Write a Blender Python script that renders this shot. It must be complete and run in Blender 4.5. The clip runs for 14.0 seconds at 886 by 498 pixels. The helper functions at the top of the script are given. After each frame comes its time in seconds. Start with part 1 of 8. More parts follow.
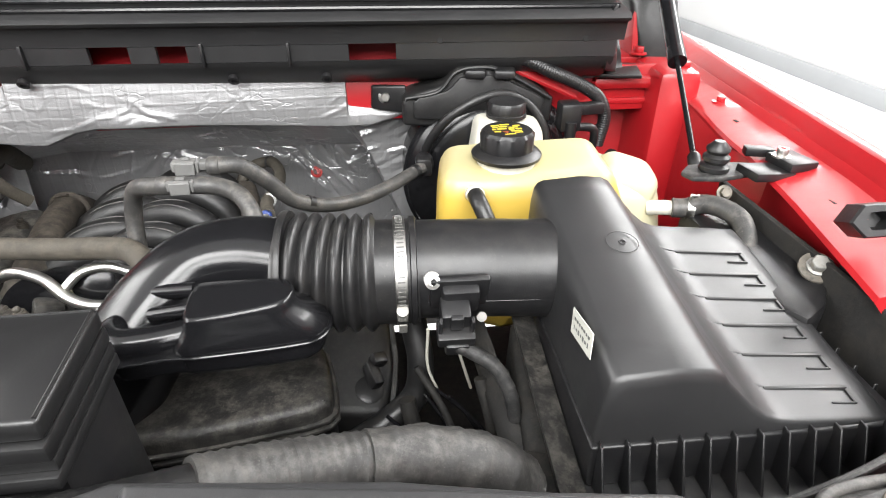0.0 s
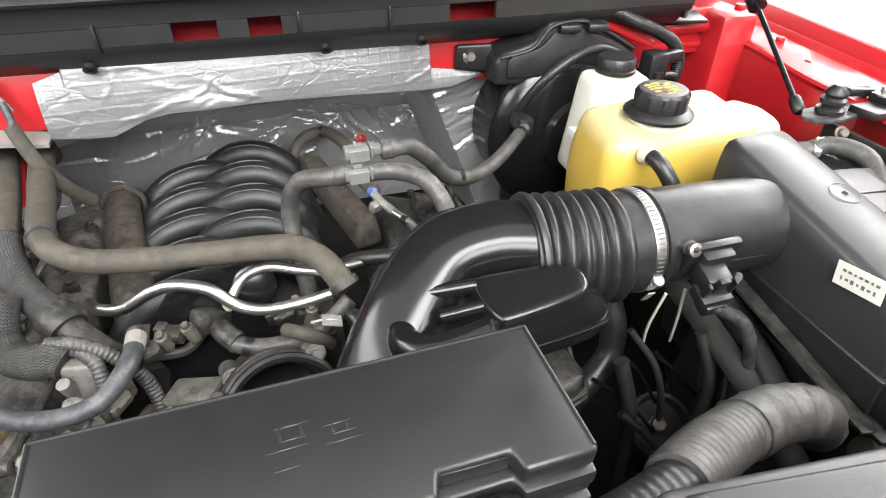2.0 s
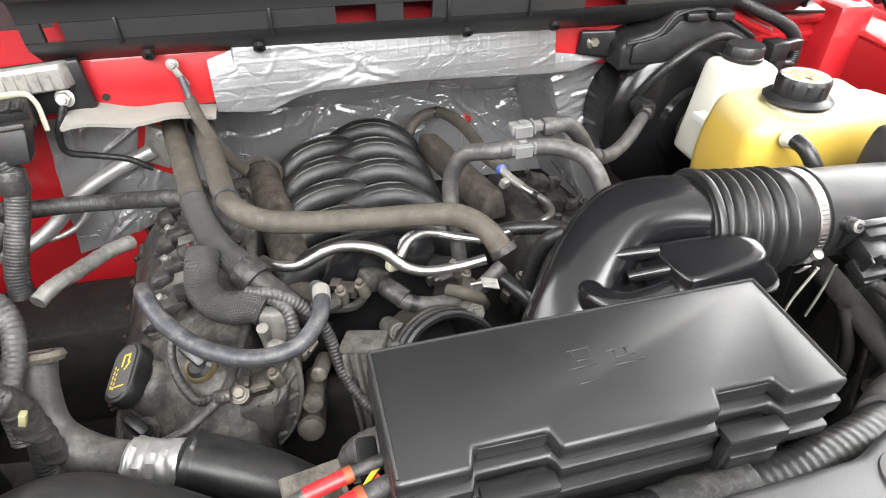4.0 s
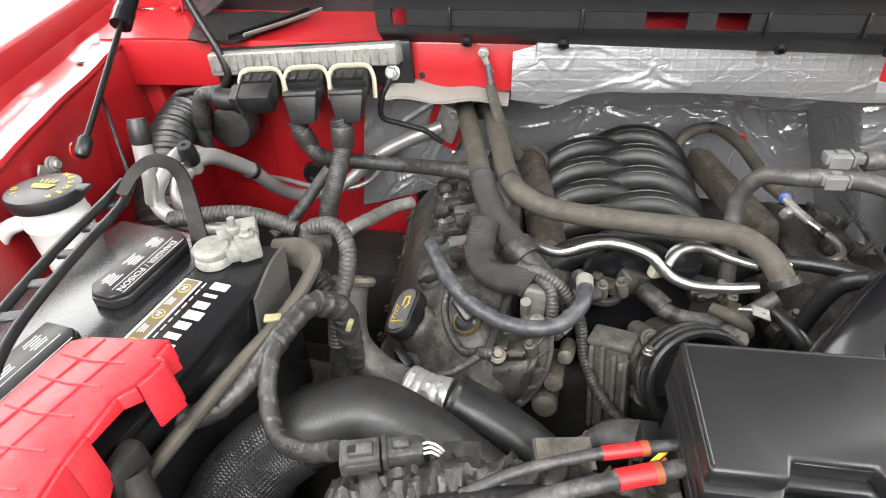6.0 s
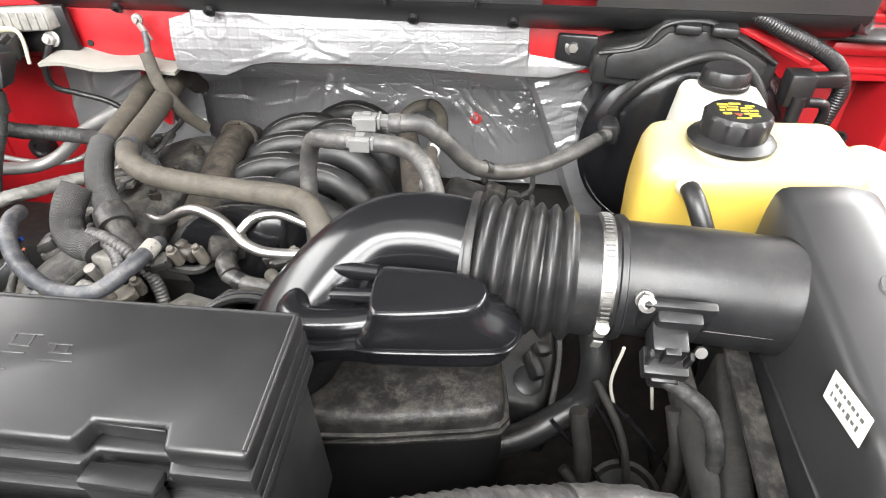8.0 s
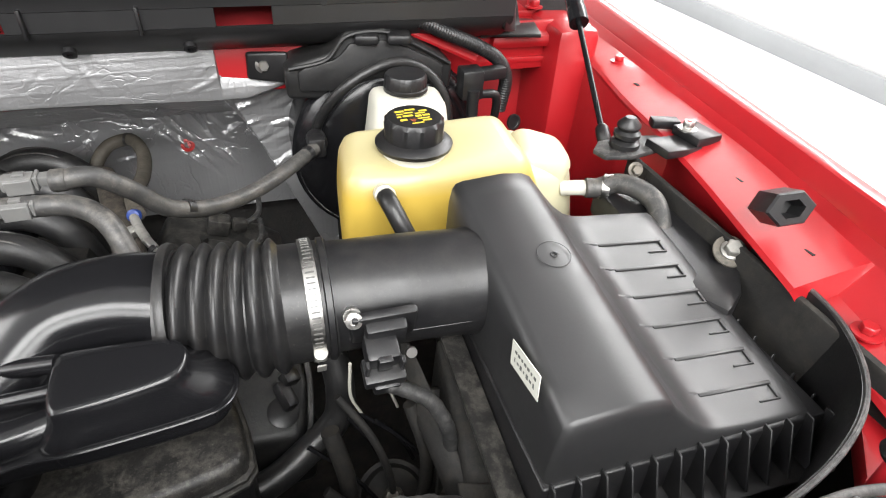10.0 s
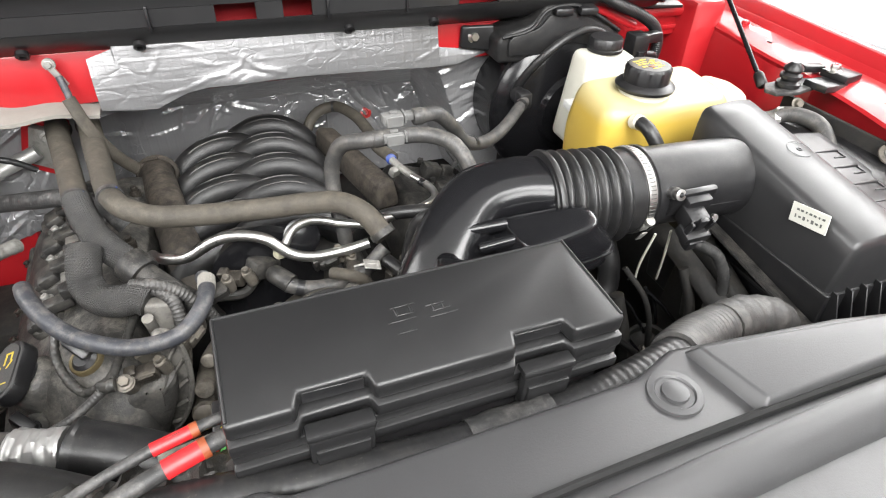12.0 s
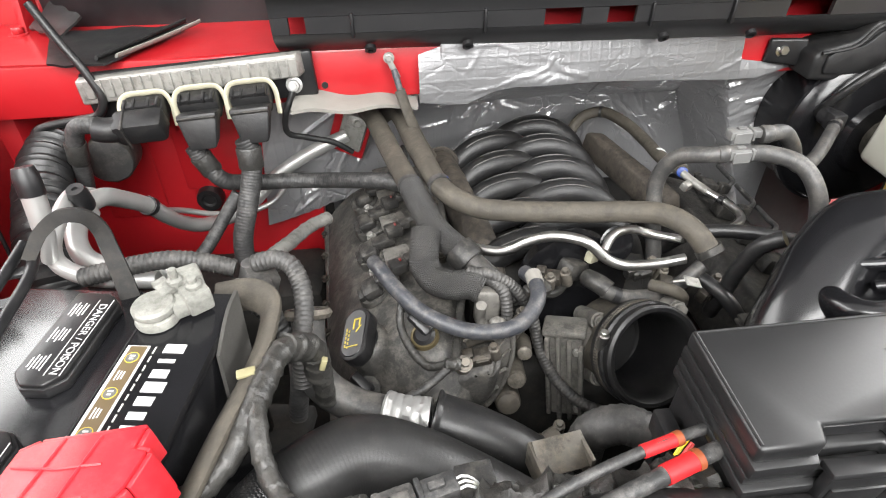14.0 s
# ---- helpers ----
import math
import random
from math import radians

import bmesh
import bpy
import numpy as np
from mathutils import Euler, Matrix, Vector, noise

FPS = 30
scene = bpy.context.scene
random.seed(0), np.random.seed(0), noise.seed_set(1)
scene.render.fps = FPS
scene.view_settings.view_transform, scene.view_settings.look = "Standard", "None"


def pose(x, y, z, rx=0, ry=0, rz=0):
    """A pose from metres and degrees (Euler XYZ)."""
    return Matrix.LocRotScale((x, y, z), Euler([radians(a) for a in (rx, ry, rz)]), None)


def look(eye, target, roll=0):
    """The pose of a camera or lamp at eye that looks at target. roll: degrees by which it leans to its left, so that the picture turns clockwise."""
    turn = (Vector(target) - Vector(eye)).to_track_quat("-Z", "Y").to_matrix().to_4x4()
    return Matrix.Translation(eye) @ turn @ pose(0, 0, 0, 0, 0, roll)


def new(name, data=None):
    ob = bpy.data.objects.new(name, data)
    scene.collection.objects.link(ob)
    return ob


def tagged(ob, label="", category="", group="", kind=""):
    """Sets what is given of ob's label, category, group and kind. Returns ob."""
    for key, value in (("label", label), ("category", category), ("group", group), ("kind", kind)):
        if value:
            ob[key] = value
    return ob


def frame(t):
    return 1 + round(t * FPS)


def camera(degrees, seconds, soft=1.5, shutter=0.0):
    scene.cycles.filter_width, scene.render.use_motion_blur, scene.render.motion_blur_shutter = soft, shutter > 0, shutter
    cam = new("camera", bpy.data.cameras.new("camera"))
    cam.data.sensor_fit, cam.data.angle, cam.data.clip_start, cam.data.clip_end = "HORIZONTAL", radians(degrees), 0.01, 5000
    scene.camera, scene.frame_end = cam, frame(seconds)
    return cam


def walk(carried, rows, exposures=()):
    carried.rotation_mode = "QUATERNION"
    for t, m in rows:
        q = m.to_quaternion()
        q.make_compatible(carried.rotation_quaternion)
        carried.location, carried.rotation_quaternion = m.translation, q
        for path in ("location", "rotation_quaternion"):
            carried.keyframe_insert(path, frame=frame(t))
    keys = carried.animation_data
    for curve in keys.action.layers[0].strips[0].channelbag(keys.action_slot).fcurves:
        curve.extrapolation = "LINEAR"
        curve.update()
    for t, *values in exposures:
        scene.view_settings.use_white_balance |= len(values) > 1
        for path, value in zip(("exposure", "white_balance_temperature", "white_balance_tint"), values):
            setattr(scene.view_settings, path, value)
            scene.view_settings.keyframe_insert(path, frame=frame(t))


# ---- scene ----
cam = camera(74.8, 14.0, soft=1.1)
PATH = [
    (0, (0.002, 0.061, 1.458), (0.18, 1.776, 0.445), 0.3),
    (0.5, (0.028, 0.134, 1.451), (0.27, 1.843, 0.442), 0.7),
    (1, (-0.03, 0.15, 1.455), (0.299, 1.822, 0.408), 0.8),
    (1.5, (-0.176, 0.152, 1.471), (0.251, 1.752, 0.35), 0.7),
    (2, (-0.274, 0.133, 1.483), (0.2, 1.678, 0.305), 0.4),
    (2.2, (-0.288, 0.131, 1.486), (0.201, 1.66, 0.293), 0.4),
    (4.3, (-0.449, 0.109, 1.5), (-0.16, 1.669, 0.283), -0.1),
    (4.5, (-0.476, 0.097, 1.507), (-0.32, 1.677, 0.29), -0.5),
    (5, (-0.509, 0.082, 1.51), (-0.649, 1.668, 0.299), -1.7),
    (5.5, (-0.504, 0.085, 1.509), (-0.766, 1.66, 0.304), -2.1),
    (6, (-0.491, 0.085, 1.508), (-0.793, 1.655, 0.306), -2.2),
    (6.5, (-0.435, 0.088, 1.507), (-0.759, 1.655, 0.307), -2.0),
    (7, (-0.321, 0.091, 1.502), (-0.647, 1.656, 0.3), -1.4),
    (7.5, (-0.182, 0.116, 1.482), (-0.468, 1.685, 0.276), -0.6),
    (8, (-0.063, 0.139, 1.468), (-0.275, 1.715, 0.255), -0.1),
    (8.5, (-0.001, 0.153, 1.469), (0.064, 1.743, 0.258), 1.3),
    (8.7, (0.003, 0.156, 1.472), (0.172, 1.739, 0.262), 1.8),
    (10.8, (-0.039, 0.12, 1.515), (0.546, 1.613, 0.319), 3.1),
    (11, (-0.091, 0.104, 1.523), (0.498, 1.595, 0.327), 2.9),
    (11.5, (-0.237, 0.075, 1.523), (0.341, 1.563, 0.317), 2.2),
    (12, (-0.361, 0.057, 1.51), (0.199, 1.54, 0.29), 1.8),
    (12.5, (-0.466, 0.049, 1.511), (0.014, 1.555, 0.287), 1.6),
    (13, (-0.533, 0.055, 1.516), (-0.223, 1.602, 0.287), 0.7),
    (13.5, (-0.563, 0.086, 1.509), (-0.366, 1.654, 0.284), -0.2),
    (14, (-0.571, 0.105, 1.516), (-0.441, 1.68, 0.291), -0.7),
]
EXPOSURES = [(0.0, -0.07), (0.5, -0.2), (1.5, -0.22), (2.0, 0.12), (5.0, 0.28), (5.8, -0.02), (7.0, 0.0), (8.0, 0.57), (8.5, 0.33), (8.7, 0.28), (11.0, -0.5), (11.5, -0.2), (12.0, 0.06), (12.5, 0.05), (14.0, 0.06)]
walk(cam, [(t, look(eye, target, roll)) for t, eye, target, roll in PATH], EXPOSURES)

# ---- world and light ----
world = bpy.data.worlds.new("world")
scene.world = world
world.use_nodes = True
wn = world.node_tree
for n in list(wn.nodes):
    wn.nodes.remove(n)
w_out = wn.nodes.new("ShaderNodeOutputWorld")
w_bg = wn.nodes.new("ShaderNodeBackground")
w_bg.inputs["Color"].default_value = (1.0, 0.99, 0.97, 1)
w_bg.inputs["Strength"].default_value = 0.3
wn.links.new(w_bg.outputs[0], w_out.inputs[0])


def area_lamp(name, size_x, size_y, power, m, color=(1, 0.995, 0.985)):
    """A rectangular area lamp that stands in for unseen shop windows, door and lights."""
    d = bpy.data.lights.new(name, "AREA")
    d.shape, d.size, d.size_y, d.energy, d.color = "RECTANGLE", size_x, size_y, power, color
    ob = new(name, d)
    ob.matrix_world = m
    return ob


area_lamp("unseen_shop_light", 9.0, 1.5, 800, look((3.95, 3.5, 3.7), (0, 3.5, 1.4)))
area_lamp("unseen_shop_light", 9.0, 1.5, 430, look((-4.6, 2.5, 3.7), (0, 2.5, 1.4)))
area_lamp("unseen_shop_light", 4.5, 1.2, 300, look((-0.5, -3.2, 3.25), (-0.5, 0.9, 1.0)))
# extra fill from the front, added to lift the dim lower engine
area_lamp("unseen_shop_light", 3.2, 1.1, 260, look((-0.5, -1.9, 3.95), (-0.5, 0.2, 1.0)))

# ---- mesh tools ----
def smooth_bm(bm, angle=38):
    lim = radians(angle)
    for f in bm.faces:
        f.smooth = True
    for e in bm.edges:
        if len(e.link_faces) == 2:
            e.smooth = e.calc_face_angle(0) < lim


def part(name, bm, material, parent=None, label="", angle=38, m=None):
    """Links a bmesh as one mesh object, under parent where one is given."""
    if m is not None:
        bmesh.ops.transform(bm, matrix=m, verts=bm.verts)
    bmesh.ops.recalc_face_normals(bm, faces=bm.faces)
    smooth_bm(bm, angle)
    me = bpy.data.meshes.new(name)
    bm.to_mesh(me)
    bm.free()
    me.materials.append(material)
    ob = new(name, me)
    if parent is not None:
        ob.parent = parent
    if label:
        tagged(ob, label)
    return ob


def thing(name, label, category, group="", kind=""):
    """An empty that gathers the parts of one thing."""
    ob = new(name)
    ob.empty_display_size = 0.02
    return tagged(ob, label, category, group, kind)


def solo(name, bm, material, label, category, group="", kind="", angle=38):
    """A thing that is one mesh."""
    return tagged(part(name, bm, material, None, "", angle), label, category, group, kind)


def join(*bms):
    out = bms[0]
    for b in bms[1:]:
        me = bpy.data.meshes.new("tmp")
        b.to_mesh(me)
        b.free()
        out.from_mesh(me)
        bpy.data.meshes.remove(me)
    return out


def rbox(size, m=None, bevel=0.004, seg=2):
    """A box with rounded edges, centred on the origin, then placed by m."""
    bm = bmesh.new()
    bmesh.ops.create_cube(bm, size=1)
    bmesh.ops.scale(bm, vec=size, verts=bm.verts)
    if bevel > 0:
        bevel = min(bevel, 0.45 * min(size))
        bmesh.ops.bevel(bm, geom=list(bm.edges), offset=bevel, segments=seg, profile=0.5, affect="EDGES")
    if m is not None:
        bmesh.ops.transform(bm, matrix=m, verts=bm.verts)
    return bm


def prism(poly, z0, z1, m=None, bevel=0.0, seg=2, top_scale=1.0):
    """An upright prism on a flat outline, with rounded edges."""
    bm = bmesh.new()
    cx = sum(p[0] for p in poly) / len(poly)
    cy = sum(p[1] for p in poly) / len(poly)
    lo = [bm.verts.new((x, y, z0)) for x, y in poly]
    hi = [bm.verts.new((cx + (x - cx) * top_scale, cy + (y - cy) * top_scale, z1)) for x, y in poly]
    n = len(poly)
    bm.faces.new(lo[::-1])
    bm.faces.new(hi)
    for i in range(n):
        bm.faces.new((lo[i], lo[(i + 1) % n], hi[(i + 1) % n], hi[i]))
    bmesh.ops.recalc_face_normals(bm, faces=bm.faces)
    if bevel > 0:
        bmesh.ops.bevel(bm, geom=list(bm.edges), offset=bevel, segments=seg, profile=0.5, affect="EDGES")
    if m is not None:
        bmesh.ops.transform(bm, matrix=m, verts=bm.verts)
    return bm


def solid(lo, hi, bevel=0.006, seg=3):
    """A block between a lower and an upper ring of corners, with rounded edges."""
    bm = bmesh.new()
    a = [bm.verts.new(p) for p in lo]
    b = [bm.verts.new(p) for p in hi]
    n = len(a)
    bm.faces.new(a[::-1])
    bm.faces.new(b)
    for i in range(n):
        bm.faces.new((a[i], a[(i + 1) % n], b[(i + 1) % n], b[i]))
    bmesh.ops.recalc_face_normals(bm, faces=bm.faces)
    if bevel > 0:
        bmesh.ops.bevel(bm, geom=list(bm.edges), offset=bevel, segments=seg, profile=0.5, affect="EDGES")
    return bm


def spline(pts, step=0.004):
    """Evenly spaced points of a smooth curve through pts."""
    P = [Vector(p) for p in pts]
    if len(P) == 2:
        P = [P[0], P[0].lerp(P[1], 0.5), P[1]]
    ext = [2 * P[0] - P[1]] + P + [2 * P[-1] - P[-2]]
    dense = []
    for i in range(len(P) - 1):
        p0, p1, p2, p3 = ext[i:i + 4]
        d1 = max((p1 - p0).length, 1e-6) ** 0.5
        d2 = max((p2 - p1).length, 1e-6) ** 0.5
        d3 = max((p3 - p2).length, 1e-6) ** 0.5
        m1 = (p2 - p1) / d2 - (p2 - p0) / (d1 + d2) + (p1 - p0) / d1
        m2 = (p3 - p2) / d3 - (p3 - p1) / (d2 + d3) + (p2 - p1) / d2
        m1, m2 = m1 * d2, m2 * d2
        k = max(4, int((p2 - p1).length / 0.003))
        for j in range(k):
            t = j / k
            dense.append((2 * t**3 - 3 * t**2 + 1) * p1 + (t**3 - 2 * t**2 + t) * m1 + (-2 * t**3 + 3 * t**2) * p2 + (t**3 - t**2) * m2)
    dense.append(P[-1])
    acc = [0.0]
    for a, b in zip(dense, dense[1:]):
        acc.append(acc[-1] + (b - a).length)
    n = max(2, int(acc[-1] / step))
    out, k = [], 0
    for i in range(n + 1):
        s = acc[-1] * i / n
        while k < len(acc) - 2 and acc[k + 1] < s:
            k += 1
        f = (s - acc[k]) / max(acc[k + 1] - acc[k], 1e-9)
        out.append(dense[k].lerp(dense[k + 1], min(f, 1)))
    return out, acc[-1]


def tube(pts, r, seg=14, step=0.005, radius=None, flat=1.0, hollow=0.0, jitter=0.0, wrap=0.0, edge=0.07):
    """A round tube along a smooth curve. radius(s, length): a factor along the way. flat: squash across. hollow: wall of an open end. wrap: pitch of tape wound round it."""
    line, length = spline(pts, step)
    bm = bmesh.new()
    t = (line[1] - line[0]).normalized()
    n = t.orthogonal().normalized()
    rings = []
    for i, p in enumerate(line):
        t2 = (line[min(i + 1, len(line) - 1)] - line[max(i - 1, 0)]).normalized()
        n = t.rotation_difference(t2) @ n
        n = (n - n.dot(t2) * t2).normalized()
        t, b = t2, t2.cross(n)
        s = length * i / (len(line) - 1)
        rr = r * (radius(s, length) if radius else 1)
        ring = []
        for k in range(seg):
            a = 2 * math.pi * k / seg
            q = rr * (1 + (jitter * noise.noise(p * 90 + Vector((k, 0, 0))) if jitter else 0))
            if wrap:
                w = (s / wrap + k / seg + 0.25 * noise.noise(p * 60)) % 1
                q *= 1 + edge * (w ** 3 - 0.5) + 0.5 * edge * noise.noise(p * 260 + Vector((0, k, 0)))
            ring.append(bm.verts.new(p + q * math.cos(a) * n + q * flat * math.sin(a) * b))
        rings.append(ring)
    for a, b in zip(rings, rings[1:]):
        for k in range(seg):
            bm.faces.new((a[k], a[(k + 1) % seg], b[(k + 1) % seg], b[k]))
    for ring, sgn in ((rings[0], 1), (rings[-1], -1)):
        if hollow:
            c = sum((v.co for v in ring), Vector()) / seg
            inner = [bm.verts.new(c + (v.co - c) * (1 - hollow / r)) for v in ring]
            t = (line[1] - line[0]) if sgn > 0 else (line[-2] - line[-1])
            deep = [bm.verts.new(v.co + t.normalized() * 0.03) for v in inner]
            for k in range(seg):
                bm.faces.new((ring[k], ring[(k + 1) % seg], inner[(k + 1) % seg], inner[k]))
                bm.faces.new((inner[k], inner[(k + 1) % seg], deep[(k + 1) % seg], deep[k]))
            bm.faces.new(deep)
        else:
            bm.faces.new(ring)
    return bm


def square_duct(pts, w, h, power=2.6, seg=40, step=0.005, scale=None, up=(0, 0, 1)):
    """A duct of rounded square section along a smooth curve, w and h its half sizes."""
    line, length = spline(pts, step)
    rings = []
    for i, p in enumerate(line):
        t = (line[min(i + 1, len(line) - 1)] - line[max(i - 1, 0)]).normalized()
        side = t.cross(Vector(up)).normalized()
        top = side.cross(t)
        k = scale(i / (len(line) - 1)) if scale else 1.0
        ring = []
        for j in range(seg):
            a = 2 * math.pi * j / seg
            c, d = math.cos(a), math.sin(a)
            ring.append(p + k * w * math.copysign(abs(c) ** (2 / power), c) * side + k * h * math.copysign(abs(d) ** (2 / power), d) * top)
        rings.append(ring)
    return loft(rings)


def ribbed(pitch=0.005, depth=0.1):
    """Radius factor of a corrugated conduit."""
    return lambda s, length: 1 - depth * (0.5 + 0.5 * math.cos(2 * math.pi * s / pitch)) ** 0.7


def loom(pts, r, pitch=0.005, seg=12, depth=0.06):
    return tube(pts, r, seg, pitch / 4, ribbed(pitch, depth))


def lathe(profile, m=None, seg=32, bumps=0, bump=0.0, span=None, caps=True):
    """Turns a profile of (radius, height) about z. bumps: number of grips round it, on radii in span. caps: closed ends."""
    bm = bmesh.new()
    rings = []
    for r, z in profile:
        ring = []
        for k in range(seg):
            a = 2 * math.pi * k / seg
            rr = r
            if bumps and span and span[0] <= z <= span[1]:
                rr = r * (1 + bump * (1 if math.cos(bumps * a) > 0 else -1))
            ring.append(bm.verts.new((rr * math.cos(a), rr * math.sin(a), z)))
        rings.append(ring)
    for a, b in zip(rings, rings[1:]):
        for k in range(seg):
            bm.faces.new((a[k], a[(k + 1) % seg], b[(k + 1) % seg], b[k]))
    if caps and profile[0][0] > 1e-5:
        bm.faces.new(rings[0][::-1])
    if caps and profile[-1][0] > 1e-5:
        bm.faces.new(rings[-1])
    bmesh.ops.remove_doubles(bm, verts=bm.verts, dist=1e-6)
    if m is not None:
        bmesh.ops.transform(bm, matrix=m, verts=bm.verts)
    return bm


def loft(rings, closed=True, caps=True):
    """Skin over rings of points."""
    bm = bmesh.new()
    R = [[bm.verts.new(p) for p in ring] for ring in rings]
    n = len(R[0])
    for a, b in zip(R, R[1:]):
        for k in range(n if closed else n - 1):
            bm.faces.new((a[k], a[(k + 1) % n], b[(k + 1) % n], b[k]))
    if caps and closed:
        bm.faces.new(R[0][::-1])
        bm.faces.new(R[-1])
    return bm


def sheet(nx, ny, f, thick=0.002):
    """A sheet z = f(u, v) as points, u and v from 0 to 1, with thickness."""
    bm = bmesh.new()
    g = [[bm.verts.new(f(i / nx, j / ny)) for i in range(nx + 1)] for j in range(ny + 1)]
    for j in range(ny):
        for i in range(nx):
            bm.faces.new((g[j][i], g[j][i + 1], g[j + 1][i + 1], g[j + 1][i]))
    if thick:
        bmesh.ops.recalc_face_normals(bm, faces=bm.faces)
        bmesh.ops.solidify(bm, geom=list(bm.faces), thickness=thick)
    return bm


def plate(poly, thick, m=None, bevel=0.001):
    """A flat plate on an outline in its own xy plane."""
    return prism(poly, 0, thick, m, bevel, 1)


def axis(p, d, roll=0.0):
    """A frame at p whose z axis points along d."""
    return Matrix.Translation(p) @ Vector(d).to_track_quat("Z", "Y").to_matrix().to_4x4() @ pose(0, 0, 0, 0, 0, roll)


def bolt_bm(r=0.006, h=0.005, flange=1.6, m=None):
    """A hexagon flange bolt's head."""
    bm = lathe([(0, 0), (r * flange, 0), (r * flange, h * 0.25), (r * 1.05, h * 0.35), (0, h * 0.35)], None, 20)
    hexa = prism([(r * math.cos(k * math.pi / 3), r * math.sin(k * math.pi / 3)) for k in range(6)], h * 0.3, h * 1.3, None, r * 0.1, 1)
    bm = join(bm, hexa)
    if m is not None:
        bmesh.ops.transform(bm, matrix=m, verts=bm.verts)
    return bm


def clamp_bm(p, d, r, w=0.009):
    """A hose clamp's band round a tube at p along d, with its screw housing."""
    m = axis(p, d)
    band = lathe([(r, -w / 2), (r + 0.0012, -w / 2), (r + 0.0012, w / 2), (r, w / 2), (r, -w / 2)], m, 40)
    return band


def ring_bm(r, w, m, seg=36):
    """A thin raised ring on a surface."""
    rows = [[m @ Vector(((r + w * math.cos(b)) * math.cos(a), (r + w * math.cos(b)) * math.sin(a), w * math.sin(b))) for b in [2 * math.pi * j / 6 for j in range(6)]] for a in [2 * math.pi * i / seg for i in range(seg + 1)]]
    return loft(rows, caps=False)


def braid(pts, r, strands=22, turns=14.0, rs=0.0011, step=0.0006):
    """Two crossing sets of strands wound round a curve: a woven sleeve. turns: per metre."""
    line, length = spline(pts, step)
    t = (line[1] - line[0]).normalized()
    n = t.orthogonal().normalized()
    frames = []
    for i, p in enumerate(line):
        t2 = (line[min(i + 1, len(line) - 1)] - line[max(i - 1, 0)]).normalized()
        n = t.rotation_difference(t2) @ n
        n = (n - n.dot(t2) * t2).normalized()
        t = t2
        frames.append((p, n, t2.cross(n), length * i / (len(line) - 1)))
    verts, faces = [], []
    for d in (1, -1):
        for k in range(strands):
            a0 = 2 * math.pi * k / strands
            base = len(verts)
            for i, (p, n, b, s) in enumerate(frames):
                a = a0 + d * 2 * math.pi * turns * s
                over = rs * 0.55 * d * math.cos(strands * (a0 / 2 + d * math.pi * turns * s) * 2)
                for da, dr in ((-1, 0), (0, 1), (1, 0)):
                    q = r + over + rs * 0.8 * dr
                    aa = a + da * rs * 1.9 / r
                    verts.append(p + q * (math.cos(aa) * n + math.sin(aa) * b))
                if i:
                    o = base + 3 * i
                    faces += [(o - 3, o - 2, o + 1, o), (o - 2, o - 1, o + 2, o + 1)]
    me = bpy.data.meshes.new("tmp")
    me.from_pydata(verts, [], faces)
    bm = bmesh.new()
    bm.from_mesh(me)
    bpy.data.meshes.remove(me)
    return bm

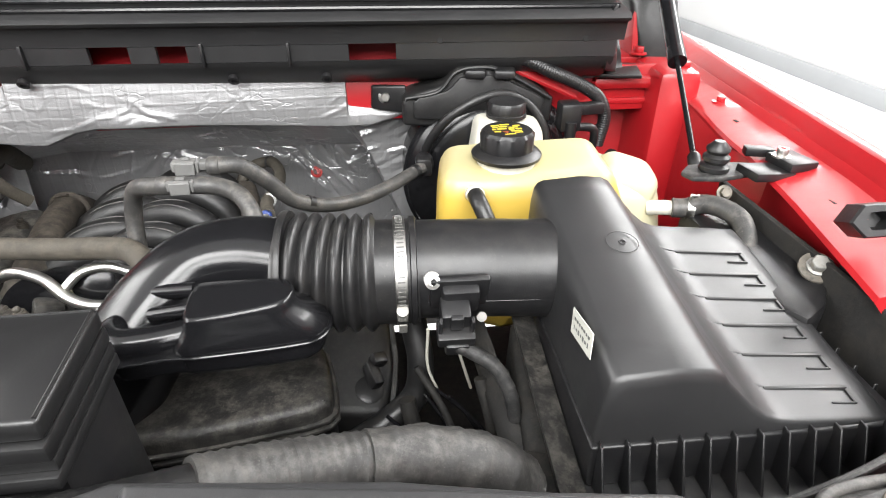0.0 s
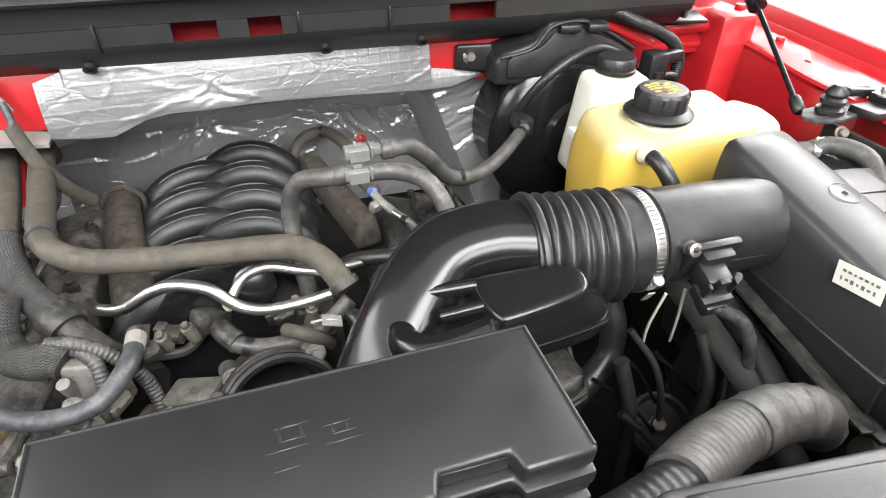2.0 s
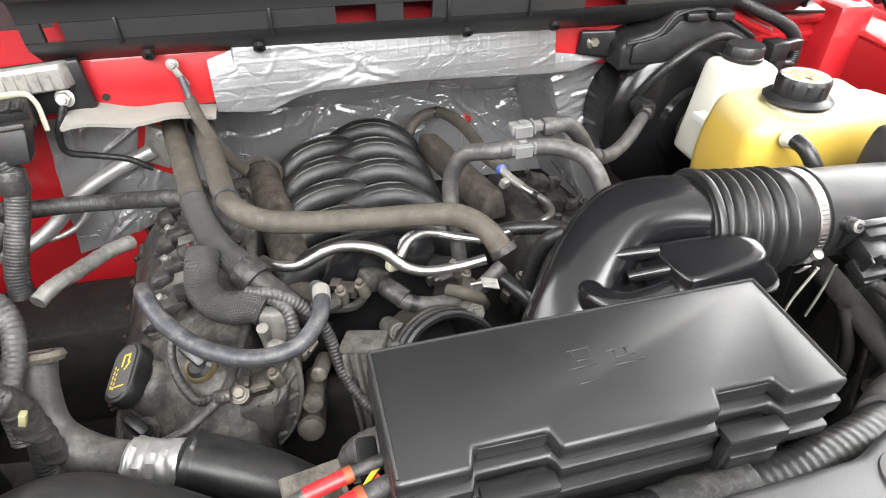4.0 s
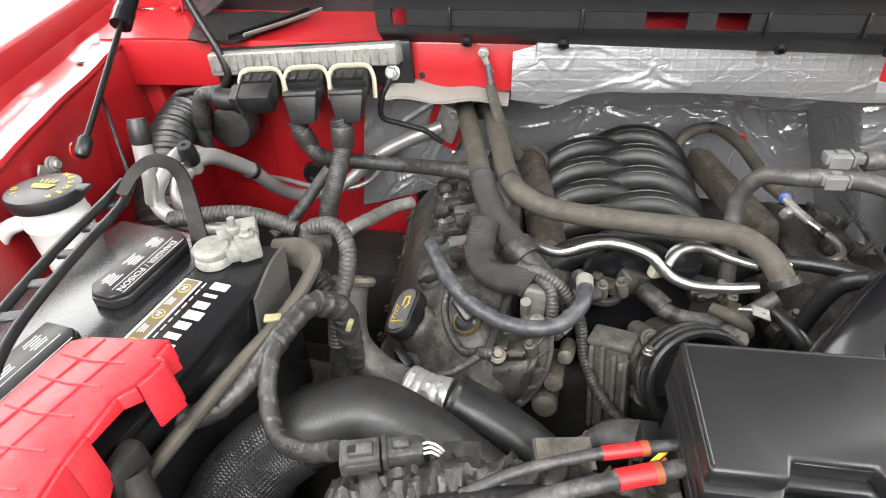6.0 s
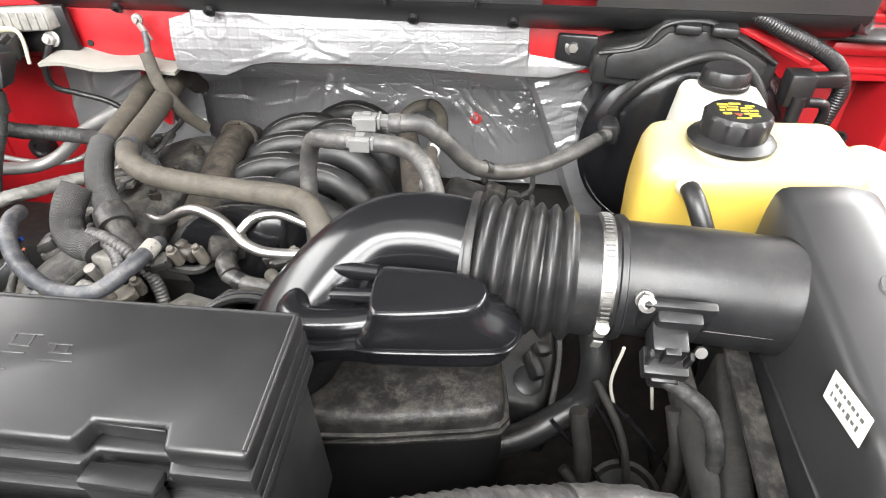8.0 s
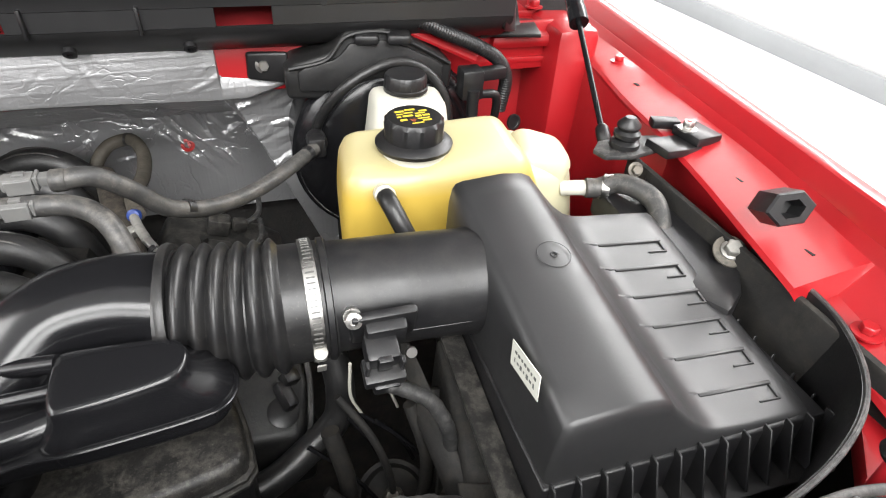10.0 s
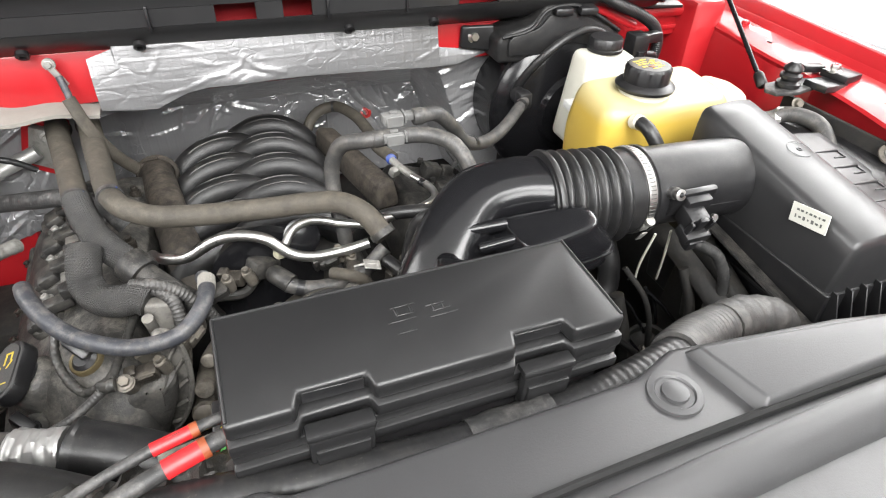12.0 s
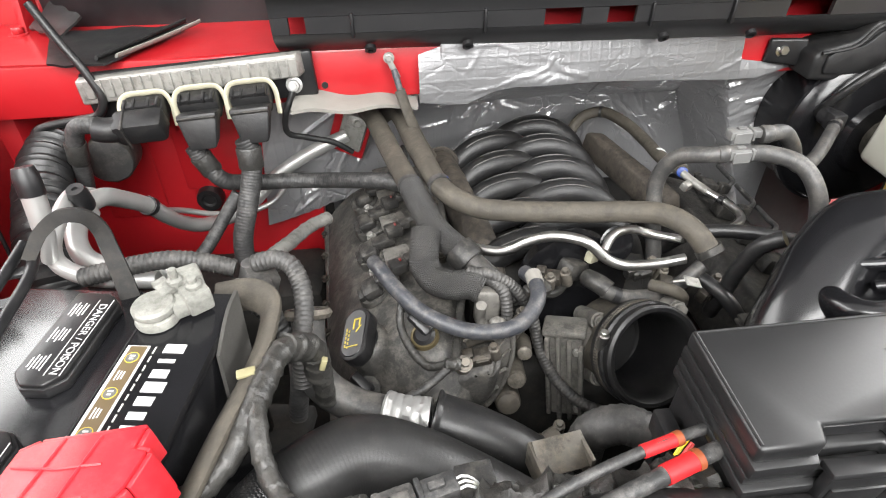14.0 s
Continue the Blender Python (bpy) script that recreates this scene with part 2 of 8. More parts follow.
# ---- materials ----
def mat(name, color, rough=0.5, metal=0.0, var=0.25, scale=40.0, bump=0.15, bump_scale=300.0, dust=0.0, dust_color=(0.32, 0.29, 0.25), coat=0.0, rough_var=0.15, spec=0.5, stretch=(1, 1, 1), trans=0.0, coat_rough=0.15, grit=None):
    """A surface with colour changes at two scales, fine relief, and dust that settles on what faces up."""
    m = bpy.data.materials.new(name)
    m.use_nodes = True
    nt = m.node_tree
    N, L = nt.nodes, nt.links
    b = N["Principled BSDF"]
    b.inputs["Metallic"].default_value = metal
    b.inputs["Coat Weight"].default_value = coat
    b.inputs["Coat Roughness"].default_value = coat_rough
    b.inputs["Specular IOR Level"].default_value = spec
    tc = N.new("ShaderNodeTexCoord")
    mp = N.new("ShaderNodeMapping")
    mp.inputs["Scale"].default_value = stretch
    L.new(tc.outputs["Object"], mp.inputs["Vector"])

    def noi(sc, det=4.0, ro=0.6):
        n = N.new("ShaderNodeTexNoise")
        n.inputs["Scale"].default_value, n.inputs["Detail"].default_value, n.inputs["Roughness"].default_value = sc, det, ro
        L.new(mp.outputs[0], n.inputs["Vector"])
        return n

    def ramp(src, lo, hi):
        r = N.new("ShaderNodeMapRange")
        r.inputs["From Min"].default_value, r.inputs["From Max"].default_value = lo, hi
        L.new(src, r.inputs["Value"])
        return r.outputs[0]

    def mix(fac, a, c):
        x = N.new("ShaderNodeMix")
        x.data_type = "RGBA"
        for sock, v in ((x.inputs[0], fac), (x.inputs[6], a), (x.inputs[7], c)):
            if isinstance(v, (int, float)):
                sock.default_value = v
            elif isinstance(v, tuple):
                sock.default_value = (*v, 1)
            else:
                L.new(v, sock)
        return x.outputs[2]

    big, small = noi(scale * 0.25, 3), noi(scale * 2.5, 6, 0.7)
    dark = tuple(c * (1 - var) for c in color)
    lite = tuple(min(1, c * (1 + var)) for c in color)
    col = mix(ramp(big.outputs[0], 0.3, 0.7), dark, lite)
    col = mix(ramp(small.outputs[0], 0.35, 0.75), col, mix(0.5, col, tuple(min(1, c * (1 + 0.8 * var) + 0.01 * var) for c in color)))
    if dust > 0:
        geo = N.new("ShaderNodeNewGeometry")
        sep = N.new("ShaderNodeSeparateXYZ")
        L.new(geo.outputs["Normal"], sep.inputs[0])
        up = N.new("ShaderNodeMapRange")
        up.inputs["From Min"].default_value, up.inputs["From Max"].default_value, up.inputs["To Min"].default_value = -0.2, 0.9, 0.35
        L.new(sep.outputs[2], up.inputs["Value"])
        # dark oily grime under the dust
        grime = N.new("ShaderNodeMath")
        grime.operation = "MULTIPLY"
        grime.inputs[1].default_value = min(0.85, dust * 1.8)
        L.new(ramp(noi(scale * 1.1, 9, 0.72).outputs[0], 0.5, 0.62), grime.inputs[0])
        col = mix(grime.outputs[0], col, tuple(c * 0.4 for c in color))
        patch = ramp(noi(scale * 1.9, 10, 0.78).outputs[0], 0.46, 0.66)
        mul = N.new("ShaderNodeMath")
        mul.operation = "MULTIPLY"
        L.new(up.outputs[0], mul.inputs[0])
        L.new(patch, mul.inputs[1])
        mu2 = N.new("ShaderNodeMath")
        mu2.operation = "MULTIPLY"
        mu2.inputs[1].default_value = min(1, dust * 1.35)
        L.new(mul.outputs[0], mu2.inputs[0])
        col = mix(mu2.outputs[0], col, dust_color)
    # fine speckle of grit and scuffs
    spk = ramp(noi(scale * 14, 3, 0.75).outputs[0], 0.62, 0.8)
    sm = N.new("ShaderNodeMath")
    sm.operation = "MULTIPLY"
    sm.inputs[1].default_value = min(0.6, var * 1.1 + dust * 0.5) if grit is None else grit
    L.new(spk, sm.inputs[0])
    col = mix(sm.outputs[0], col, tuple(min(1, c * 2.2 + 0.02) for c in color) if dust == 0 else dust_color)
    L.new(col, b.inputs["Base Color"])
    rr = N.new("ShaderNodeMapRange")
    rr.inputs["To Min"].default_value, rr.inputs["To Max"].default_value = max(0.02, rough - rough_var), min(1, rough + rough_var)
    L.new(small.outputs[0], rr.inputs["Value"])
    L.new(rr.outputs[0], b.inputs["Roughness"])
    if bump > 0:
        bp = N.new("ShaderNodeBump")
        bp.inputs["Strength"].default_value, bp.inputs["Distance"].default_value = bump, 0.001
        fine = noi(bump_scale, 5, 0.6)
        if dust > 0.2:
            lump = noi(bump_scale * 0.3, 4, 0.6)
            b2 = N.new("ShaderNodeBump")
            b2.inputs["Strength"].default_value, b2.inputs["Distance"].default_value = min(1, bump * 1.2), 0.0011
            L.new(lump.outputs[0], b2.inputs["Height"])
            L.new(b2.outputs[0], bp.inputs["Normal"])
        L.new(fine.outputs[0], bp.inputs["Height"])
        L.new(bp.outputs[0], b.inputs["Normal"])
    if trans > 0:
        b.inputs["Transmission Weight"].default_value = trans
    return m


def add_level(m, z, low):
    """Liquid seen through a tank's wall: the colour below the level z."""
    N, L = m.node_tree.nodes, m.node_tree.links
    b = N["Principled BSDF"]
    src = b.inputs["Base Color"].links[0].from_socket
    geo = N.new("ShaderNodeNewGeometry")
    sep = N.new("ShaderNodeSeparateXYZ")
    L.new(geo.outputs["Position"], sep.inputs[0])
    r = N.new("ShaderNodeMapRange")
    r.inputs["From Min"].default_value, r.inputs["From Max"].default_value = z + 0.012, z - 0.02
    L.new(sep.outputs[2], r.inputs["Value"])
    x = N.new("ShaderNodeMix")
    x.data_type = "RGBA"
    x.inputs[7].default_value = (*low, 1)
    L.new(r.outputs[0], x.inputs[0])
    L.new(src, x.inputs[6])
    L.new(x.outputs[2], b.inputs["Base Color"])


RED = mat("red_paint", (0.34, 0.008, 0.012), 0.42, 0, 0.12, 14, 0.08, 120, coat=0.45, coat_rough=0.12, rough_var=0.12, grit=0.06, spec=0.5)
PLASTIC = mat("black_plastic", (0.008, 0.008, 0.0088), 0.38, 0, 0.15, 20, 0.12, 700, dust=0.025, spec=0.48, grit=0.06)
PLASTIC_DUSTY = mat("dusty_plastic", (0.015, 0.0145, 0.014), 0.42, 0, 0.35, 30, 0.4, 500, dust=0.26, dust_color=(0.2, 0.185, 0.16), spec=0.4)
GLOSS = mat("smooth_black_plastic", (0.006, 0.006, 0.0068), 0.2, 0, 0.1, 15, 0.0, 300, spec=0.45, grit=0.01, rough_var=0.03)
RUBBER = mat("black_rubber", (0.01, 0.01, 0.0105), 0.37, 0, 0.2, 30, 0.12, 500, dust=0.03, spec=0.42)
HOSE = mat("dusty_hose", (0.05, 0.044, 0.035), 0.7, 0, 0.25, 24, 0.35, 500, dust=0.26, dust_color=(0.145, 0.125, 0.095), spec=0.4)
TAPE = mat("cloth_tape", (0.02, 0.0195, 0.018), 0.42, 0, 0.5, 60, 0.9, 220, dust=0.17, dust_color=(0.12, 0.108, 0.09), spec=0.55)
CAST = mat("dirty_cast_aluminium", (0.11, 0.1, 0.085), 0.5, 0.4, 0.6, 45, 0.4, 260, dust=0.5, dust_color=(0.2, 0.17, 0.13))
STEEL = mat("bright_steel", (0.5, 0.49, 0.47), 0.32, 1.0, 0.25, 60, 0.15, 400)
ALU = mat("satin_aluminium_pipe", (0.42, 0.417, 0.405), 0.42, 0.65, 0.12, 60, 0.1, 400)
# dirty black metal, also the colour that holds the shade of deep parts
DARK = mat("dirty_black_and_depth_shade", (0.013, 0.0125, 0.012), 0.7, 0, 0.5, 25, 0.5, 160, dust=0.3, dust_color=(0.06, 0.052, 0.04), spec=0.3)
# near-black that stands in for the dark inside holes, slots and the throttle
HOLE = mat("painted_hole_dark", (0.004, 0.004, 0.004), 0.9, 0, 0.1, 20, 0)
SHOP_FLOOR = mat("sealed_concrete", (0.72, 0.72, 0.72), 0.35, 0, 0.06, 3, 0.05, 60)
WHITE_WALL = mat("white_wall_paint", (0.55, 0.55, 0.55), 0.6, 0, 0.03, 2, 0.05, 80)
GREY_WALL = mat("grey_wall_paint", (0.2, 0.2, 0.2), 0.6, 0, 0.05, 2, 0.05, 80)
GREY_TRIM = mat("grey_trim", (0.32, 0.33, 0.34), 0.5, 0, 0.1, 5, 0.05, 80)


def add_creases(m, scale, height, stretch):
    """Sharp folds and a fine rolled grain in thin foil."""
    N, L = m.node_tree.nodes, m.node_tree.links
    tc = N.new("ShaderNodeTexCoord")
    mp = N.new("ShaderNodeMapping")
    mp.inputs["Scale"].default_value = stretch
    L.new(tc.outputs["Object"], mp.inputs["Vector"])
    wob = N.new("ShaderNodeTexNoise")
    wob.inputs["Scale"].default_value, wob.inputs["Detail"].default_value = 7, 4
    L.new(mp.outputs[0], wob.inputs["Vector"])
    mixv = N.new("ShaderNodeMix")
    mixv.data_type = "VECTOR"
    mixv.inputs[0].default_value = 0.22
    L.new(mp.outputs[0], mixv.inputs[4])
    L.new(wob.outputs["Color"], mixv.inputs[5])
    last = N["Principled BSDF"].inputs["Normal"].links[0].from_node
    for sc, hh in ((scale, height), (scale * 2.7, height * 0.5)):
        vo = N.new("ShaderNodeTexVoronoi")
        vo.feature = "DISTANCE_TO_EDGE"
        vo.inputs["Scale"].default_value = sc
        L.new(mixv.outputs[1], vo.inputs["Vector"])
        edge = N.new("ShaderNodeMapRange")
        edge.inputs["From Max"].default_value = 0.06
        L.new(vo.outputs["Distance"], edge.inputs["Value"])
        gate = N.new("ShaderNodeTexNoise")
        gate.inputs["Scale"].default_value = sc * 0.5
        L.new(mp.outputs[0], gate.inputs["Vector"])
        cut = N.new("ShaderNodeMapRange")
        cut.inputs["From Min"].default_value, cut.inputs["From Max"].default_value = 0.5, 0.66
        L.new(gate.outputs[0], cut.inputs["Value"])
        mul = N.new("ShaderNodeMath")
        mul.operation = "MULTIPLY"
        L.new(edge.outputs[0], mul.inputs[0])
        L.new(cut.outputs[0], mul.inputs[1])
        bp = N.new("ShaderNodeBump")
        bp.inputs["Strength"].default_value, bp.inputs["Distance"].default_value = 1.0, hh
        L.new(mul.outputs[0], bp.inputs["Height"])
        L.new(last.outputs[0], bp.inputs["Normal"])
        last = bp
    L.new(last.outputs[0], N["Principled BSDF"].inputs["Normal"])


def add_scrim(m, scale):
    """The fine square weave that shows through thin foil."""
    N, L = m.node_tree.nodes, m.node_tree.links
    tc = N.new("ShaderNodeTexCoord")
    last = N["Principled BSDF"].inputs["Normal"].links[0].from_node
    for d in ("X", "Z"):
        w = N.new("ShaderNodeTexWave")
        w.bands_direction = d
        w.inputs["Scale"].default_value, w.inputs["Distortion"].default_value, w.inputs["Detail Scale"].default_value = scale * 0.05, 0.6, 2.0
        L.new(tc.outputs["Object"], w.inputs["Vector"])
        thin = N.new("ShaderNodeMapRange")
        thin.inputs["From Min"].default_value = 0.75
        L.new(w.outputs[1], thin.inputs["Value"])
        bp = N.new("ShaderNodeBump")
        bp.inputs["Strength"].default_value, bp.inputs["Distance"].default_value = 0.5, 0.0003
        L.new(thin.outputs[0], bp.inputs["Height"])
        L.new(last.outputs[0], bp.inputs["Normal"])
        last = bp
    L.new(last.outputs[0], N["Principled BSDF"].inputs["Normal"])


FOIL = mat("aluminium_foil", (0.21, 0.21, 0.213), 0.42, 0.55, 0.08, 25, 0.3, 260, rough_var=0.1, stretch=(0.5, 1, 1.6), grit=0.05)
add_creases(FOIL, 15, 0.0006, (0.7, 1, 1.3))
add_scrim(FOIL, 420)
FOIL_DARK = mat("wrinkled_foil", (0.33, 0.33, 0.335), 0.33, 0.6, 0.12, 30, 0.2, 240, rough_var=0.08, grit=0.05, stretch=(0.6, 1, 1.4))
add_creases(FOIL_DARK, 14, 0.0016, (1, 1.5, 1))
add_scrim(FOIL_DARK, 420)
FELT_BLACK = mat("black_felt", (0.02, 0.02, 0.02), 0.95, 0, 0.2, 20, 0.3, 200)
RED_RUBBER = mat("red_rubber", (0.36, 0.014, 0.012), 0.4, 0, 0.2, 60, 0.05)
FELT = mat("pale_felt", (0.2, 0.19, 0.17), 0.9, 0, 0.15, 60, 0.5, 500)
YELLOW_TANK = mat("yellowed_plastic", (0.42, 0.38, 0.22), 0.34, 0, 0.08, 8, 0.05, 200)
add_level(YELLOW_TANK, 1.214, (0.42, 0.29, 0.05))
PALE_TANK = mat("pale_plastic", (0.47, 0.46, 0.4), 0.4, 0, 0.08, 12, 0.05, 200)
PAPER = mat("white_label", (0.5, 0.5, 0.45), 0.5, 0, 0.08, 40, 0.05, 300)
INK = mat("black_print", (0.09, 0.09, 0.085), 0.5, 0, 0.1, 40, 0)
YELLOW = mat("yellow_print", (0.5, 0.38, 0.03), 0.5, 0, 0.1, 40, 0)
WHITE_INK = mat("white_print", (0.5, 0.5, 0.49), 0.5, 0, 0.1, 40, 0)
SOOT = mat("grey_conduit", (0.03, 0.029, 0.028), 0.52, 0, 0.4, 40, 0.35, 350, dust=0.3, dust_color=(0.17, 0.16, 0.145))
BRAID = mat("braided_sleeve", (0.014, 0.0135, 0.013), 0.55, 0, 0.3, 30, 0.2, 700, dust=0.16, dust_color=(0.08, 0.072, 0.06))
RED_PLASTIC = mat("red_plastic", (0.5, 0.016, 0.025), 0.38, 0, 0.12, 20, 0.12, 300, spec=0.5, dust=0.12, dust_color=(0.42, 0.2, 0.19))
IVORY = mat("ivory_plastic", (0.36, 0.34, 0.25), 0.45, 0, 0.12, 40, 0.1, 300)
TAG = mat("yellowed_tag", (0.22, 0.2, 0.11), 0.5, 0, 0.2, 40, 0.1, 300)
WHITE_DIRTY = mat("corroded_white", (0.2, 0.2, 0.18), 0.65, 0, 0.6, 110, 1.0, 200, dust=0.25, dust_color=(0.1, 0.095, 0.07))
BLUE = mat("blue_plastic", (0.008, 0.03, 0.16), 0.4, 0, 0.1, 40, 0.05)
BLUE_HOSE = mat("slate_blue_hose", (0.026, 0.028, 0.034), 0.5, 0, 0.25, 40, 0.15, 400, dust=0.2)
RUST = mat("rusty_brown_metal", (0.03, 0.025, 0.02), 0.75, 0.2, 0.55, 40, 0.8, 160, dust=0.5, dust_color=(0.1, 0.082, 0.062))
RED_SLEEVE = mat("red_heat_shrink", (0.5, 0.015, 0.018), 0.42, 0, 0.08, 30, 0.05)
GLOSS_DUSTY = mat("dusty_moulded_black", (0.0085, 0.0085, 0.009), 0.47, 0, 0.35, 40, 0.25, 500, dust=0.2, dust_color=(0.075, 0.07, 0.062), spec=0.42)
RUBBER_GREY = mat("grey_rubber", (0.03, 0.0295, 0.029), 0.5, 0, 0.25, 30, 0.15, 500, dust=0.2)
GREY_PLASTIC = mat("pale_grey_plastic", (0.12, 0.12, 0.117), 0.42, 0, 0.15, 40, 0.1, 300, dust=0.1)
ALU_DIRTY = mat("dirty_aluminium", (0.3, 0.295, 0.275), 0.5, 0.6, 0.3, 60, 0.3, 300, dust=0.3)
SOOT_DARK = mat("black_conduit", (0.018, 0.018, 0.018), 0.55, 0, 0.35, 40, 0.25, 400, dust=0.3, dust_color=(0.2, 0.19, 0.18))
BATTERY = mat("battery_case", (0.008, 0.008, 0.009), 0.2, 0, 0.15, 12, 0.0, 300, rough_var=0.06, grit=0.03)
GOLD_LABEL = mat("gold_label", (0.12, 0.085, 0.04), 0.35, 0.2, 0.1, 30, 0.05)
COVER_DUSTY = mat("dusty_black_casting", (0.03, 0.029, 0.027), 0.52, 0, 0.4, 26, 0.45, 420, dust=0.5, dust_color=(0.175, 0.162, 0.14), spec=0.45)

NECK_WHITE = mat("white_bottle_plastic", (0.55, 0.55, 0.53), 0.4, 0, 0.08, 12, 0.05, 200)
HOSE_BLACK = mat("moulded_black_hose", (0.012, 0.012, 0.012), 0.42, 0, 0.3, 40, 0.15, 500, dust=0.06, dust_color=(0.1, 0.09, 0.08))
TANK_TOP = mat("pale_yellowed_plastic", (0.46, 0.43, 0.29), 0.38, 0, 0.08, 12, 0.05, 200)
ORANGE = mat("orange_ring", (0.2, 0.045, 0.012), 0.55, 0, 0.4, 60, 0.2)
OLD_FELT = mat("grey_felt_flap", (0.04, 0.038, 0.034), 0.9, 0, 0.3, 60, 0.5, 400)

LID_BLACK = mat("satin_black_lid", (0.0095, 0.0095, 0.0098), 0.38, 0, 0.12, 20, 0.05, 500, spec=0.48, grit=0.04, rough_var=0.08)
CAST_DARK = mat("oily_dark_casting", (0.045, 0.04, 0.034), 0.4, 0.5, 0.6, 45, 0.8, 200, dust=0.45, dust_color=(0.1, 0.085, 0.065))
DUST_CAST = mat("dust_grey_casting", (0.12, 0.115, 0.105), 0.6, 0.3, 0.4, 50, 0.5, 260, dust=0.5, dust_color=(0.24, 0.22, 0.19))
LOCK_RED = mat("dull_red_plastic", (0.14, 0.012, 0.012), 0.5, 0, 0.4, 90, 0.1, dust=0.3)

SATIN = mat("satin_moulded_cover", (0.017, 0.017, 0.0176), 0.4, 0, 0.12, 12, 0.05, 500, spec=0.6, grit=0.02)
RAD_COVER = mat("grained_radiator_cover", (0.032, 0.032, 0.033), 0.42, 0, 0.12, 14, 0.12, 900, spec=0.55, grit=0.03, rough_var=0.08)

# ---- the shop round the truck ----
solo("floor", rbox((18, 18, 0.1), pose(0, 0, -0.05), 0), SHOP_FLOOR, "pale sealed concrete shop floor", "floor", kind="structure")
solo("ceiling", rbox((18, 18, 0.1), pose(0, 0, 4.65), 0), WHITE_WALL, "white shop ceiling", "ceiling", kind="structure")
solo("wall_east", rbox((0.1, 18, 4.6), pose(4.25, 0, 2.3), 0), WHITE_WALL, "white painted shop wall", "wall", kind="structure")
solo("wall_west", rbox((0.1, 18, 4.6), pose(-5.0, 0, 2.3), 0), WHITE_WALL, "white painted shop wall", "wall", kind="structure")
solo("wall_north", rbox((9.2, 0.1, 4.6), pose(-0.4, 8.9, 2.3), 0), WHITE_WALL, "white painted shop wall", "wall", kind="structure")
solo("wall_south", rbox((9.2, 0.1, 4.6), pose(-0.4, -5.9, 2.3), 0), GREY_WALL, "grey painted shop wall", "wall", kind="structure")
solo("baseboard", rbox((0.03, 14.6, 0.16), pose(4.185, 1.5, 0.08), 0.004), GREY_TRIM, "grey baseboard along the white wall", "baseboard", kind="structure")

UPRIGHT = pose(0, 0, 0, 90, 0, 0)

# ---- truck body ----
body = thing("truck_body", "red painted pickup truck body with open engine bay", "truck", kind="structure")


def rail(side):
    """Inner apron, flange, sloping wall, crown and outer skin of one fender. side: 1 towards +x, -1 towards -x."""
    def place(y, o, z, f):
        if side > 0:
            edge = 0.417 + 0.177 * (y - 0.6)
            crown = 0.495 + 0.15 * (y - 0.6) - edge
            if f == 0 and o > 0:
                z += 0.3 * o
                o *= (0.06 - 0.067 * (y - 0.6)) / 0.033
            if f > 0:
                z = 0.01 + 0.7 * z
        else:
            edge = max(0.945, 1.027 + 0.3 * (y - 0.534))
            crown = 0.079
            o *= 1.55 if f == 0 and o > 0 else 1
        top = (1.205 if side > 0 else 1.245) - max(0, 0.56 - y) * 0.06 * (1 - f)
        if f == 0:
            if y < 0.396:
                top -= 0.022 if -0.03 < z < 0.012 else 0
                o += 0.02 * max(0, 1 - max(0, o) / 0.06)
            if side > 0 and z < -0.007:
                o += 0.032 * max(0, min(1, (y - 0.2) / 0.08)) * max(0, min(1, (0.72 - y) / 0.06))
            if y > 0.62 and z > -0.03:
                top += 0.0012 * math.sin(31 * y)
        else:
            foot = 0.06 - 0.067 * (y - 0.6) if side > 0 else 0.052
            o = foot + (crown - foot) * f + o
        x = edge + o
        return Vector((side * x, y, top + z))
    ys = sorted([-0.1 + 0.04 * i for i in range(36)] + [0.3925, 0.3965, 0.21, 0.28, 0.66, 0.72])
    inner = [(-0.02, -0.6, 0), (-0.015, -0.35, 0), (-0.006, -0.06, 0), (-0.004, -0.02, 0), (-0.001, -0.009, 0), (-0.003, -0.003, 0), (0.0, 0.001, 0), (0.005, 0.002, 0), (0.02, 0.003, 0), (0.033, 0.004, 0),
             (0.0, 0.006, 0.06), (0.0, 0.019, 0.3), (0.0, 0.0205, 0.36), (0.0, 0.0195, 0.42), (0.0, 0.026, 0.5), (0.0, 0.043, 0.95)]
    outer = [(0.0, 0.0432, 0.955), (0.002, 0.046, 1), (0.01, 0.0475, 1), (0.018, 0.044, 1), (0.025, 0.034, 1), (0.031, 0.012, 1), (0.038, -0.05, 1), (0.055, -0.2, 1), (0.07, -0.6, 1)]
    def strip(prof, name, label):
        rows = [[place(y, *p) for p in prof] for y in ys]
        part(name, loft(rows, closed=False), RED, body, label, 32)
    strip(inner, "inner_fender", "glossy red inner fender and rail")
    strip(outer, "fender", "glossy red outer fender skin")


rail(1)
rail(-1)
# firewall: upper bulkhead, recessed lower wall, corner posts
part("firewall", rbox((1.6, 0.012, 0.07), pose(-0.34, 0.918, 1.215, -4, 0, 2.6), 0.004), RED, body, "flat red upper firewall panel")
part("lower_firewall", join(rbox((0.5, 0.02, 0.42), pose(-0.96, 0.99, 0.97), 0.004), rbox((0.17, 0.012, 0.15), pose(-0.845, 0.979, 1.075), 0.006), rbox((0.1, 0.012, 0.2), pose(-1.02, 0.981, 1.05), 0.006), rbox((0.2, 0.02, 0.7), pose(0.42, 1.02, 0.87), 0.004)), RED, body, "recessed red lower firewall with pressed panels")
part("bulkhead", rbox((1.5, 0.02, 0.62), pose(-0.33, 1.16, 0.92), 0.004), DARK, body, "near-black bulkhead")
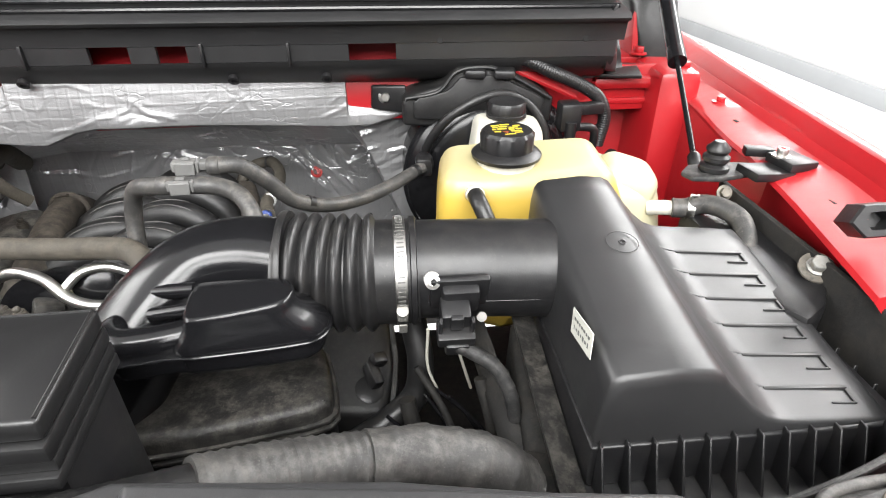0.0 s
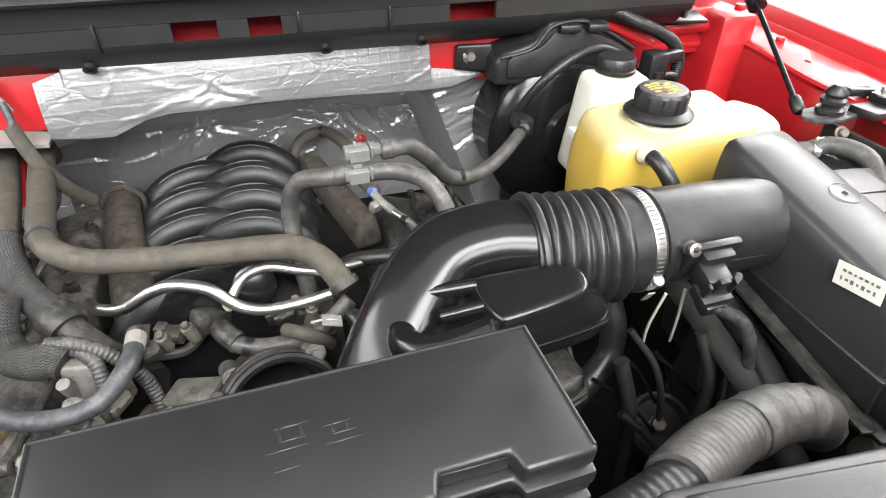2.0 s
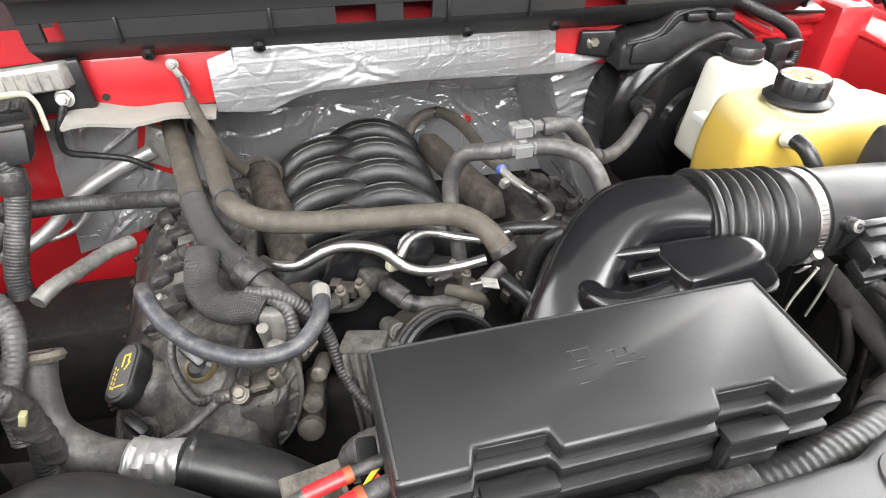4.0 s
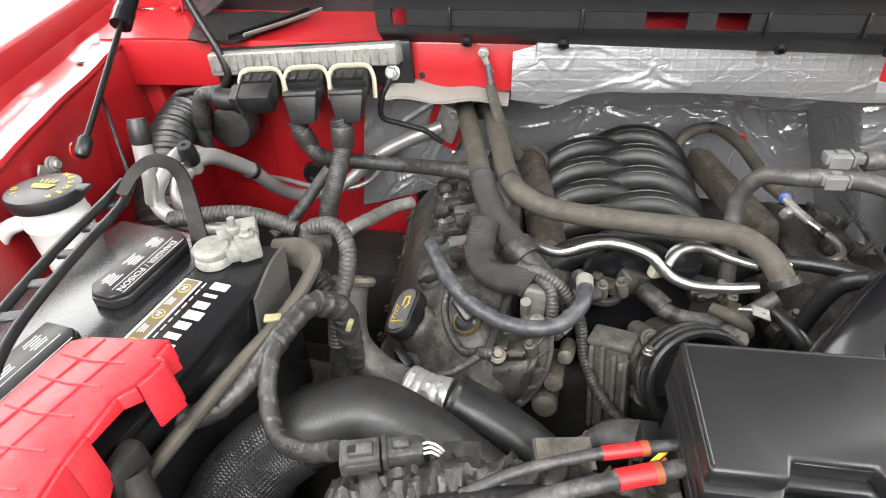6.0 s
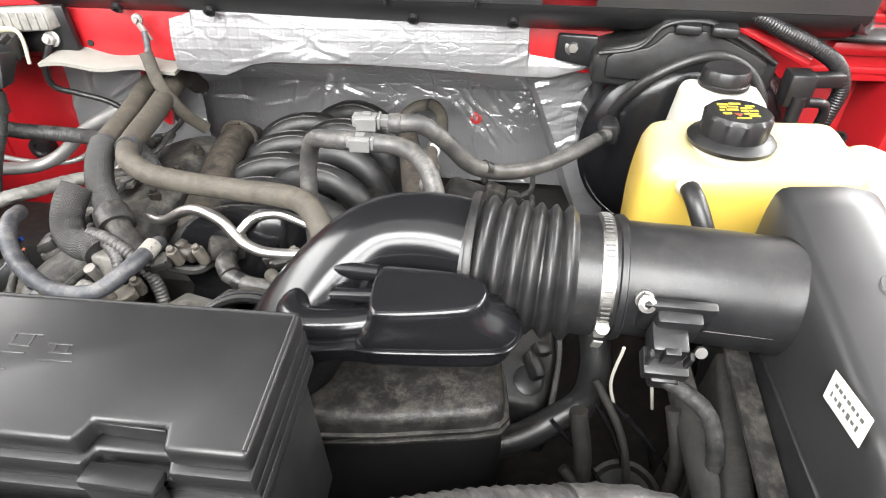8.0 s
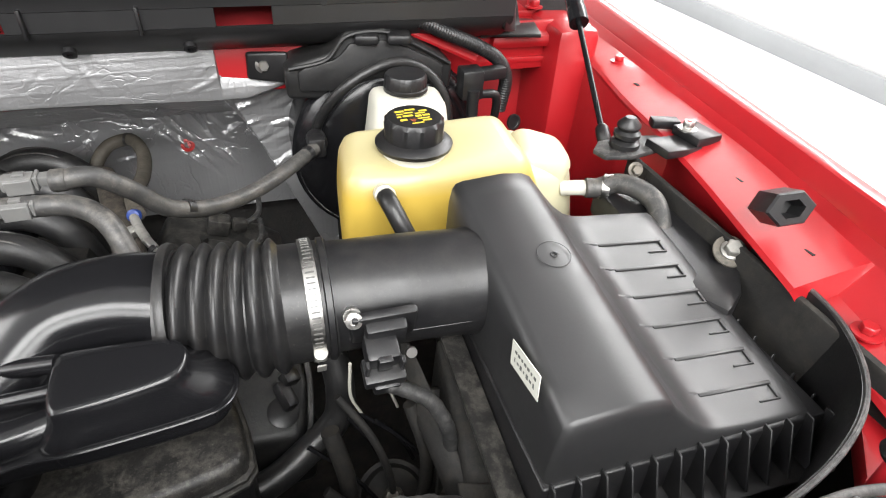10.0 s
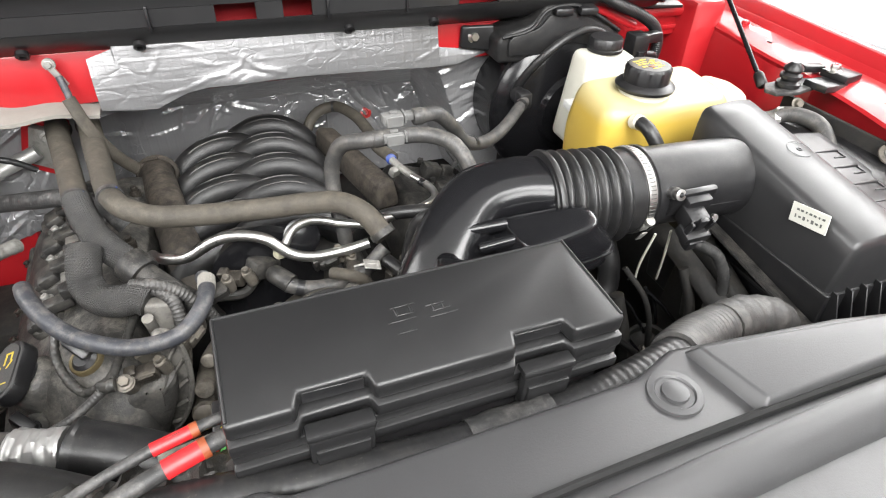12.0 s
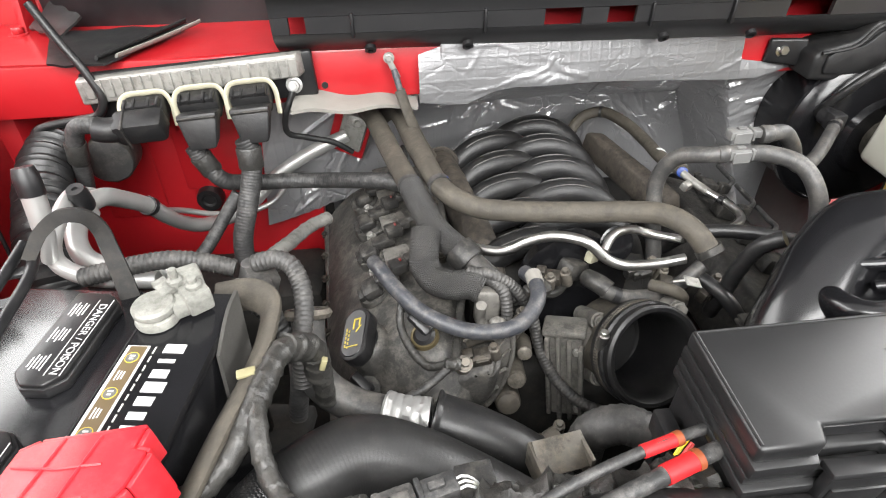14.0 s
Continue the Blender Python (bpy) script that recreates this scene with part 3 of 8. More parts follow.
part("firewall_shelf", join(rbox((0.98, 0.12, 0.01), pose(-0.03, 1.0, 1.196), 0.003), rbox((0.6, 0.09, 0.01), pose(-0.9, 0.955, 1.188), 0.003)), RED, body)
part("cowl_shelf", sheet(30, 6, lambda u, v: Vector((-1.16 + 0.46 * u, 0.878 + 0.045 * u * 0.46 + 0.19 * v, 1.2505 + 0.006 * v + 0.002 * math.sin(9 * u) * (1 - v))), 0.003), RED, body, "red shelf above the firewall")
for side, x in ((1, 0.42), (-1, -1.105)):
    part("corner_post", rbox((0.07, 0.2, 0.5), pose(x + side * 0.03, 1.0, 1.0), 0.015), RED, body)
    # hood hinge seat and its bolts at the windscreen corner
    part("hinge_seat", rbox((0.17, 0.2, 0.02), pose(x + side * 0.02 - side * 0.03, 1.03, 1.232, 4, 0, 0), 0.008), RED, body, "red hood hinge seat")
    part("hinge_arm", join(rbox((0.012, 0.06, 0.2), pose(x - side * 0.005, 1.06, 1.34, -14, 0, 0), 0.004), rbox((0.05, 0.07, 0.012), pose(x - side * 0.01, 1.04, 1.247, 4), 0.004)), RED, body, "red hood hinge arm")
    part("hinge_bolt", bolt_bm(0.009, 0.009, 1.5, pose(x + 0.0, 1.005, 1.254)), RED, body)
    part("hinge_bolt", bolt_bm(0.009, 0.009, 1.5, pose(x + side * 0.045, 0.93, 1.246)), RED, body)
    # small slots and bolts along the rail
    for y in (0.9, 0.78, 0.535, 0.485, 0.425):
        top = (1.2485 if side < 0 else 1.2125) - max(0, 0.56 - y) * 0.06
        ex = 0.427 + 0.15 * (y - 0.6) if side > 0 else -1.027 - 0.3 * (y - 0.534)
        part("rail_slot", prism([(-0.004, -0.005), (0.004, -0.005), (0.004, 0.005), (-0.004, 0.005)], 0, 0.0008, pose(ex + side * 0.022, y, top - 0.0006), 0.0003, 1), HOLE, body)
    for y in (0.86, 0.352):
        top = (1.2405 if side < 0 else 1.214) - max(0, 0.56 - y) * 0.06 - (0.022 if y < 0.396 else 0)
        ex = 0.425 + 0.15 * (y - 0.6) if side > 0 else -1.027 - 0.3 * (y - 0.534)
        part("rail_bolt", bolt_bm(0.007, 0.007, 1.7, pose(ex + side * 0.03, y, top)), RED, body)
part("cowl_side", rbox((0.16, 0.02, 0.16), pose(-1.16, 1.06, 1.33, 0, 0, 8), 0.006), RED, body, "red cowl side panel")
# holes in the red bulkhead
for x, z, r in ((-1.008, 1.226, 0.008), (-0.668, 1.203, 0.0045)):
    part("firewall_hole", lathe([(0, 0), (r, 0), (r, 0.0015), (0, 0.0015)], axis((x, 0.8935 if x < -0.9 else 0.896, z), (0, -1, 0.1)), 20), HOLE, body)
# open hood, nearly upright behind the cowl
part("hood", solid([(-1.15, 1.13, 1.36), (0.5, 1.13, 1.36), (0.5, 1.17, 1.36), (-1.15, 1.17, 1.36)], [(-1.13, 0.72, 2.45), (0.48, 0.72, 2.45), (0.48, 0.76, 2.45), (-1.13, 0.76, 2.45)], 0.01), RED, body, "red hood held open above the bay")
part("hood_liner", solid([(-1.1, 1.1, 1.4), (0.45, 1.1, 1.4), (0.45, 1.11, 1.4), (-1.1, 1.11, 1.4)], [(-1.1, 0.71, 2.43), (0.45, 0.71, 2.43), (0.45, 0.72, 2.43), (-1.1, 0.72, 2.43)], 0.004), FELT_BLACK, body, "black felt liner inside the hood")
# chassis under the engine
# added block, gives the dark zone under the red firewall
part("low_dark_block", rbox((0.5, 0.14, 0.26), pose(-0.96, 0.905, 0.74), 0.02), DARK, body, "added dark block for the darkness below the red firewall")
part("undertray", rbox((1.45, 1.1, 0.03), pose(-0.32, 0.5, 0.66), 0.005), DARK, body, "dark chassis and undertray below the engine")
part("front_wall", rbox((1.3, 0.03, 0.42), pose(-0.32, 0.17, 0.92), 0.005), DARK, body, "dark radiator behind the front cover")
part("wheel_house", rbox((0.008, 0.4, 0.2), pose(0.391, 0.45, 1.087), 0.003), DARK, body, "black wheel house liner")
part("wheel_house", rbox((0.06, 0.75, 0.4), pose(0.36, 0.6, 0.85), 0.02), DARK, body, "black wheel house liner")
part("wheel_house", rbox((0.06, 0.56, 0.32), pose(-1.03, 0.52, 0.81), 0.02), DARK, body, "black wheel house liner")

# ---- cowl ----
cowl = thing("cowl_panel", "black plastic cowl panel below the windscreen", "cowl")
X0, X1 = -0.722, 0.325
WINDOWS = [(-0.7, -0.679), (-0.372, -0.322), (-0.288, -0.25), (-0.042, 0.021)]


def cowl_strip(prof, x0, x1, n=2):
    rows = [[Vector((x0 + (x1 - x0) * i / n, y, z)) for y, z in prof] for i in range(n + 1)]
    return loft(rows)


lower = [(0.955, 1.232), (0.93, 1.236), (0.9, 1.25), (0.872, 1.272), (0.868, 1.281), (0.874, 1.281), (0.878, 1.272), (0.905, 1.254), (0.955, 1.24)]
part("lower_lip", cowl_strip(lower, X0, X1, 12), SATIN, cowl, "dusty lower lip of the cowl")
edges = [X0] + [e for w in WINDOWS for e in w] + [X1]
mid = [(0.868, 1.2815), (0.866, 1.303), (0.873, 1.303), (0.875, 1.2815)]
for a, b in zip(edges[::2], edges[1::2]):
    part("face", cowl_strip(mid, a, b), SATIN, cowl)
upper = [(0.866, 1.3035), (0.862, 1.326), (0.857, 1.331), (0.853, 1.33), (0.85, 1.334), (0.856, 1.34), (0.9, 1.348), (1.2, 1.42), (1.2, 1.41), (0.905, 1.336), (0.875, 1.327), (0.874, 1.3035)]
part("upper_face", cowl_strip(upper, X0, X1 + 0.01, 8), SATIN, cowl)
for y, z in ((0.875, 1.3455), (0.9, 1.3535), (0.93, 1.361)):
    part("ridge", tube([(X0, y, z), (-0.2, y - 0.002, z + 0.001), (X1, y, z)], 0.0035, 8, 0.05), GLOSS, cowl, "glossy moulding along the cowl")
part("red_backing", rbox((1.02, 0.004, 0.1), pose(-0.2, 0.935, 1.275), 0), RED, cowl, "red sheet seen through the slots")
for x in (-0.6, -0.47, -0.2, -0.075, 0.13):
    part("stud", lathe([(0, 0), (0.0075, 0), (0.0075, 0.006), (0.004, 0.007), (0.004, 0.003), (0, 0.003)], axis((x, 0.884, 1.258), (0, -0.75, -0.6)), 16), PLASTIC, cowl)
for x in (-0.62, -0.45, -0.23, -0.12):
    part("rib", rbox((0.004, 0.012, 0.03), pose(x, 0.866, 1.292), 0.001), PLASTIC, cowl)
for x in (0.08, 0.28):
    part("face_hole", lathe([(0, 0), (0.004, 0), (0.004, 0.001), (0, 0.001)], axis((x, 0.8655, 1.306), (0, -1, 0.1)), 12), HOLE, cowl)
# rubber end flap by the hinge
part("end_flap", solid([(0.315, 0.87, 1.26), (0.345, 0.9, 1.25), (0.36, 0.97, 1.25), (0.325, 0.96, 1.255)], [(0.312, 0.86, 1.345), (0.322, 0.87, 1.35), (0.345, 0.94, 1.35), (0.32, 0.93, 1.35)], 0.004), RUBBER, cowl, "torn rubber end flap")
part("end_foot", rbox((0.12, 0.06, 0.006), pose(0.335, 0.945, 1.2445, 5, 0, -12), 0.002), RUBBER, cowl)
def quad_sheet(a, b, c, d, wob, n=12):
    a, b, c, d = Vector(a), Vector(b), Vector(c), Vector(d)
    def f(u, v):
        p = a.lerp(b, u).lerp(d.lerp(c, u), v)
        return p + Vector((0, 1, 0.6)) * wob * noise.noise(p * 38)
    return sheet(n, n, f, 0.003)


part("end_flap", quad_sheet((-1.008, 0.868, 1.257), (-0.935, 0.858, 1.257), (-0.862, 0.995, 1.264), (-1.04, 0.965, 1.268), 0.004), RUBBER, cowl, "crumpled rubber end flap")
part("end_fold", quad_sheet((-1.085, 1.0, 1.266), (-1.03, 0.945, 1.264), (-1.0, 0.985, 1.285), (-1.06, 1.03, 1.292), 0.014), RUBBER, cowl, "torn crumpled flap end")
part("end_strip", tube([(-0.945, 0.868, 1.262), (-0.91, 0.92, 1.265), (-0.865, 0.99, 1.27)], 0.006, 10, 0.006, flat=0.5), RUBBER, cowl)
part("end_felt", tube([(-0.925, 0.88, 1.26), (-0.89, 0.93, 1.262), (-0.845, 0.99, 1.268)], 0.006, 8, 0.006, flat=0.4), FELT, cowl, "grey felt edge of the flap")
part("end_cover", rbox((0.36, 0.2, 0.4), pose(-0.896, 1.13, 1.4, 0, 0, 0), 0.008), PLASTIC, cowl)
part("corner_flap", quad_sheet((0.322, 0.925, 1.242), (0.372, 0.935, 1.238), (0.36, 0.965, 1.305), (0.322, 0.945, 1.318), 0.008), RUBBER, cowl, "torn rubber corner flap")
part("corner_foot", quad_sheet((0.3, 0.915, 1.243), (0.385, 0.93, 1.24), (0.38, 0.97, 1.243), (0.3, 0.95, 1.246), 0.004), RUBBER, cowl)
# black block put in for the shaded gap between hinge and fender
part("hinge_gap_dark", solid([(0.425, 1.0, 1.235), (0.49, 0.99, 1.23), (0.49, 1.1, 1.24), (0.425, 1.1, 1.24)], [(0.4, 1.03, 1.34), (0.48, 1.02, 1.34), (0.48, 1.1, 1.34), (0.4, 1.1, 1.34)], 0.01), RUBBER, cowl, "black block that stands for the dark opening beside the hood hinge")

# ---- foil heat shields ----
FOLDS = random.Random(5)


def crease_field(n, x0, x1, z0, z1, lean, long, tall):
    """A handful of straight sharp folds in a foil: (x, z, direction, half length, height)."""
    out = []
    for _ in range(n):
        a = FOLDS.gauss(*lean)
        out.append((FOLDS.uniform(x0, x1), FOLDS.uniform(z0, z1), math.cos(a), math.sin(a), FOLDS.uniform(0.35, 1) * long, FOLDS.uniform(0.3, 1) * tall * FOLDS.choice((-1, 1, 1))))
    return out


def creases(folds, x, z, width=0.004):
    h = 0.0
    for cx, cz, dx, dz, half, tall in folds:
        along, across = (x - cx) * dx + (z - cz) * dz, abs((z - cz) * dx - (x - cx) * dz)
        if across < width and abs(along) < half:
            h += tall * (1 - across / width) * (1 - (along / half) ** 2)
    return h


def bent_fold(pts, tall):
    """A fold that runs through several points."""
    return [((xa + xb) / 2, (za + zb) / 2, (xb - xa) / math.hypot(xb - xa, zb - za), (zb - za) / math.hypot(xb - xa, zb - za), 0.62 * math.hypot(xb - xa, zb - za), tall) for (xa, za), (xb, zb) in zip(pts, pts[1:])]


UP_FOLDS = crease_field(26, -0.53, 0.03, 1.18, 1.25, (0.1, 0.3), 0.03, 0.0009)
UP_FOLDS += bent_fold([(-0.46, 1.186), (-0.425, 1.192), (-0.395, 1.203), (-0.37, 1.207), (-0.352, 1.215), (-0.345, 1.228)], 0.0012)
UP_FOLDS += bent_fold([(-0.345, 1.222), (-0.33, 1.208), (-0.312, 1.204), (-0.29, 1.196)], 0.0011)
UP_FOLDS += bent_fold([(-0.47, 1.215), (-0.458, 1.228), (-0.452, 1.245)], 0.0009) + bent_fold([(-0.2, 1.23), (-0.195, 1.212), (-0.185, 1.198)], 0.0009) + bent_fold([(-0.09, 1.19), (-0.062, 1.2), (-0.045, 1.212)], 0.0012)


def foil_low_edge(x):
    """Height of the shield's lower fold."""
    pts = ((-0.54, 1.178), (-0.5, 1.172), (-0.47, 1.17), (-0.43, 1.186), (-0.4, 1.191), (-0.3, 1.19), (-0.2, 1.185), (-0.07, 1.177), (-0.02, 1.176), (0.03, 1.19))
    for (xa, za), (xb, zb) in zip(pts, pts[1:]):
        if x <= xb:
            return za + (zb - za) * max(0, (x - xa) / (xb - xa))
    return pts[-1][1]


def foil_up(u, v):
    x = -0.537 + 0.57 * u
    low = foil_low_edge(x)
    top = 1.256
    if x > -0.054:
        top = 1.213 - 0.1 * (x + 0.054)
    if x < -0.505:
        top = 1.243 + 0.3 * (x + 0.53)
    w = min(1, max(0, (v - 0.18) / 0.82))
    z = low + (top - low) * w
    y = 0.882 + 0.075 * (u * 0.57) + 0.012 * w * w
    if v < 0.18:
        # the lower edge rolls back under
        k = 1 - v / 0.18
        y += 0.022 * k
        z -= 0.006 * math.sin(math.pi * k) - 0.004 * k
    bulge = 0.005 * math.exp(-((x + 0.35) / 0.055) ** 2 - ((z - 1.195) / 0.014) ** 2)
    return Vector((x, y - bulge - creases(UP_FOLDS, x, z, 0.0045) + 0.0012 * noise.noise(Vector((x * 12, z * 14, 3))), z))


hs = thing("heat_shield", "crinkled silver foil heat shield on the firewall", "heat shield", "foil heat shields")
part("foil", sheet(260, 56, foil_up, 0.0012), FOIL, hs, "", 25)
part("hem", tube([foil_up(k / 24, 0.0) + Vector((0, 0.002, 0.001)) for k in range(25)], 0.0018, 6), FOIL, hs)
LOW_FOLDS = crease_field(44, -0.62, -0.15, 1.0, 1.185, (0.15, 0.5), 0.05, 0.005) + crease_field(34, -0.16, -0.03, 0.98, 1.18, (-0.95, 0.2), 0.05, 0.006) + crease_field(34, -0.05, 0.09, 1.03, 1.185, (0.35, 0.25), 0.045, 0.005)


def foil_low(u, v):
    x = -0.7 + 0.79 * u
    z = 1.19 - 0.3 * v
    back = min(1, max(0, v * 2.6)) ** 0.8
    y = 0.945 + 0.175 * back
    # a raised wedge runs down beside the brake booster
    side = min(1, max(0, (x + 0.085 - 0.12 * v) / 0.03))
    y -= 0.15 * side * back
    y -= 0.06 * max(0, -0.57 - x) / 0.1
    w = 0.004 * noise.noise(Vector((x * 7, z * 9, 9)))
    return Vector((x, y + w - creases(LOW_FOLDS, x, z, 0.0048), z))


hs = thing("heat_shield", "wrinkled foil heat shield down the lower firewall", "heat shield", "foil heat shields")
part("foil", sheet(330, 120, foil_low, 0.001), FOIL_DARK, hs, "", 30)
part("seam", tube([foil_low(0.62, v / 10) + Vector((0, -0.002, 0)) for v in range(2, 9)], 0.002, 6), FOIL_DARK, hs)
SIDE_FOLDS = crease_field(40, -0.82, -0.58, 0.93, 1.18, (1.1, 0.45), 0.05, 0.0045)


def foil_side(u, v):
    x = -0.806 + 0.215 * u + 0.03 * v * (1 - u)
    z = 0.93 + 0.04 * u + (0.235 - 0.04 * u) * v
    return Vector((x, 0.958 + 0.055 * u + 0.006 * noise.noise(Vector((x * 11, z * 12, 4))) - creases(SIDE_FOLDS, x, z, 0.005), z))


hs = thing("heat_shield", "crumpled foil heat shield hanging beside the engine", "heat shield", "foil heat shields")
part("foil", sheet(120, 120, foil_side, 0.001), FOIL_DARK, hs, "", 22)

# red grommet in the foil
solo("grommet", lathe([(0, 0), (0.011, 0), (0.011, 0.006), (0.006, 0.007), (0.005, 0.003), (0, 0.003)], axis((-0.134, 1.122, 1.018), (0.1, -1, 0.4)), 20), RED_RUBBER, "red rubber grommet in the foil", "grommet")
# pale felt lip under the bulkhead
solo("felt_lip", sheet(30, 6, lambda u, v: Vector((-0.71 + 0.17 * u, 0.835 + 0.04 * u + 0.07 * v, 1.193 - 0.016 * u + 0.006 * v + 0.003 * math.sin(11 * u))), 0.005), FELT, "pale grey insulation edge folded under the firewall", "insulation")

# ---- air intake ----
box = thing("air_filter_box", "black plastic air filter box with ribbed tray", "air filter box")


def cover_row(t):
    """Cross section of the cover, t from its front (0) to its back (1): side wall, crown, shoulder and low shelf."""
    y = 0.324 + 0.218 * t
    zc, zs = 1.2045 + 0.038 * t, 1.1545 + 0.033 * t
    d = zc - zs
    prof = [(0.1305, 1.132), (0.132, 1.16), (0.1345, zc - 0.02), (0.1365, zc - 0.007), (0.1395, zc - 0.002), (0.145, zc), (0.18, zc + 0.003), (0.203, zc + 0.001), (0.211, zc - 0.003), (0.218, zc - 0.012),
            (0.228, zs + 0.55 * d), (0.24, zs + 0.3 * d), (0.252, zs + 0.12 * d), (0.264, zs + 0.03 * d), (0.276, zs), (0.3, zs - 0.002), (0.335, zs - 0.0055), (0.348, zs - 0.007), (0.3535, zs - 0.011), (0.357, zs - 0.02), (0.359, 1.132)]
    return [Vector((x - 0.004 * t * (x > 0.2), y, z)) for x, z in prof]


def end_cap(t, shift, drop):
    """A row drawn in at the cover's ends, for its rounded edges."""
    return [Vector((0.24 + (p.x - 0.24) * (1 - drop * 0.35), p.y + shift, 1.132 + (p.z - 1.132) * (1 - drop))) for p in cover_row(t)]


rows = [end_cap(0, -0.006, 1.0), end_cap(0, -0.0055, 0.55), end_cap(0, -0.005, 0.14), end_cap(0, -0.0035, 0.05), end_cap(0, -0.0015, 0.012)] + [cover_row(k / 10) for k in range(11)] + [end_cap(1, 0.002, 0.012), end_cap(1, 0.004, 0.06), end_cap(1, 0.005, 0.2), end_cap(1, 0.006, 1.0)]
part("upper_cover", loft(rows), SATIN, box, "smooth black upper cover", 60)


def cover_top(x, y):
    """Height of the cover's low shelf and of the shoulder that leads up to its crown."""
    t = (y - 0.324) / 0.218
    zs = 1.1545 + 0.033 * t
    return zs - max(0, x - 0.276) * 0.085 if x > 0.264 else zs + (0.264 - x) * 0.35


def low_ridge(x0, x1, y0, y1, h):
    """A bar that stands a little proud of the cover."""
    q = [(x0, y0), (x1, y0), (x1, y1), (x0, y1)]
    return solid([(x, y, cover_top(x, y) - 0.004) for x, y in q], [(x, y, cover_top(x, y) + h) for x, y in q], 0.0006, 2)


for i in range(6):
    y = 0.346 + 0.031 * i
    part("louvre", join(low_ridge(0.25, 0.266, y + 0.002, y + 0.0045, 0.0012), low_ridge(0.266, 0.332, y, y + 0.0028, 0.0018), low_ridge(0.312, 0.332, y - 0.0125, y - 0.011, 0.001),
                        low_ridge(0.3295, 0.332, y - 0.0125, y, 0.001)), SATIN, box)
tray = solid([(0.14, 0.31, 0.98), (0.35, 0.31, 0.98), (0.35, 0.56, 0.98), (0.14, 0.56, 0.98)], [(0.128, 0.3, 1.105), (0.362, 0.3, 1.105), (0.364, 0.565, 1.105), (0.13, 0.565, 1.105)], 0.006)
part("lower_tray", tray, PLASTIC, box)
part("tray_lip", prism([(0.121, 0.291), (0.365, 0.291), (0.372, 0.3), (0.372, 0.57), (0.123, 0.57)], 1.1055, 1.1105, None, 0.0015, 2), PLASTIC, box)
part("skirt", solid([(0.129, 0.314, 1.1108), (0.362, 0.314, 1.1108), (0.362, 0.56, 1.1108), (0.129, 0.56, 1.1108)], [(0.129, 0.316, 1.147), (0.3605, 0.316, 1.147), (0.3605, 0.548, 1.147), (0.129, 0.548, 1.147)], 0.002), PLASTIC, box)
for i in range(13):
    x = 0.1335 + 0.0188 * i
    part("rib", solid([(x, 0.2935, 1.1106), (x + 0.0019, 0.2935, 1.1106), (x + 0.0019, 0.316, 1.1106), (x, 0.316, 1.1106)],
                      [(x, 0.311, 1.152), (x + 0.0016, 0.311, 1.152), (x + 0.0016, 0.318, 1.152), (x, 0.318, 1.152)], 0.0005, 1), PLASTIC, box)
for i in range(11):
    y = 0.33 + 0.021 * i
    part("rib", solid([(0.3605, y, 1.1106), (0.3605, y + 0.0019, 1.1106), (0.3705, y + 0.0019, 1.1106), (0.3705, y, 1.1106)],
                      [(0.36, y, 1.15), (0.36, y + 0.0016, 1.15), (0.363, y + 0.0016, 1.15), (0.363, y, 1.15)], 0.0005, 1), PLASTIC, box)
part("flange", sheet(12, 2, lambda u, v: Vector((0.128 - 0.02 * v, 0.3 + 0.2 * u, 1.1105 + 0.03 * u + 0.006 * v)), 0.0025), PLASTIC_DUSTY, box, "dusty flange along the box")
part("moulded_disc", join(ring_bm(0.013, 0.0003, axis((0.186, 0.447, 1.2289), (0.02, -0.17, 1))), ring_bm(0.0024, 0.0006, axis((0.186, 0.447, 1.2289), (0.02, -0.17, 1)), 16)), SATIN, box)
# paper label on the side of the cover
lab = part("label", rbox((0.0008, 0.041, 0.02), pose(0.1318, 0.369, 1.203, -10, 3, 0), 0.0003, 1), PAPER, box, "small white paper label")
for k in range(14):
    dy, dz = -0.014 + 0.0046 * (k // 2), 0.004 if k % 2 else -0.003
    part("print", rbox((0.0004, 0.0028 if k % 3 else 0.0016, 0.002 if k % 4 else 0.0036), pose(0.1313, 0.369 + dy, 1.203 + 0.18 * -dy + dz, -10, 3, 0), 0), INK, lab)
# air flow tube with its sensor
duct = thing("air_flow_tube", "black plastic air flow sensor tube", "intake tube")
part("tube", tube([(0.145, 0.482, 1.185), (0.08, 0.485, 1.187), (0.02, 0.488, 1.187)], 0.0428, 40, 0.002, lambda s, L: 1 + 0.05 * max(0, 1 - s / 0.03) ** 2), PLASTIC, duct)
part("parting_line", tube([(0.128, 0.4405, 1.181), (0.08, 0.4427, 1.181), (0.03, 0.4454, 1.181)], 0.0005, 6, 0.02), PLASTIC, duct)
part("collar", lathe([(0.043, 0), (0.0475, 0.002), (0.0475, 0.006), (0.043, 0.008)], axis((0.024, 0.488, 1.186), (-1, 0.02, 0)), 36), PLASTIC, duct)
sensor = part("sensor_flange", join(rbox((0.048, 0.008, 0.034), pose(0.055, 0.4425, 1.193, 18, 0, 0), 0.003), rbox((0.03, 0.016, 0.026), pose(0.055, 0.4385, 1.191, 18, 0, 0), 0.003)), PLASTIC, duct, "black sensor flange on the tube")
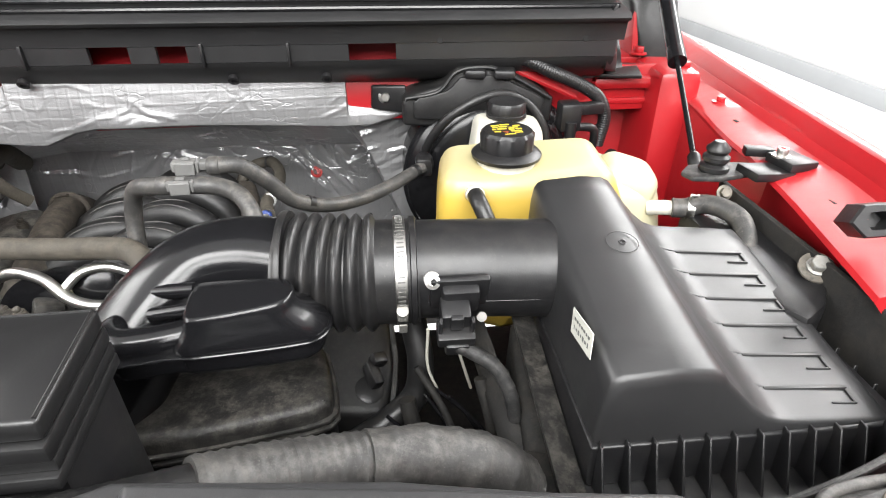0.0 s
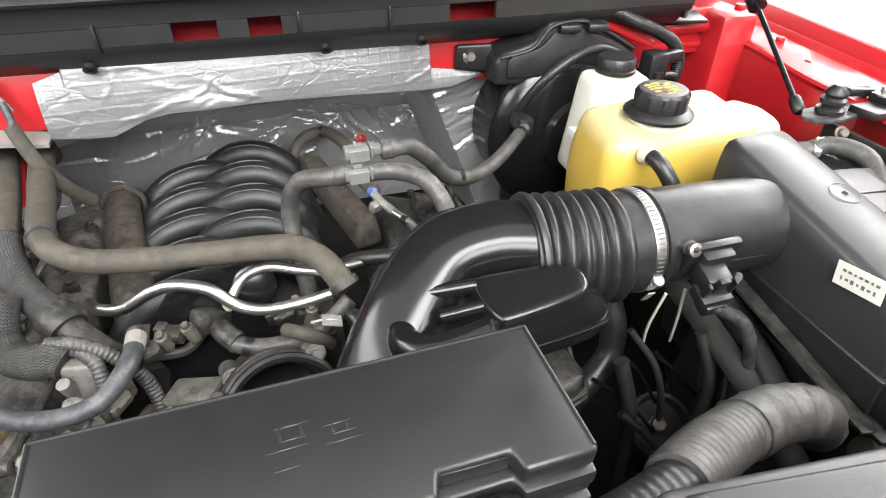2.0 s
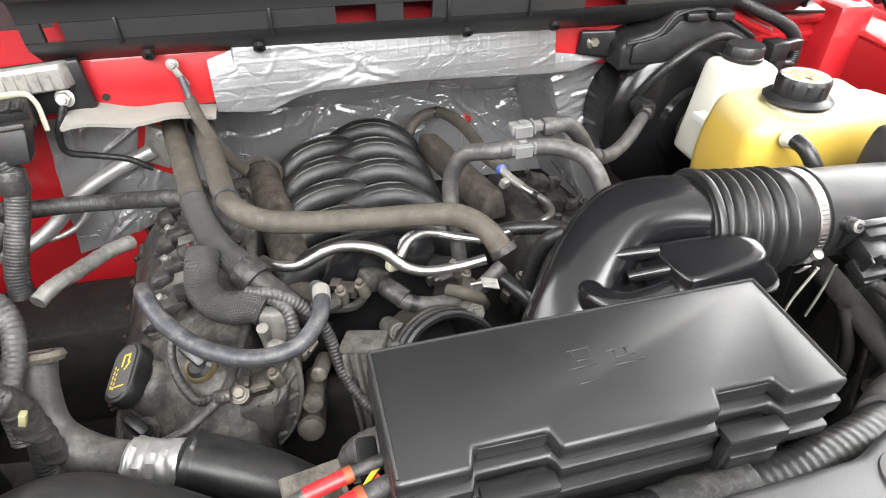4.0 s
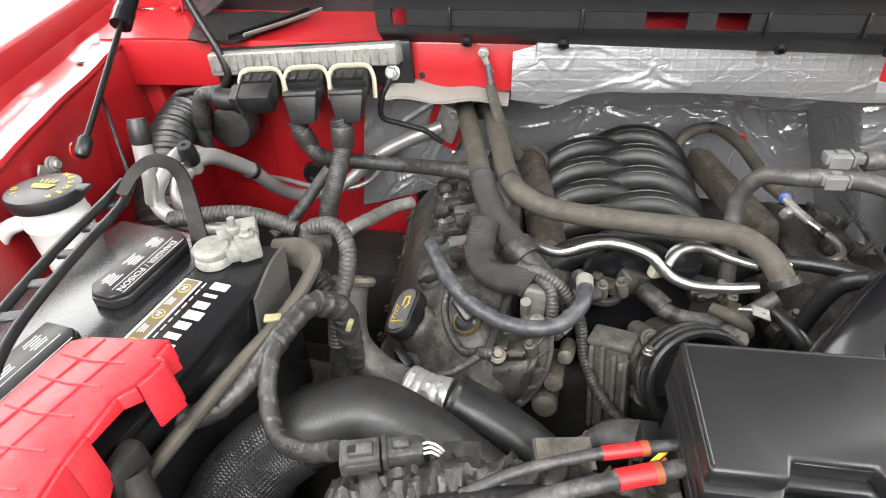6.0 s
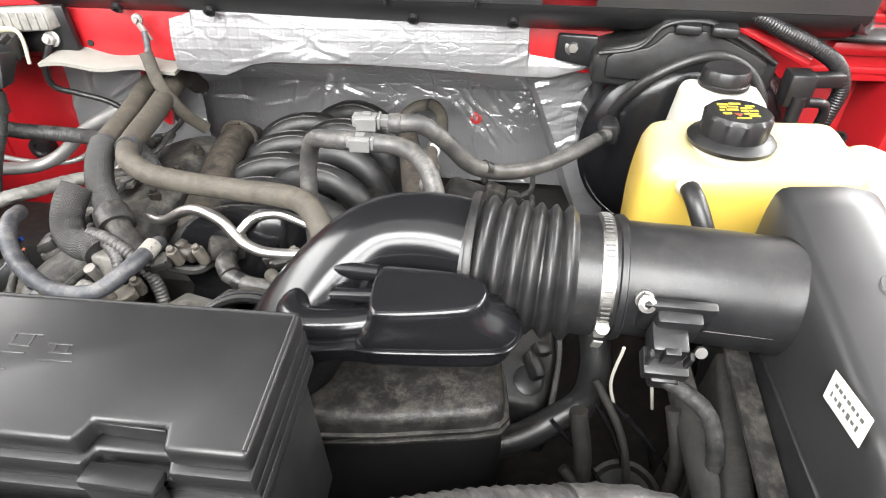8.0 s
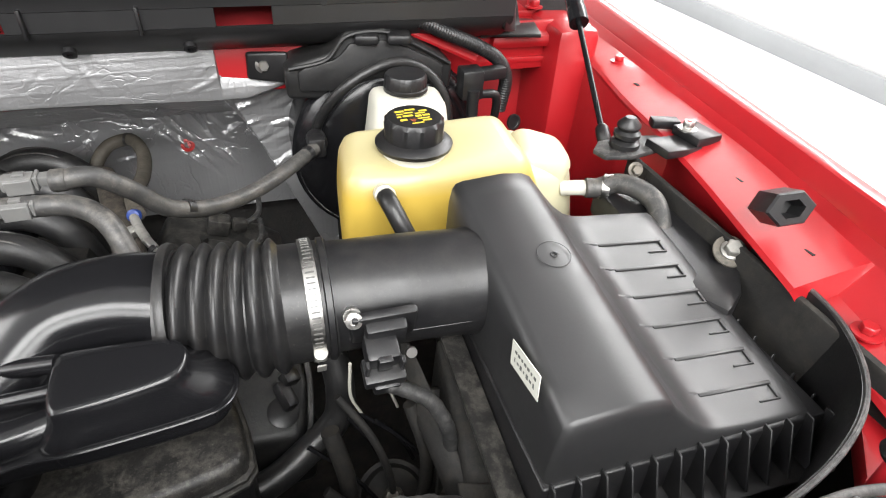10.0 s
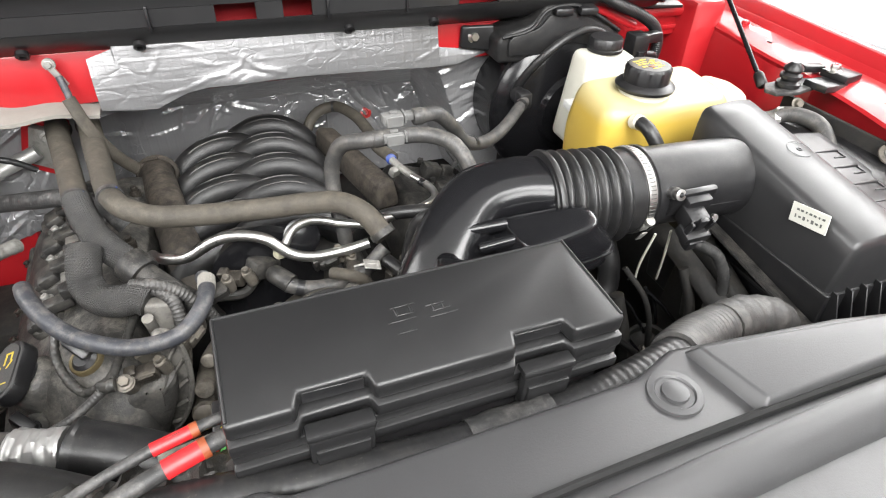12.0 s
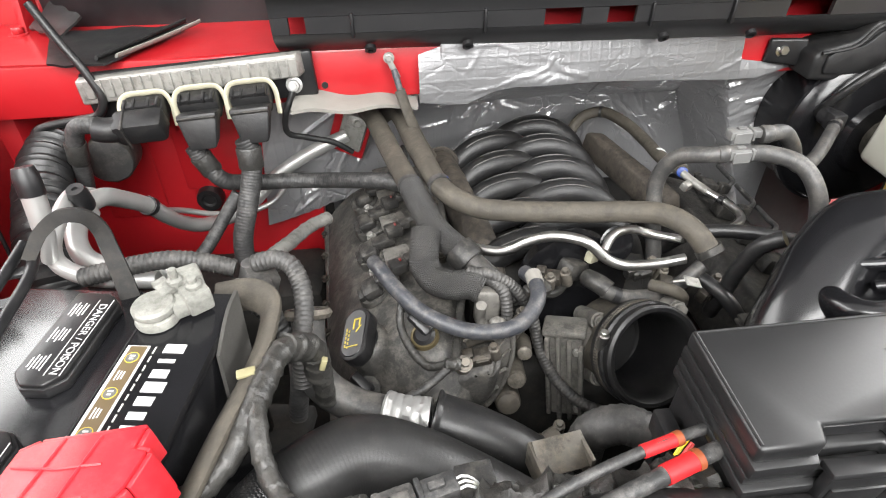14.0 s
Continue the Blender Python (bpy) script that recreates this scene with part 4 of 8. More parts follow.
part("sensor_plug", join(rbox((0.024, 0.022, 0.022), pose(0.05, 0.429, 1.181, 22, 0, 0), 0.003), rbox((0.03, 0.02, 0.012), pose(0.05, 0.422, 1.167, 22, 0, 0), 0.002), rbox((0.02, 0.016, 0.014), pose(0.051, 0.421, 1.157, 22, 0, 0), 0.003), rbox((0.01, 0.005, 0.016), pose(0.05, 0.4155, 1.182, 22), 0.001), rbox((0.003, 0.006, 0.022), pose(0.0375, 0.417, 1.176, 22), 0.0008, 1), rbox((0.003, 0.006, 0.022), pose(0.0625, 0.417, 1.176, 22), 0.0008, 1)), PLASTIC, sensor)
part("screw", join(lathe([(0, 0), (0.006, 0), (0.006, 0.003), (0.003, 0.0035), (0.003, 0.002), (0, 0.002)], axis((0.033, 0.438, 1.206), (0, -1, 0.45)), 20), lathe([(0.0062, -0.012), (0.0066, -0.002)], axis((0.033, 0.44, 1.206), (0, -1, 0.45)), 16)), STEEL, sensor)
part("screw", lathe([(0, 0), (0.004, 0), (0.004, 0.003), (0, 0.003)], axis((0.07, 0.422, 1.182), (0, -1, 0.4)), 16), STEEL, sensor)
solo("sensor_cable", tube([(0.05, 0.418, 1.158), (0.065, 0.415, 1.15), (0.082, 0.41, 1.138), (0.095, 0.402, 1.11), (0.101, 0.402, 1.05), (0.1, 0.42, 0.95)], 0.0062, 14, 0.0015, wrap=0.012, edge=0.1), SOOT_DARK, "taped grey cable below the air flow sensor", "cable")
# bellows
bell = thing("intake_bellows", "black rubber intake bellows with steel clamp", "bellows")


def bell_r(s, L):
    u = s / L
    if u < 0.3 or u > 0.93:
        return 1.0 if u < 0.3 else 1.04
    return 1.0 + 0.135 * (0.5 - 0.5 * math.cos(2 * math.pi * (u - 0.3) / 0.105)) ** 0.65


part("bellows", tube([(0.025, 0.488, 1.186), (-0.03, 0.49, 1.185), (-0.092, 0.496, 1.187)], 0.0455, 40, 0.0012, bell_r), RUBBER, bell)
clamp = part("clamp", lathe([(0.0453, -0.005), (0.0471, -0.0047), (0.0475, 0), (0.0471, 0.0047), (0.0453, 0.005)], axis((0.009, 0.489, 1.186), (1, 0, 0)), 48), STEEL, bell, "bright steel worm clamp")
part("clamp_screw", join(rbox((0.009, 0.008, 0.012), pose(0.009, 0.4475, 1.168, 25, 0, 0), 0.002), lathe([(0, 0), (0.0046, 0), (0.005, 0.002), (0.005, 0.005), (0.003, 0.0055), (0, 0.0055)], axis((0.009, 0.4425, 1.174), (0, -0.5, 0.8)), 14), rbox((0.007, 0.0016, 0.016), pose(0.009, 0.4475, 1.154, 30, 0, 0), 0.0005, 1)), ALU_DIRTY, clamp)
for k in range(26):
    a = radians(60 + 5 * k)
    part("clamp_notch", rbox((0.006, 0.0005, 0.0011), Matrix.Translation((0.009, 0.489, 1.186)) @ pose(0, 0, 0, math.degrees(a) - 90, 0, 0) @ pose(0, -0.0, 0.0474, 90, 0, 0), 0), INK, clamp)
# elbow and resonator
elbow = thing("intake_elbow", "glossy black plastic intake elbow with resonator", "intake elbow")
EL = [(-0.083, 0.495, 1.192), (-0.12, 0.501, 1.195), (-0.158, 0.498, 1.19), (-0.188, 0.48, 1.171), (-0.213, 0.456, 1.143), (-0.232, 0.438, 1.112), (-0.241, 0.426, 1.082), (-0.244, 0.42, 1.045)]
part("elbow", square_duct(EL, 0.0385, 0.0385, 2.5, 44, 0.005, lambda u: 1.0 - 0.05 * math.sin(math.pi * min(1, u / 0.6))), GLOSS, elbow, "", 50)
# flange bead on the outer shoulder, with the parting line of the moulding
part("edge_bead", tube([Vector(p) + Vector(o) for p, o in zip(EL[1:7], ((0.0, 0.024, 0.029), (-0.008, 0.025, 0.028), (-0.018, 0.021, 0.026), (-0.025, 0.014, 0.024), (-0.03, 0.008, 0.02), (-0.032, 0.006, 0.016)))], 0.0028, 10), GLOSS, elbow)
part("throat", tube([(-0.078, 0.495, 1.187), (-0.088, 0.4955, 1.189), (-0.098, 0.497, 1.192)], 0.0445, 40, 0.002, lambda s, L: 1.0 - 0.12 * s / L), GLOSS, elbow)
part("moulded_ring", ring_bm(0.0095, 0.0004, axis((-0.22, 0.432, 1.1693), (-0.2, -0.66, 0.72))), GLOSS, elbow)
part("collar", lathe([(0.0445, 0), (0.0515, 0.001), (0.0525, 0.004), (0.0515, 0.007), (0.0445, 0.008)], axis((-0.083, 0.496, 1.187), (-1, 0.05, 0)), 40), RUBBER, elbow)


def round_outline(pts, per=5):
    """A closed smooth outline through the corners given."""
    out, n = [], len(pts)
    for i in range(n):
        a, b, c, d = (Vector(pts[(i + j) % n]) for j in (-1, 0, 1, 2))
        for k in range(per):
            t = k / per
            p = 0.5 * (2 * b + (c - a) * t + (2 * a - 5 * b + 4 * c - d) * t * t + (3 * b - a - 3 * c + d) * t ** 3)
            out.append((p.x, p.y))
    return out


# resonator: a chamber with a raised crown, on a seam flange that runs out round the arm
CROWN = round_outline([(-0.151, 0.457), (-0.132, 0.456), (-0.085, 0.447), (-0.074, 0.438), (-0.071, 0.425), (-0.077, 0.412), (-0.095, 0.4065), (-0.139, 0.4035), (-0.149, 0.408), (-0.153, 0.425), (-0.154, 0.448)])
FOOT = round_outline([(-0.16, 0.474), (-0.135, 0.477), (-0.078, 0.472), (-0.057, 0.455), (-0.049, 0.431), (-0.056, 0.413), (-0.076, 0.4055), (-0.138, 0.3985), (-0.155, 0.4), (-0.164, 0.415), (-0.166, 0.452)])


def crown_ring(k, z, inset=0.0):
    """One level of the chamber between its foot (k = 0) and its crown (k = 1); the crown rises to the outer end."""
    out = []
    for (xa, ya), (xb, yb) in zip(FOOT, CROWN):
        x, y = xa + (xb - xa) * k, ya + (yb - ya) * k
        x, y = -0.113 + (x + 0.113) * (1 - inset), 0.43 + (y - 0.43) * (1 - inset * 1.5)
        out.append(Vector((x, y, z + k * 0.11 * (x + 0.113))))
    return out


res = part("resonator", loft([crown_ring(k, z, i) for k, z, i in ((0, 1.1795, 0), (0.03, 1.184, 0), (0.5, 1.192, 0), (0.88, 1.1975, 0), (0.97, 1.2005, 0), (1, 1.2025, 0.01), (1, 1.2065, 0.02), (1, 1.2085, 0.05), (1, 1.2094, 0.1), (1, 1.2098, 0.3))]), GLOSS, elbow, "glossy black resonator chamber", 40)
part("resonator_base", loft([crown_ring(0, z, i) for z, i in ((1.158, 0.2), (1.1585, 0.1), (1.161, 0.06), (1.166, 0.04), (1.1755, 0.025))]), GLOSS, res, "", 40)
FL = round_outline([(-0.16, 0.476), (-0.078, 0.474), (-0.055, 0.456), (-0.0465, 0.431), (-0.054, 0.4105), (-0.076, 0.403), (-0.138, 0.396), (-0.165, 0.396), (-0.197, 0.39), (-0.213, 0.4), (-0.217, 0.42), (-0.205, 0.44), (-0.178, 0.455)])
part("seam", prism(FL, 1.1762, 1.179, None, 0.0007, 1), GLOSS, res)
part("arm", square_duct([(-0.15, 0.418, 1.183), (-0.175, 0.412, 1.182), (-0.198, 0.412, 1.181), (-0.211, 0.426, 1.178), (-0.21, 0.446, 1.172), (-0.2, 0.465, 1.165)], 0.012, 0.013, 2.2, 22, 0.004), GLOSS, elbow)
part("arm_base", prism([(-0.13 + (x + 0.13) * 0.93, 0.425 + (y - 0.425) * 0.85) for x, y in FL], 1.16, 1.1758, None, 0.004, 2), GLOSS, elbow)
for a, b, r0 in (((-0.15, 0.45, 1.202), (-0.185, 0.458, 1.196), 0.0062), ((-0.15, 0.43, 1.198), (-0.182, 0.436, 1.19), 0.0055), ((-0.105, 0.458, 1.19), (-0.098, 0.476, 1.18), 0.007)):
    part("brace", tube([a, Vector(a).lerp(Vector(b), 0.5), b], r0, 14), GLOSS, elbow)
# box below the resonator
BOX = [(-0.228, 0.384), (-0.15, 0.393), (-0.075, 0.408), (-0.056, 0.414), (-0.049, 0.424), (-0.053, 0.46), (-0.062, 0.5), (-0.075, 0.515), (-0.1, 0.52), (-0.228, 0.515)]
ecu = thing("relay_box", "dusty black plastic box with rounded lid", "plastic box")
part("lid", prism([(-0.14 + (x + 0.14) * 0.975, 0.455 + (y - 0.455) * 0.96) for x, y in BOX], 1.075, 1.104, None, 0.009, 4, 0.965), PLASTIC_DUSTY, ecu)
for z, k in ((1.0835, 1.0), (1.0765, 1.012)):
    part("rim", prism([(-0.14 + (x + 0.14) * k, 0.455 + (y - 0.455) * k) for x, y in BOX], z, z + 0.004, None, 0.0014, 2), PLASTIC_DUSTY, ecu)
part("base", prism([(-0.14 + (x + 0.14) * 0.965, 0.455 + (y - 0.455) * 0.94) for x, y in BOX], 0.93, 1.076, None, 0.008, 2), PLASTIC, ecu)

# ---- coolant tank ----
tank = thing("coolant_tank", "yellowed translucent plastic coolant tank with black cap", "coolant tank")
lo = [(0.046, 0.592, 1.04), (0.12, 0.582, 1.04), (0.25, 0.586, 1.04), (0.25, 0.715, 1.04), (0.06, 0.7, 1.04)]
m1 = [(0.044, 0.59, 1.17), (0.12, 0.579, 1.17), (0.26, 0.584, 1.17), (0.26, 0.72, 1.17), (0.055, 0.705, 1.17)]
hi = [(0.05, 0.596, 1.229), (0.12, 0.588, 1.232), (0.235, 0.595, 1.23), (0.24, 0.695, 1.237), (0.06, 0.69, 1.233)]
bm = loft([[Vector(p) for p in r] for r in (lo, m1, hi)])
bmesh.ops.bevel(bm, geom=list(bm.edges), offset=0.02, segments=5, profile=0.5, affect="EDGES", clamp_overlap=True)
part("body", bm, YELLOW_TANK, tank, angle=60)
bm = solid([(0.215, 0.592, 1.04), (0.315, 0.6, 1.04), (0.34, 0.64, 1.04), (0.325, 0.72, 1.04), (0.215, 0.715, 1.04)], [(0.215, 0.604, 1.214), (0.285, 0.612, 1.196), (0.318, 0.645, 1.186), (0.305, 0.71, 1.196), (0.215, 0.706, 1.224)], 0.02, 5)
part("side_lobe", bm, TANK_TOP, tank, angle=60)
part("shoulder", rbox((0.07, 0.07, 0.05), pose(0.272, 0.652, 1.192, 0, 16, -10), 0.022, 5), TANK_TOP, tank)
tank.location = (0.006, 0.013, -0.008)
part("neck", lathe([(0.032, 0), (0.032, 0.012)], pose(0.125, 0.632, 1.225), 28), PALE_TANK, tank)
cap = part("cap", lathe([(0, 0), (0.037, 0), (0.038, 0.004), (0.035, 0.007), (0.0285, 0.009), (0.0285, 0.026), (0.026, 0.0295), (0, 0.0295)], pose(0.125, 0.632, 1.235), 72, 12, 0.03, (0.0095, 0.027)), PLASTIC, tank, "ribbed black cap with yellow print")
for x, y, w, h in ((-0.012, 0.012, 0.009, 0.003), (-0.001, 0.015, 0.01, 0.003), (0.011, 0.011, 0.008, 0.003), (-0.013, 0.006, 0.006, 0.0018), (-0.004, 0.008, 0.009, 0.0018), (0.007, 0.006, 0.01, 0.0018), (0.012, 0.001, 0.007, 0.003), (0.004, 0.0, 0.006, 0.0035), (-0.006, 0.0015, 0.01, 0.003), (-0.015, 0.0, 0.004, 0.0025), (0.008, -0.0055, 0.012, 0.0018), (-0.012, -0.007, 0.007, 0.003), (0.01, -0.01, 0.009, 0.002), (0.0, -0.015, 0.012, 0.0016)):
    part("print", rbox((w, h, 0.0005), pose(0.125 + x, 0.632 + y, 1.2647, 0, 0, 6), 0), YELLOW, cap)
part("warning_mark", prism([(-0.0035, 0.003), (0.0035, 0.003), (0, -0.004)], 0, 0.0005, pose(0.122, 0.622, 1.2647), 0), ORANGE, cap)
part("port", join(tube([(0.083, 0.585, 1.213), (0.083, 0.575, 1.217)], 0.009, 14), lathe([(0.0085, -0.003), (0.0095, 0), (0.0085, 0.003)], axis((0.084, 0.574, 1.216), (0, -1, 0.2)), 16)), PALE_TANK, tank)
part("outlet", tube([(0.29, 0.617, 1.172), (0.305, 0.608, 1.176), (0.32, 0.603, 1.176)], 0.0085, 14), PALE_TANK, tank, "pale outlet spout")
ch = solo("coolant_hose", tube([(0.083, 0.573, 1.217), (0.085, 0.56, 1.215), (0.093, 0.545, 1.198), (0.105, 0.535, 1.17), (0.11, 0.53, 1.12)], 0.0085, 16), RUBBER, "short black hose out of the coolant tank", "hose")
ch.location = tank.location
h = thing("coolant_hose", "dusty black hose with a spring clamp", "hose")
h.location = (0.006, 0.008, -0.006)
part("hose", tube([(0.31, 0.606, 1.177), (0.323, 0.602, 1.178), (0.338, 0.596, 1.185), (0.352, 0.578, 1.188), (0.361, 0.556, 1.184), (0.358, 0.535, 1.172), (0.352, 0.52, 1.16)], 0.0108, 18), RUBBER_GREY, h)
part("spring_clamp", join(lathe([(0.0108, -0.004), (0.0118, -0.004), (0.0118, 0.004), (0.0108, 0.004)], axis((0.328, 0.6, 1.178), (1, -0.35, 0)), 24), rbox((0.004, 0.003, 0.01), pose(0.326, 0.598, 1.192), 0.0008, 1), rbox((0.01, 0.003, 0.003), pose(0.33, 0.597, 1.195), 0.0008, 1)), STEEL, h)

# ---- brake reservoir and booster ----
brake = thing("brake_fluid_reservoir", "white plastic brake fluid reservoir with black cap", "fluid reservoir")
bm = solid([(0.1, 0.73, 1.09), (0.215, 0.73, 1.09), (0.215, 0.81, 1.09), (0.1, 0.81, 1.09)], [(0.118, 0.755, 1.228), (0.2, 0.752, 1.222), (0.205, 0.808, 1.222), (0.118, 0.808, 1.228)], 0.012, 3)
part("body", bm, PALE_TANK, brake)
part("tab", rbox((0.02, 0.03, 0.012), pose(0.1, 0.75, 1.16), 0.002), WHITE_INK, brake)
part("cap", lathe([(0, 0), (0.026, 0), (0.026, 0.004), (0.0245, 0.005), (0.0245, 0.016), (0.0225, 0.019), (0, 0.019)], pose(0.158, 0.783, 1.2275), 64, 24, 0.015, (0.0045, 0.017)), PLASTIC, brake, "knurled black cap")
boost = thing("brake_booster", "large round black brake booster on the firewall", "brake booster")
part("drum", lathe([(0, 0), (0.06, 0), (0.065, 0.01), (0.1, 0.016), (0.128, 0.03), (0.134, 0.042), (0.138, 0.043), (0.138, 0.052), (0.133, 0.054), (0.132, 0.12), (0, 0.12)], axis((0.165, 0.845, 1.1), (-0.05, 1, 0.0)), 48), GLOSS, boost)
part("rod_housing", tube([(0.165, 0.86, 1.1), (0.165, 0.79, 1.1)], 0.035, 20), CAST, boost)
part("check_valve", join(tube([(0.055, 0.845, 1.145), (0.055, 0.825, 1.147)], 0.013, 16), rbox((0.022, 0.022, 0.026), pose(0.053, 0.82, 1.147), 0.004)), PLASTIC, boost)
part("mark", lathe([(0, 0), (0.0022, 0), (0.0022, 0.0006), (0, 0.0006)], axis((0.052, 0.8695, 1.117), (0, -1, 0)), 10), mat("green_dot", (0.05, 0.4, 0.25), 0.4, 0, 0.05, 20, 0), boost)

# ---- black duct at the cowl corner, with its cables ----
cover = thing("wiper_motor_cover", "black moulded plastic cover under the cowl corner", "plastic cover")
FACE = [(0.027, 1.222), (0.028, 1.187), (0.1, 1.183), (0.244, 1.186), (0.246, 1.222), (0.227, 1.236), (0.19, 1.257), (0.153, 1.273), (0.104, 1.269), (0.09, 1.25), (0.08, 1.242), (0.037, 1.231)]
part("cover", prism(FACE, -0.935, -0.872, UPRIGHT, 0.006, 3), GLOSS_DUSTY, cover)
part("raised_face", prism([(0.136 + (x - 0.136) * 0.86, 1.226 + (z - 1.226) * 0.7) for x, z in FACE], -0.8725, -0.866, UPRIGHT, 0.003, 2), GLOSS_DUSTY, cover)
part("ridge", tube([(0.032, 0.868, 1.228), (0.08, 0.868, 1.238), (0.104, 0.868, 1.264), (0.153, 0.868, 1.268), (0.19, 0.868, 1.252), (0.24, 0.868, 1.224)], 0.0028, 8), GLOSS_DUSTY, cover)
part("ear", solid([(-0.018, 0.918, 1.2), (0.035, 0.905, 1.195), (0.035, 0.912, 1.195), (-0.018, 0.926, 1.2)], [(-0.016, 0.918, 1.235), (0.035, 0.905, 1.237), (0.035, 0.912, 1.237), (-0.016, 0.926, 1.235)], 0.004), PLASTIC, cover)
part("ear_bolt", bolt_bm(0.007, 0.006, 1.5, axis((0.004, 0.916, 1.2185), (0, -1, 0.1))), STEEL, cover, "zinc plated bolt")
for y, x in ((0.87, 0.13), (0.865, 0.17)):
    part("step", rbox((0.03, 0.03, 0.012), pose(x, y, 1.262, 0, 0, -10), 0.004), PLASTIC, cover)
solo("vacuum_hose", tube([(0.058, 0.88, 1.12), (0.062, 0.845, 1.17), (0.09, 0.83, 1.212), (0.13, 0.832, 1.235), (0.165, 0.838, 1.24), (0.2, 0.842, 1.225), (0.225, 0.835, 1.19), (0.23, 0.83, 1.13)], 0.0065, 14), RUBBER, "thin black hose arching beside the brake booster", "hose")
solo("wiper_cable", loom([(0.183, 0.883, 1.281), (0.21, 0.878, 1.273), (0.237, 0.874, 1.261), (0.28, 0.872, 1.243), (0.312, 0.872, 1.222), (0.325, 0.872, 1.196), (0.32, 0.872, 1.15)], 0.0098, 0.0036, depth=0.07), PLASTIC, "black corrugated cable beneath the cowl end", "cable")
plug = thing("washer_pump_plug", "black cable plug by the cowl end", "plug")
part("shell", join(rbox((0.03, 0.03, 0.04), pose(0.262, 0.845, 1.205), 0.004), rbox((0.05, 0.018, 0.016), pose(0.29, 0.855, 1.212, 0, 0, 10), 0.003), tube([(0.262, 0.83, 1.2), (0.262, 0.83, 1.165)], 0.008, 12)), PLASTIC, plug)
part("pipe", tube([(0.275, 0.84, 1.19), (0.3, 0.845, 1.185), (0.305, 0.85, 1.16), (0.302, 0.86, 1.12)], 0.006, 10), PLASTIC, plug)
part("clip", lathe([(0.009, -0.002), (0.0115, -0.002), (0.0115, 0.002), (0.009, 0.002), (0.009, -0.002)], axis((0.34, 0.86, 1.135), (0.3, -1, 0.2)), 20), PLASTIC, plug)
solo("red_edge", tube([(0.16, 0.9, 1.276), (0.22, 0.895, 1.25), (0.285, 0.89, 1.222)], 0.0085, 10, flat=0.6), RED, "red painted edge of the cowl opening", "body edge")

# ---- fittings along the fender rail ----
def gas_strut(foot, d, length=0.6):
    f, d = Vector(foot), Vector(d).normalized()
    s = thing("hood_strut", "black gas strut that holds the hood open", "gas strut", "hood struts")
    part("rod", tube([f, f + d * 0.16, f + d * 0.19], 0.0036, 14, 0.03), GLOSS, s)
    part("cylinder", join(tube([f + d * 0.17, f + d * 0.3, f + d * length], 0.0115, 20, 0.05), lathe([(0.0125, 0), (0.0125, 0.02), (0.0115, 0.024)], axis(f + d * 0.168, d), 20)), GLOSS, s)
    part("ball_socket", join(lathe([(0, -0.01), (0.006, -0.01), (0.0082, -0.006), (0.0082, 0.01), (0.006, 0.014), (0, 0.014)], axis(f, d), 12), rbox((0.01, 0.011, 0.01), axis(f - d * 0.006, d), 0.003)), PLASTIC, s)
    return s


gas_strut((0.372, 0.683, 1.194), (0.0245, 0.1395, 0.0864))
gas_strut((-0.985, 0.585, 1.226), (-0.012, 0.14, 0.09))
stop = thing("hood_bumper", "black rubber hood bumper on a dark bracket", "bumper")
part("bellows", lathe([(0, 0), (0.016, 0), (0.016, 0.005), (0.011, 0.008), (0.0145, 0.012), (0.0145, 0.016), (0.0105, 0.019), (0.013, 0.023), (0.0125, 0.026), (0.0055, 0.033), (0, 0.033)], pose(0.365, 0.632, 1.208), 28), RUBBER, stop)
part("bracket", prism([(-0.03, -0.014), (0.0, -0.022), (0.035, -0.016), (0.055, -0.002), (0.052, 0.012), (0.02, 0.022), (-0.02, 0.02), (-0.035, 0.004)], 0, 0.006, pose(0.365, 0.632, 1.201, 0, -3, 0), 0.002), SOOT_DARK, stop)
part("bolt", bolt_bm(0.006, 0.006, 1.4, axis((0.372, 0.612, 1.188), (-0.2, -1, 0.5))), CAST, stop)
for i in range(3):
    part("slot", rbox((0.02, 0.003, 0.0012), pose(0.395, 0.626 + 0.008 * i, 1.2078, 0, -3, 12), 0.0004, 1), SOOT, stop)
brk = thing("rail_clip", "black plastic clip bolted to the fender rail", "clip")
part("clip", join(rbox((0.05, 0.035, 0.01), pose(0.415, 0.614, 1.21, 0, 4, 8), 0.002), rbox((0.035, 0.04, 0.011), pose(0.448, 0.622, 1.218, 0, 0, 8), 0.002), rbox((0.032, 0.016, 0.01), pose(0.43, 0.656, 1.218, 0, 0, -15), 0.002)), PLASTIC, brk)
part("bolt", bolt_bm(0.0065, 0.008, 1.6, pose(0.438, 0.627, 1.222)), STEEL, brk, "zinc bolt with a red dab")
part("paint_dab", lathe([(0, 0), (0.003, 0), (0.003, 0.001), (0, 0.001)], pose(0.438, 0.627, 1.2325), 10), RED, brk)
hexm = axis((0.404, 0.457, 1.233), (-0.2, -0.88, 0.42), 8)
ring = lambda s, z: [Vector((s * 1.12 * math.cos(k * math.pi / 3), s * 0.8 * math.sin(k * math.pi / 3), z)) for k in range(6)]
bm = loft([ring(0.0181, -0.014), ring(0.0202, -0.01), ring(0.0202, 0.014), ring(0.0185, 0.016), ring(0.0108, 0.016), ring(0.0099, 0.012), ring(0.0090, 0.0), ring(0.0002, 0.0)], caps=False)
bmesh.ops.transform(bm, matrix=hexm, verts=bm.verts)
solo("fender_bumper", bm, PLASTIC, "black six-sided hollow rubber bumper on the fender rail", "bumper", angle=25)
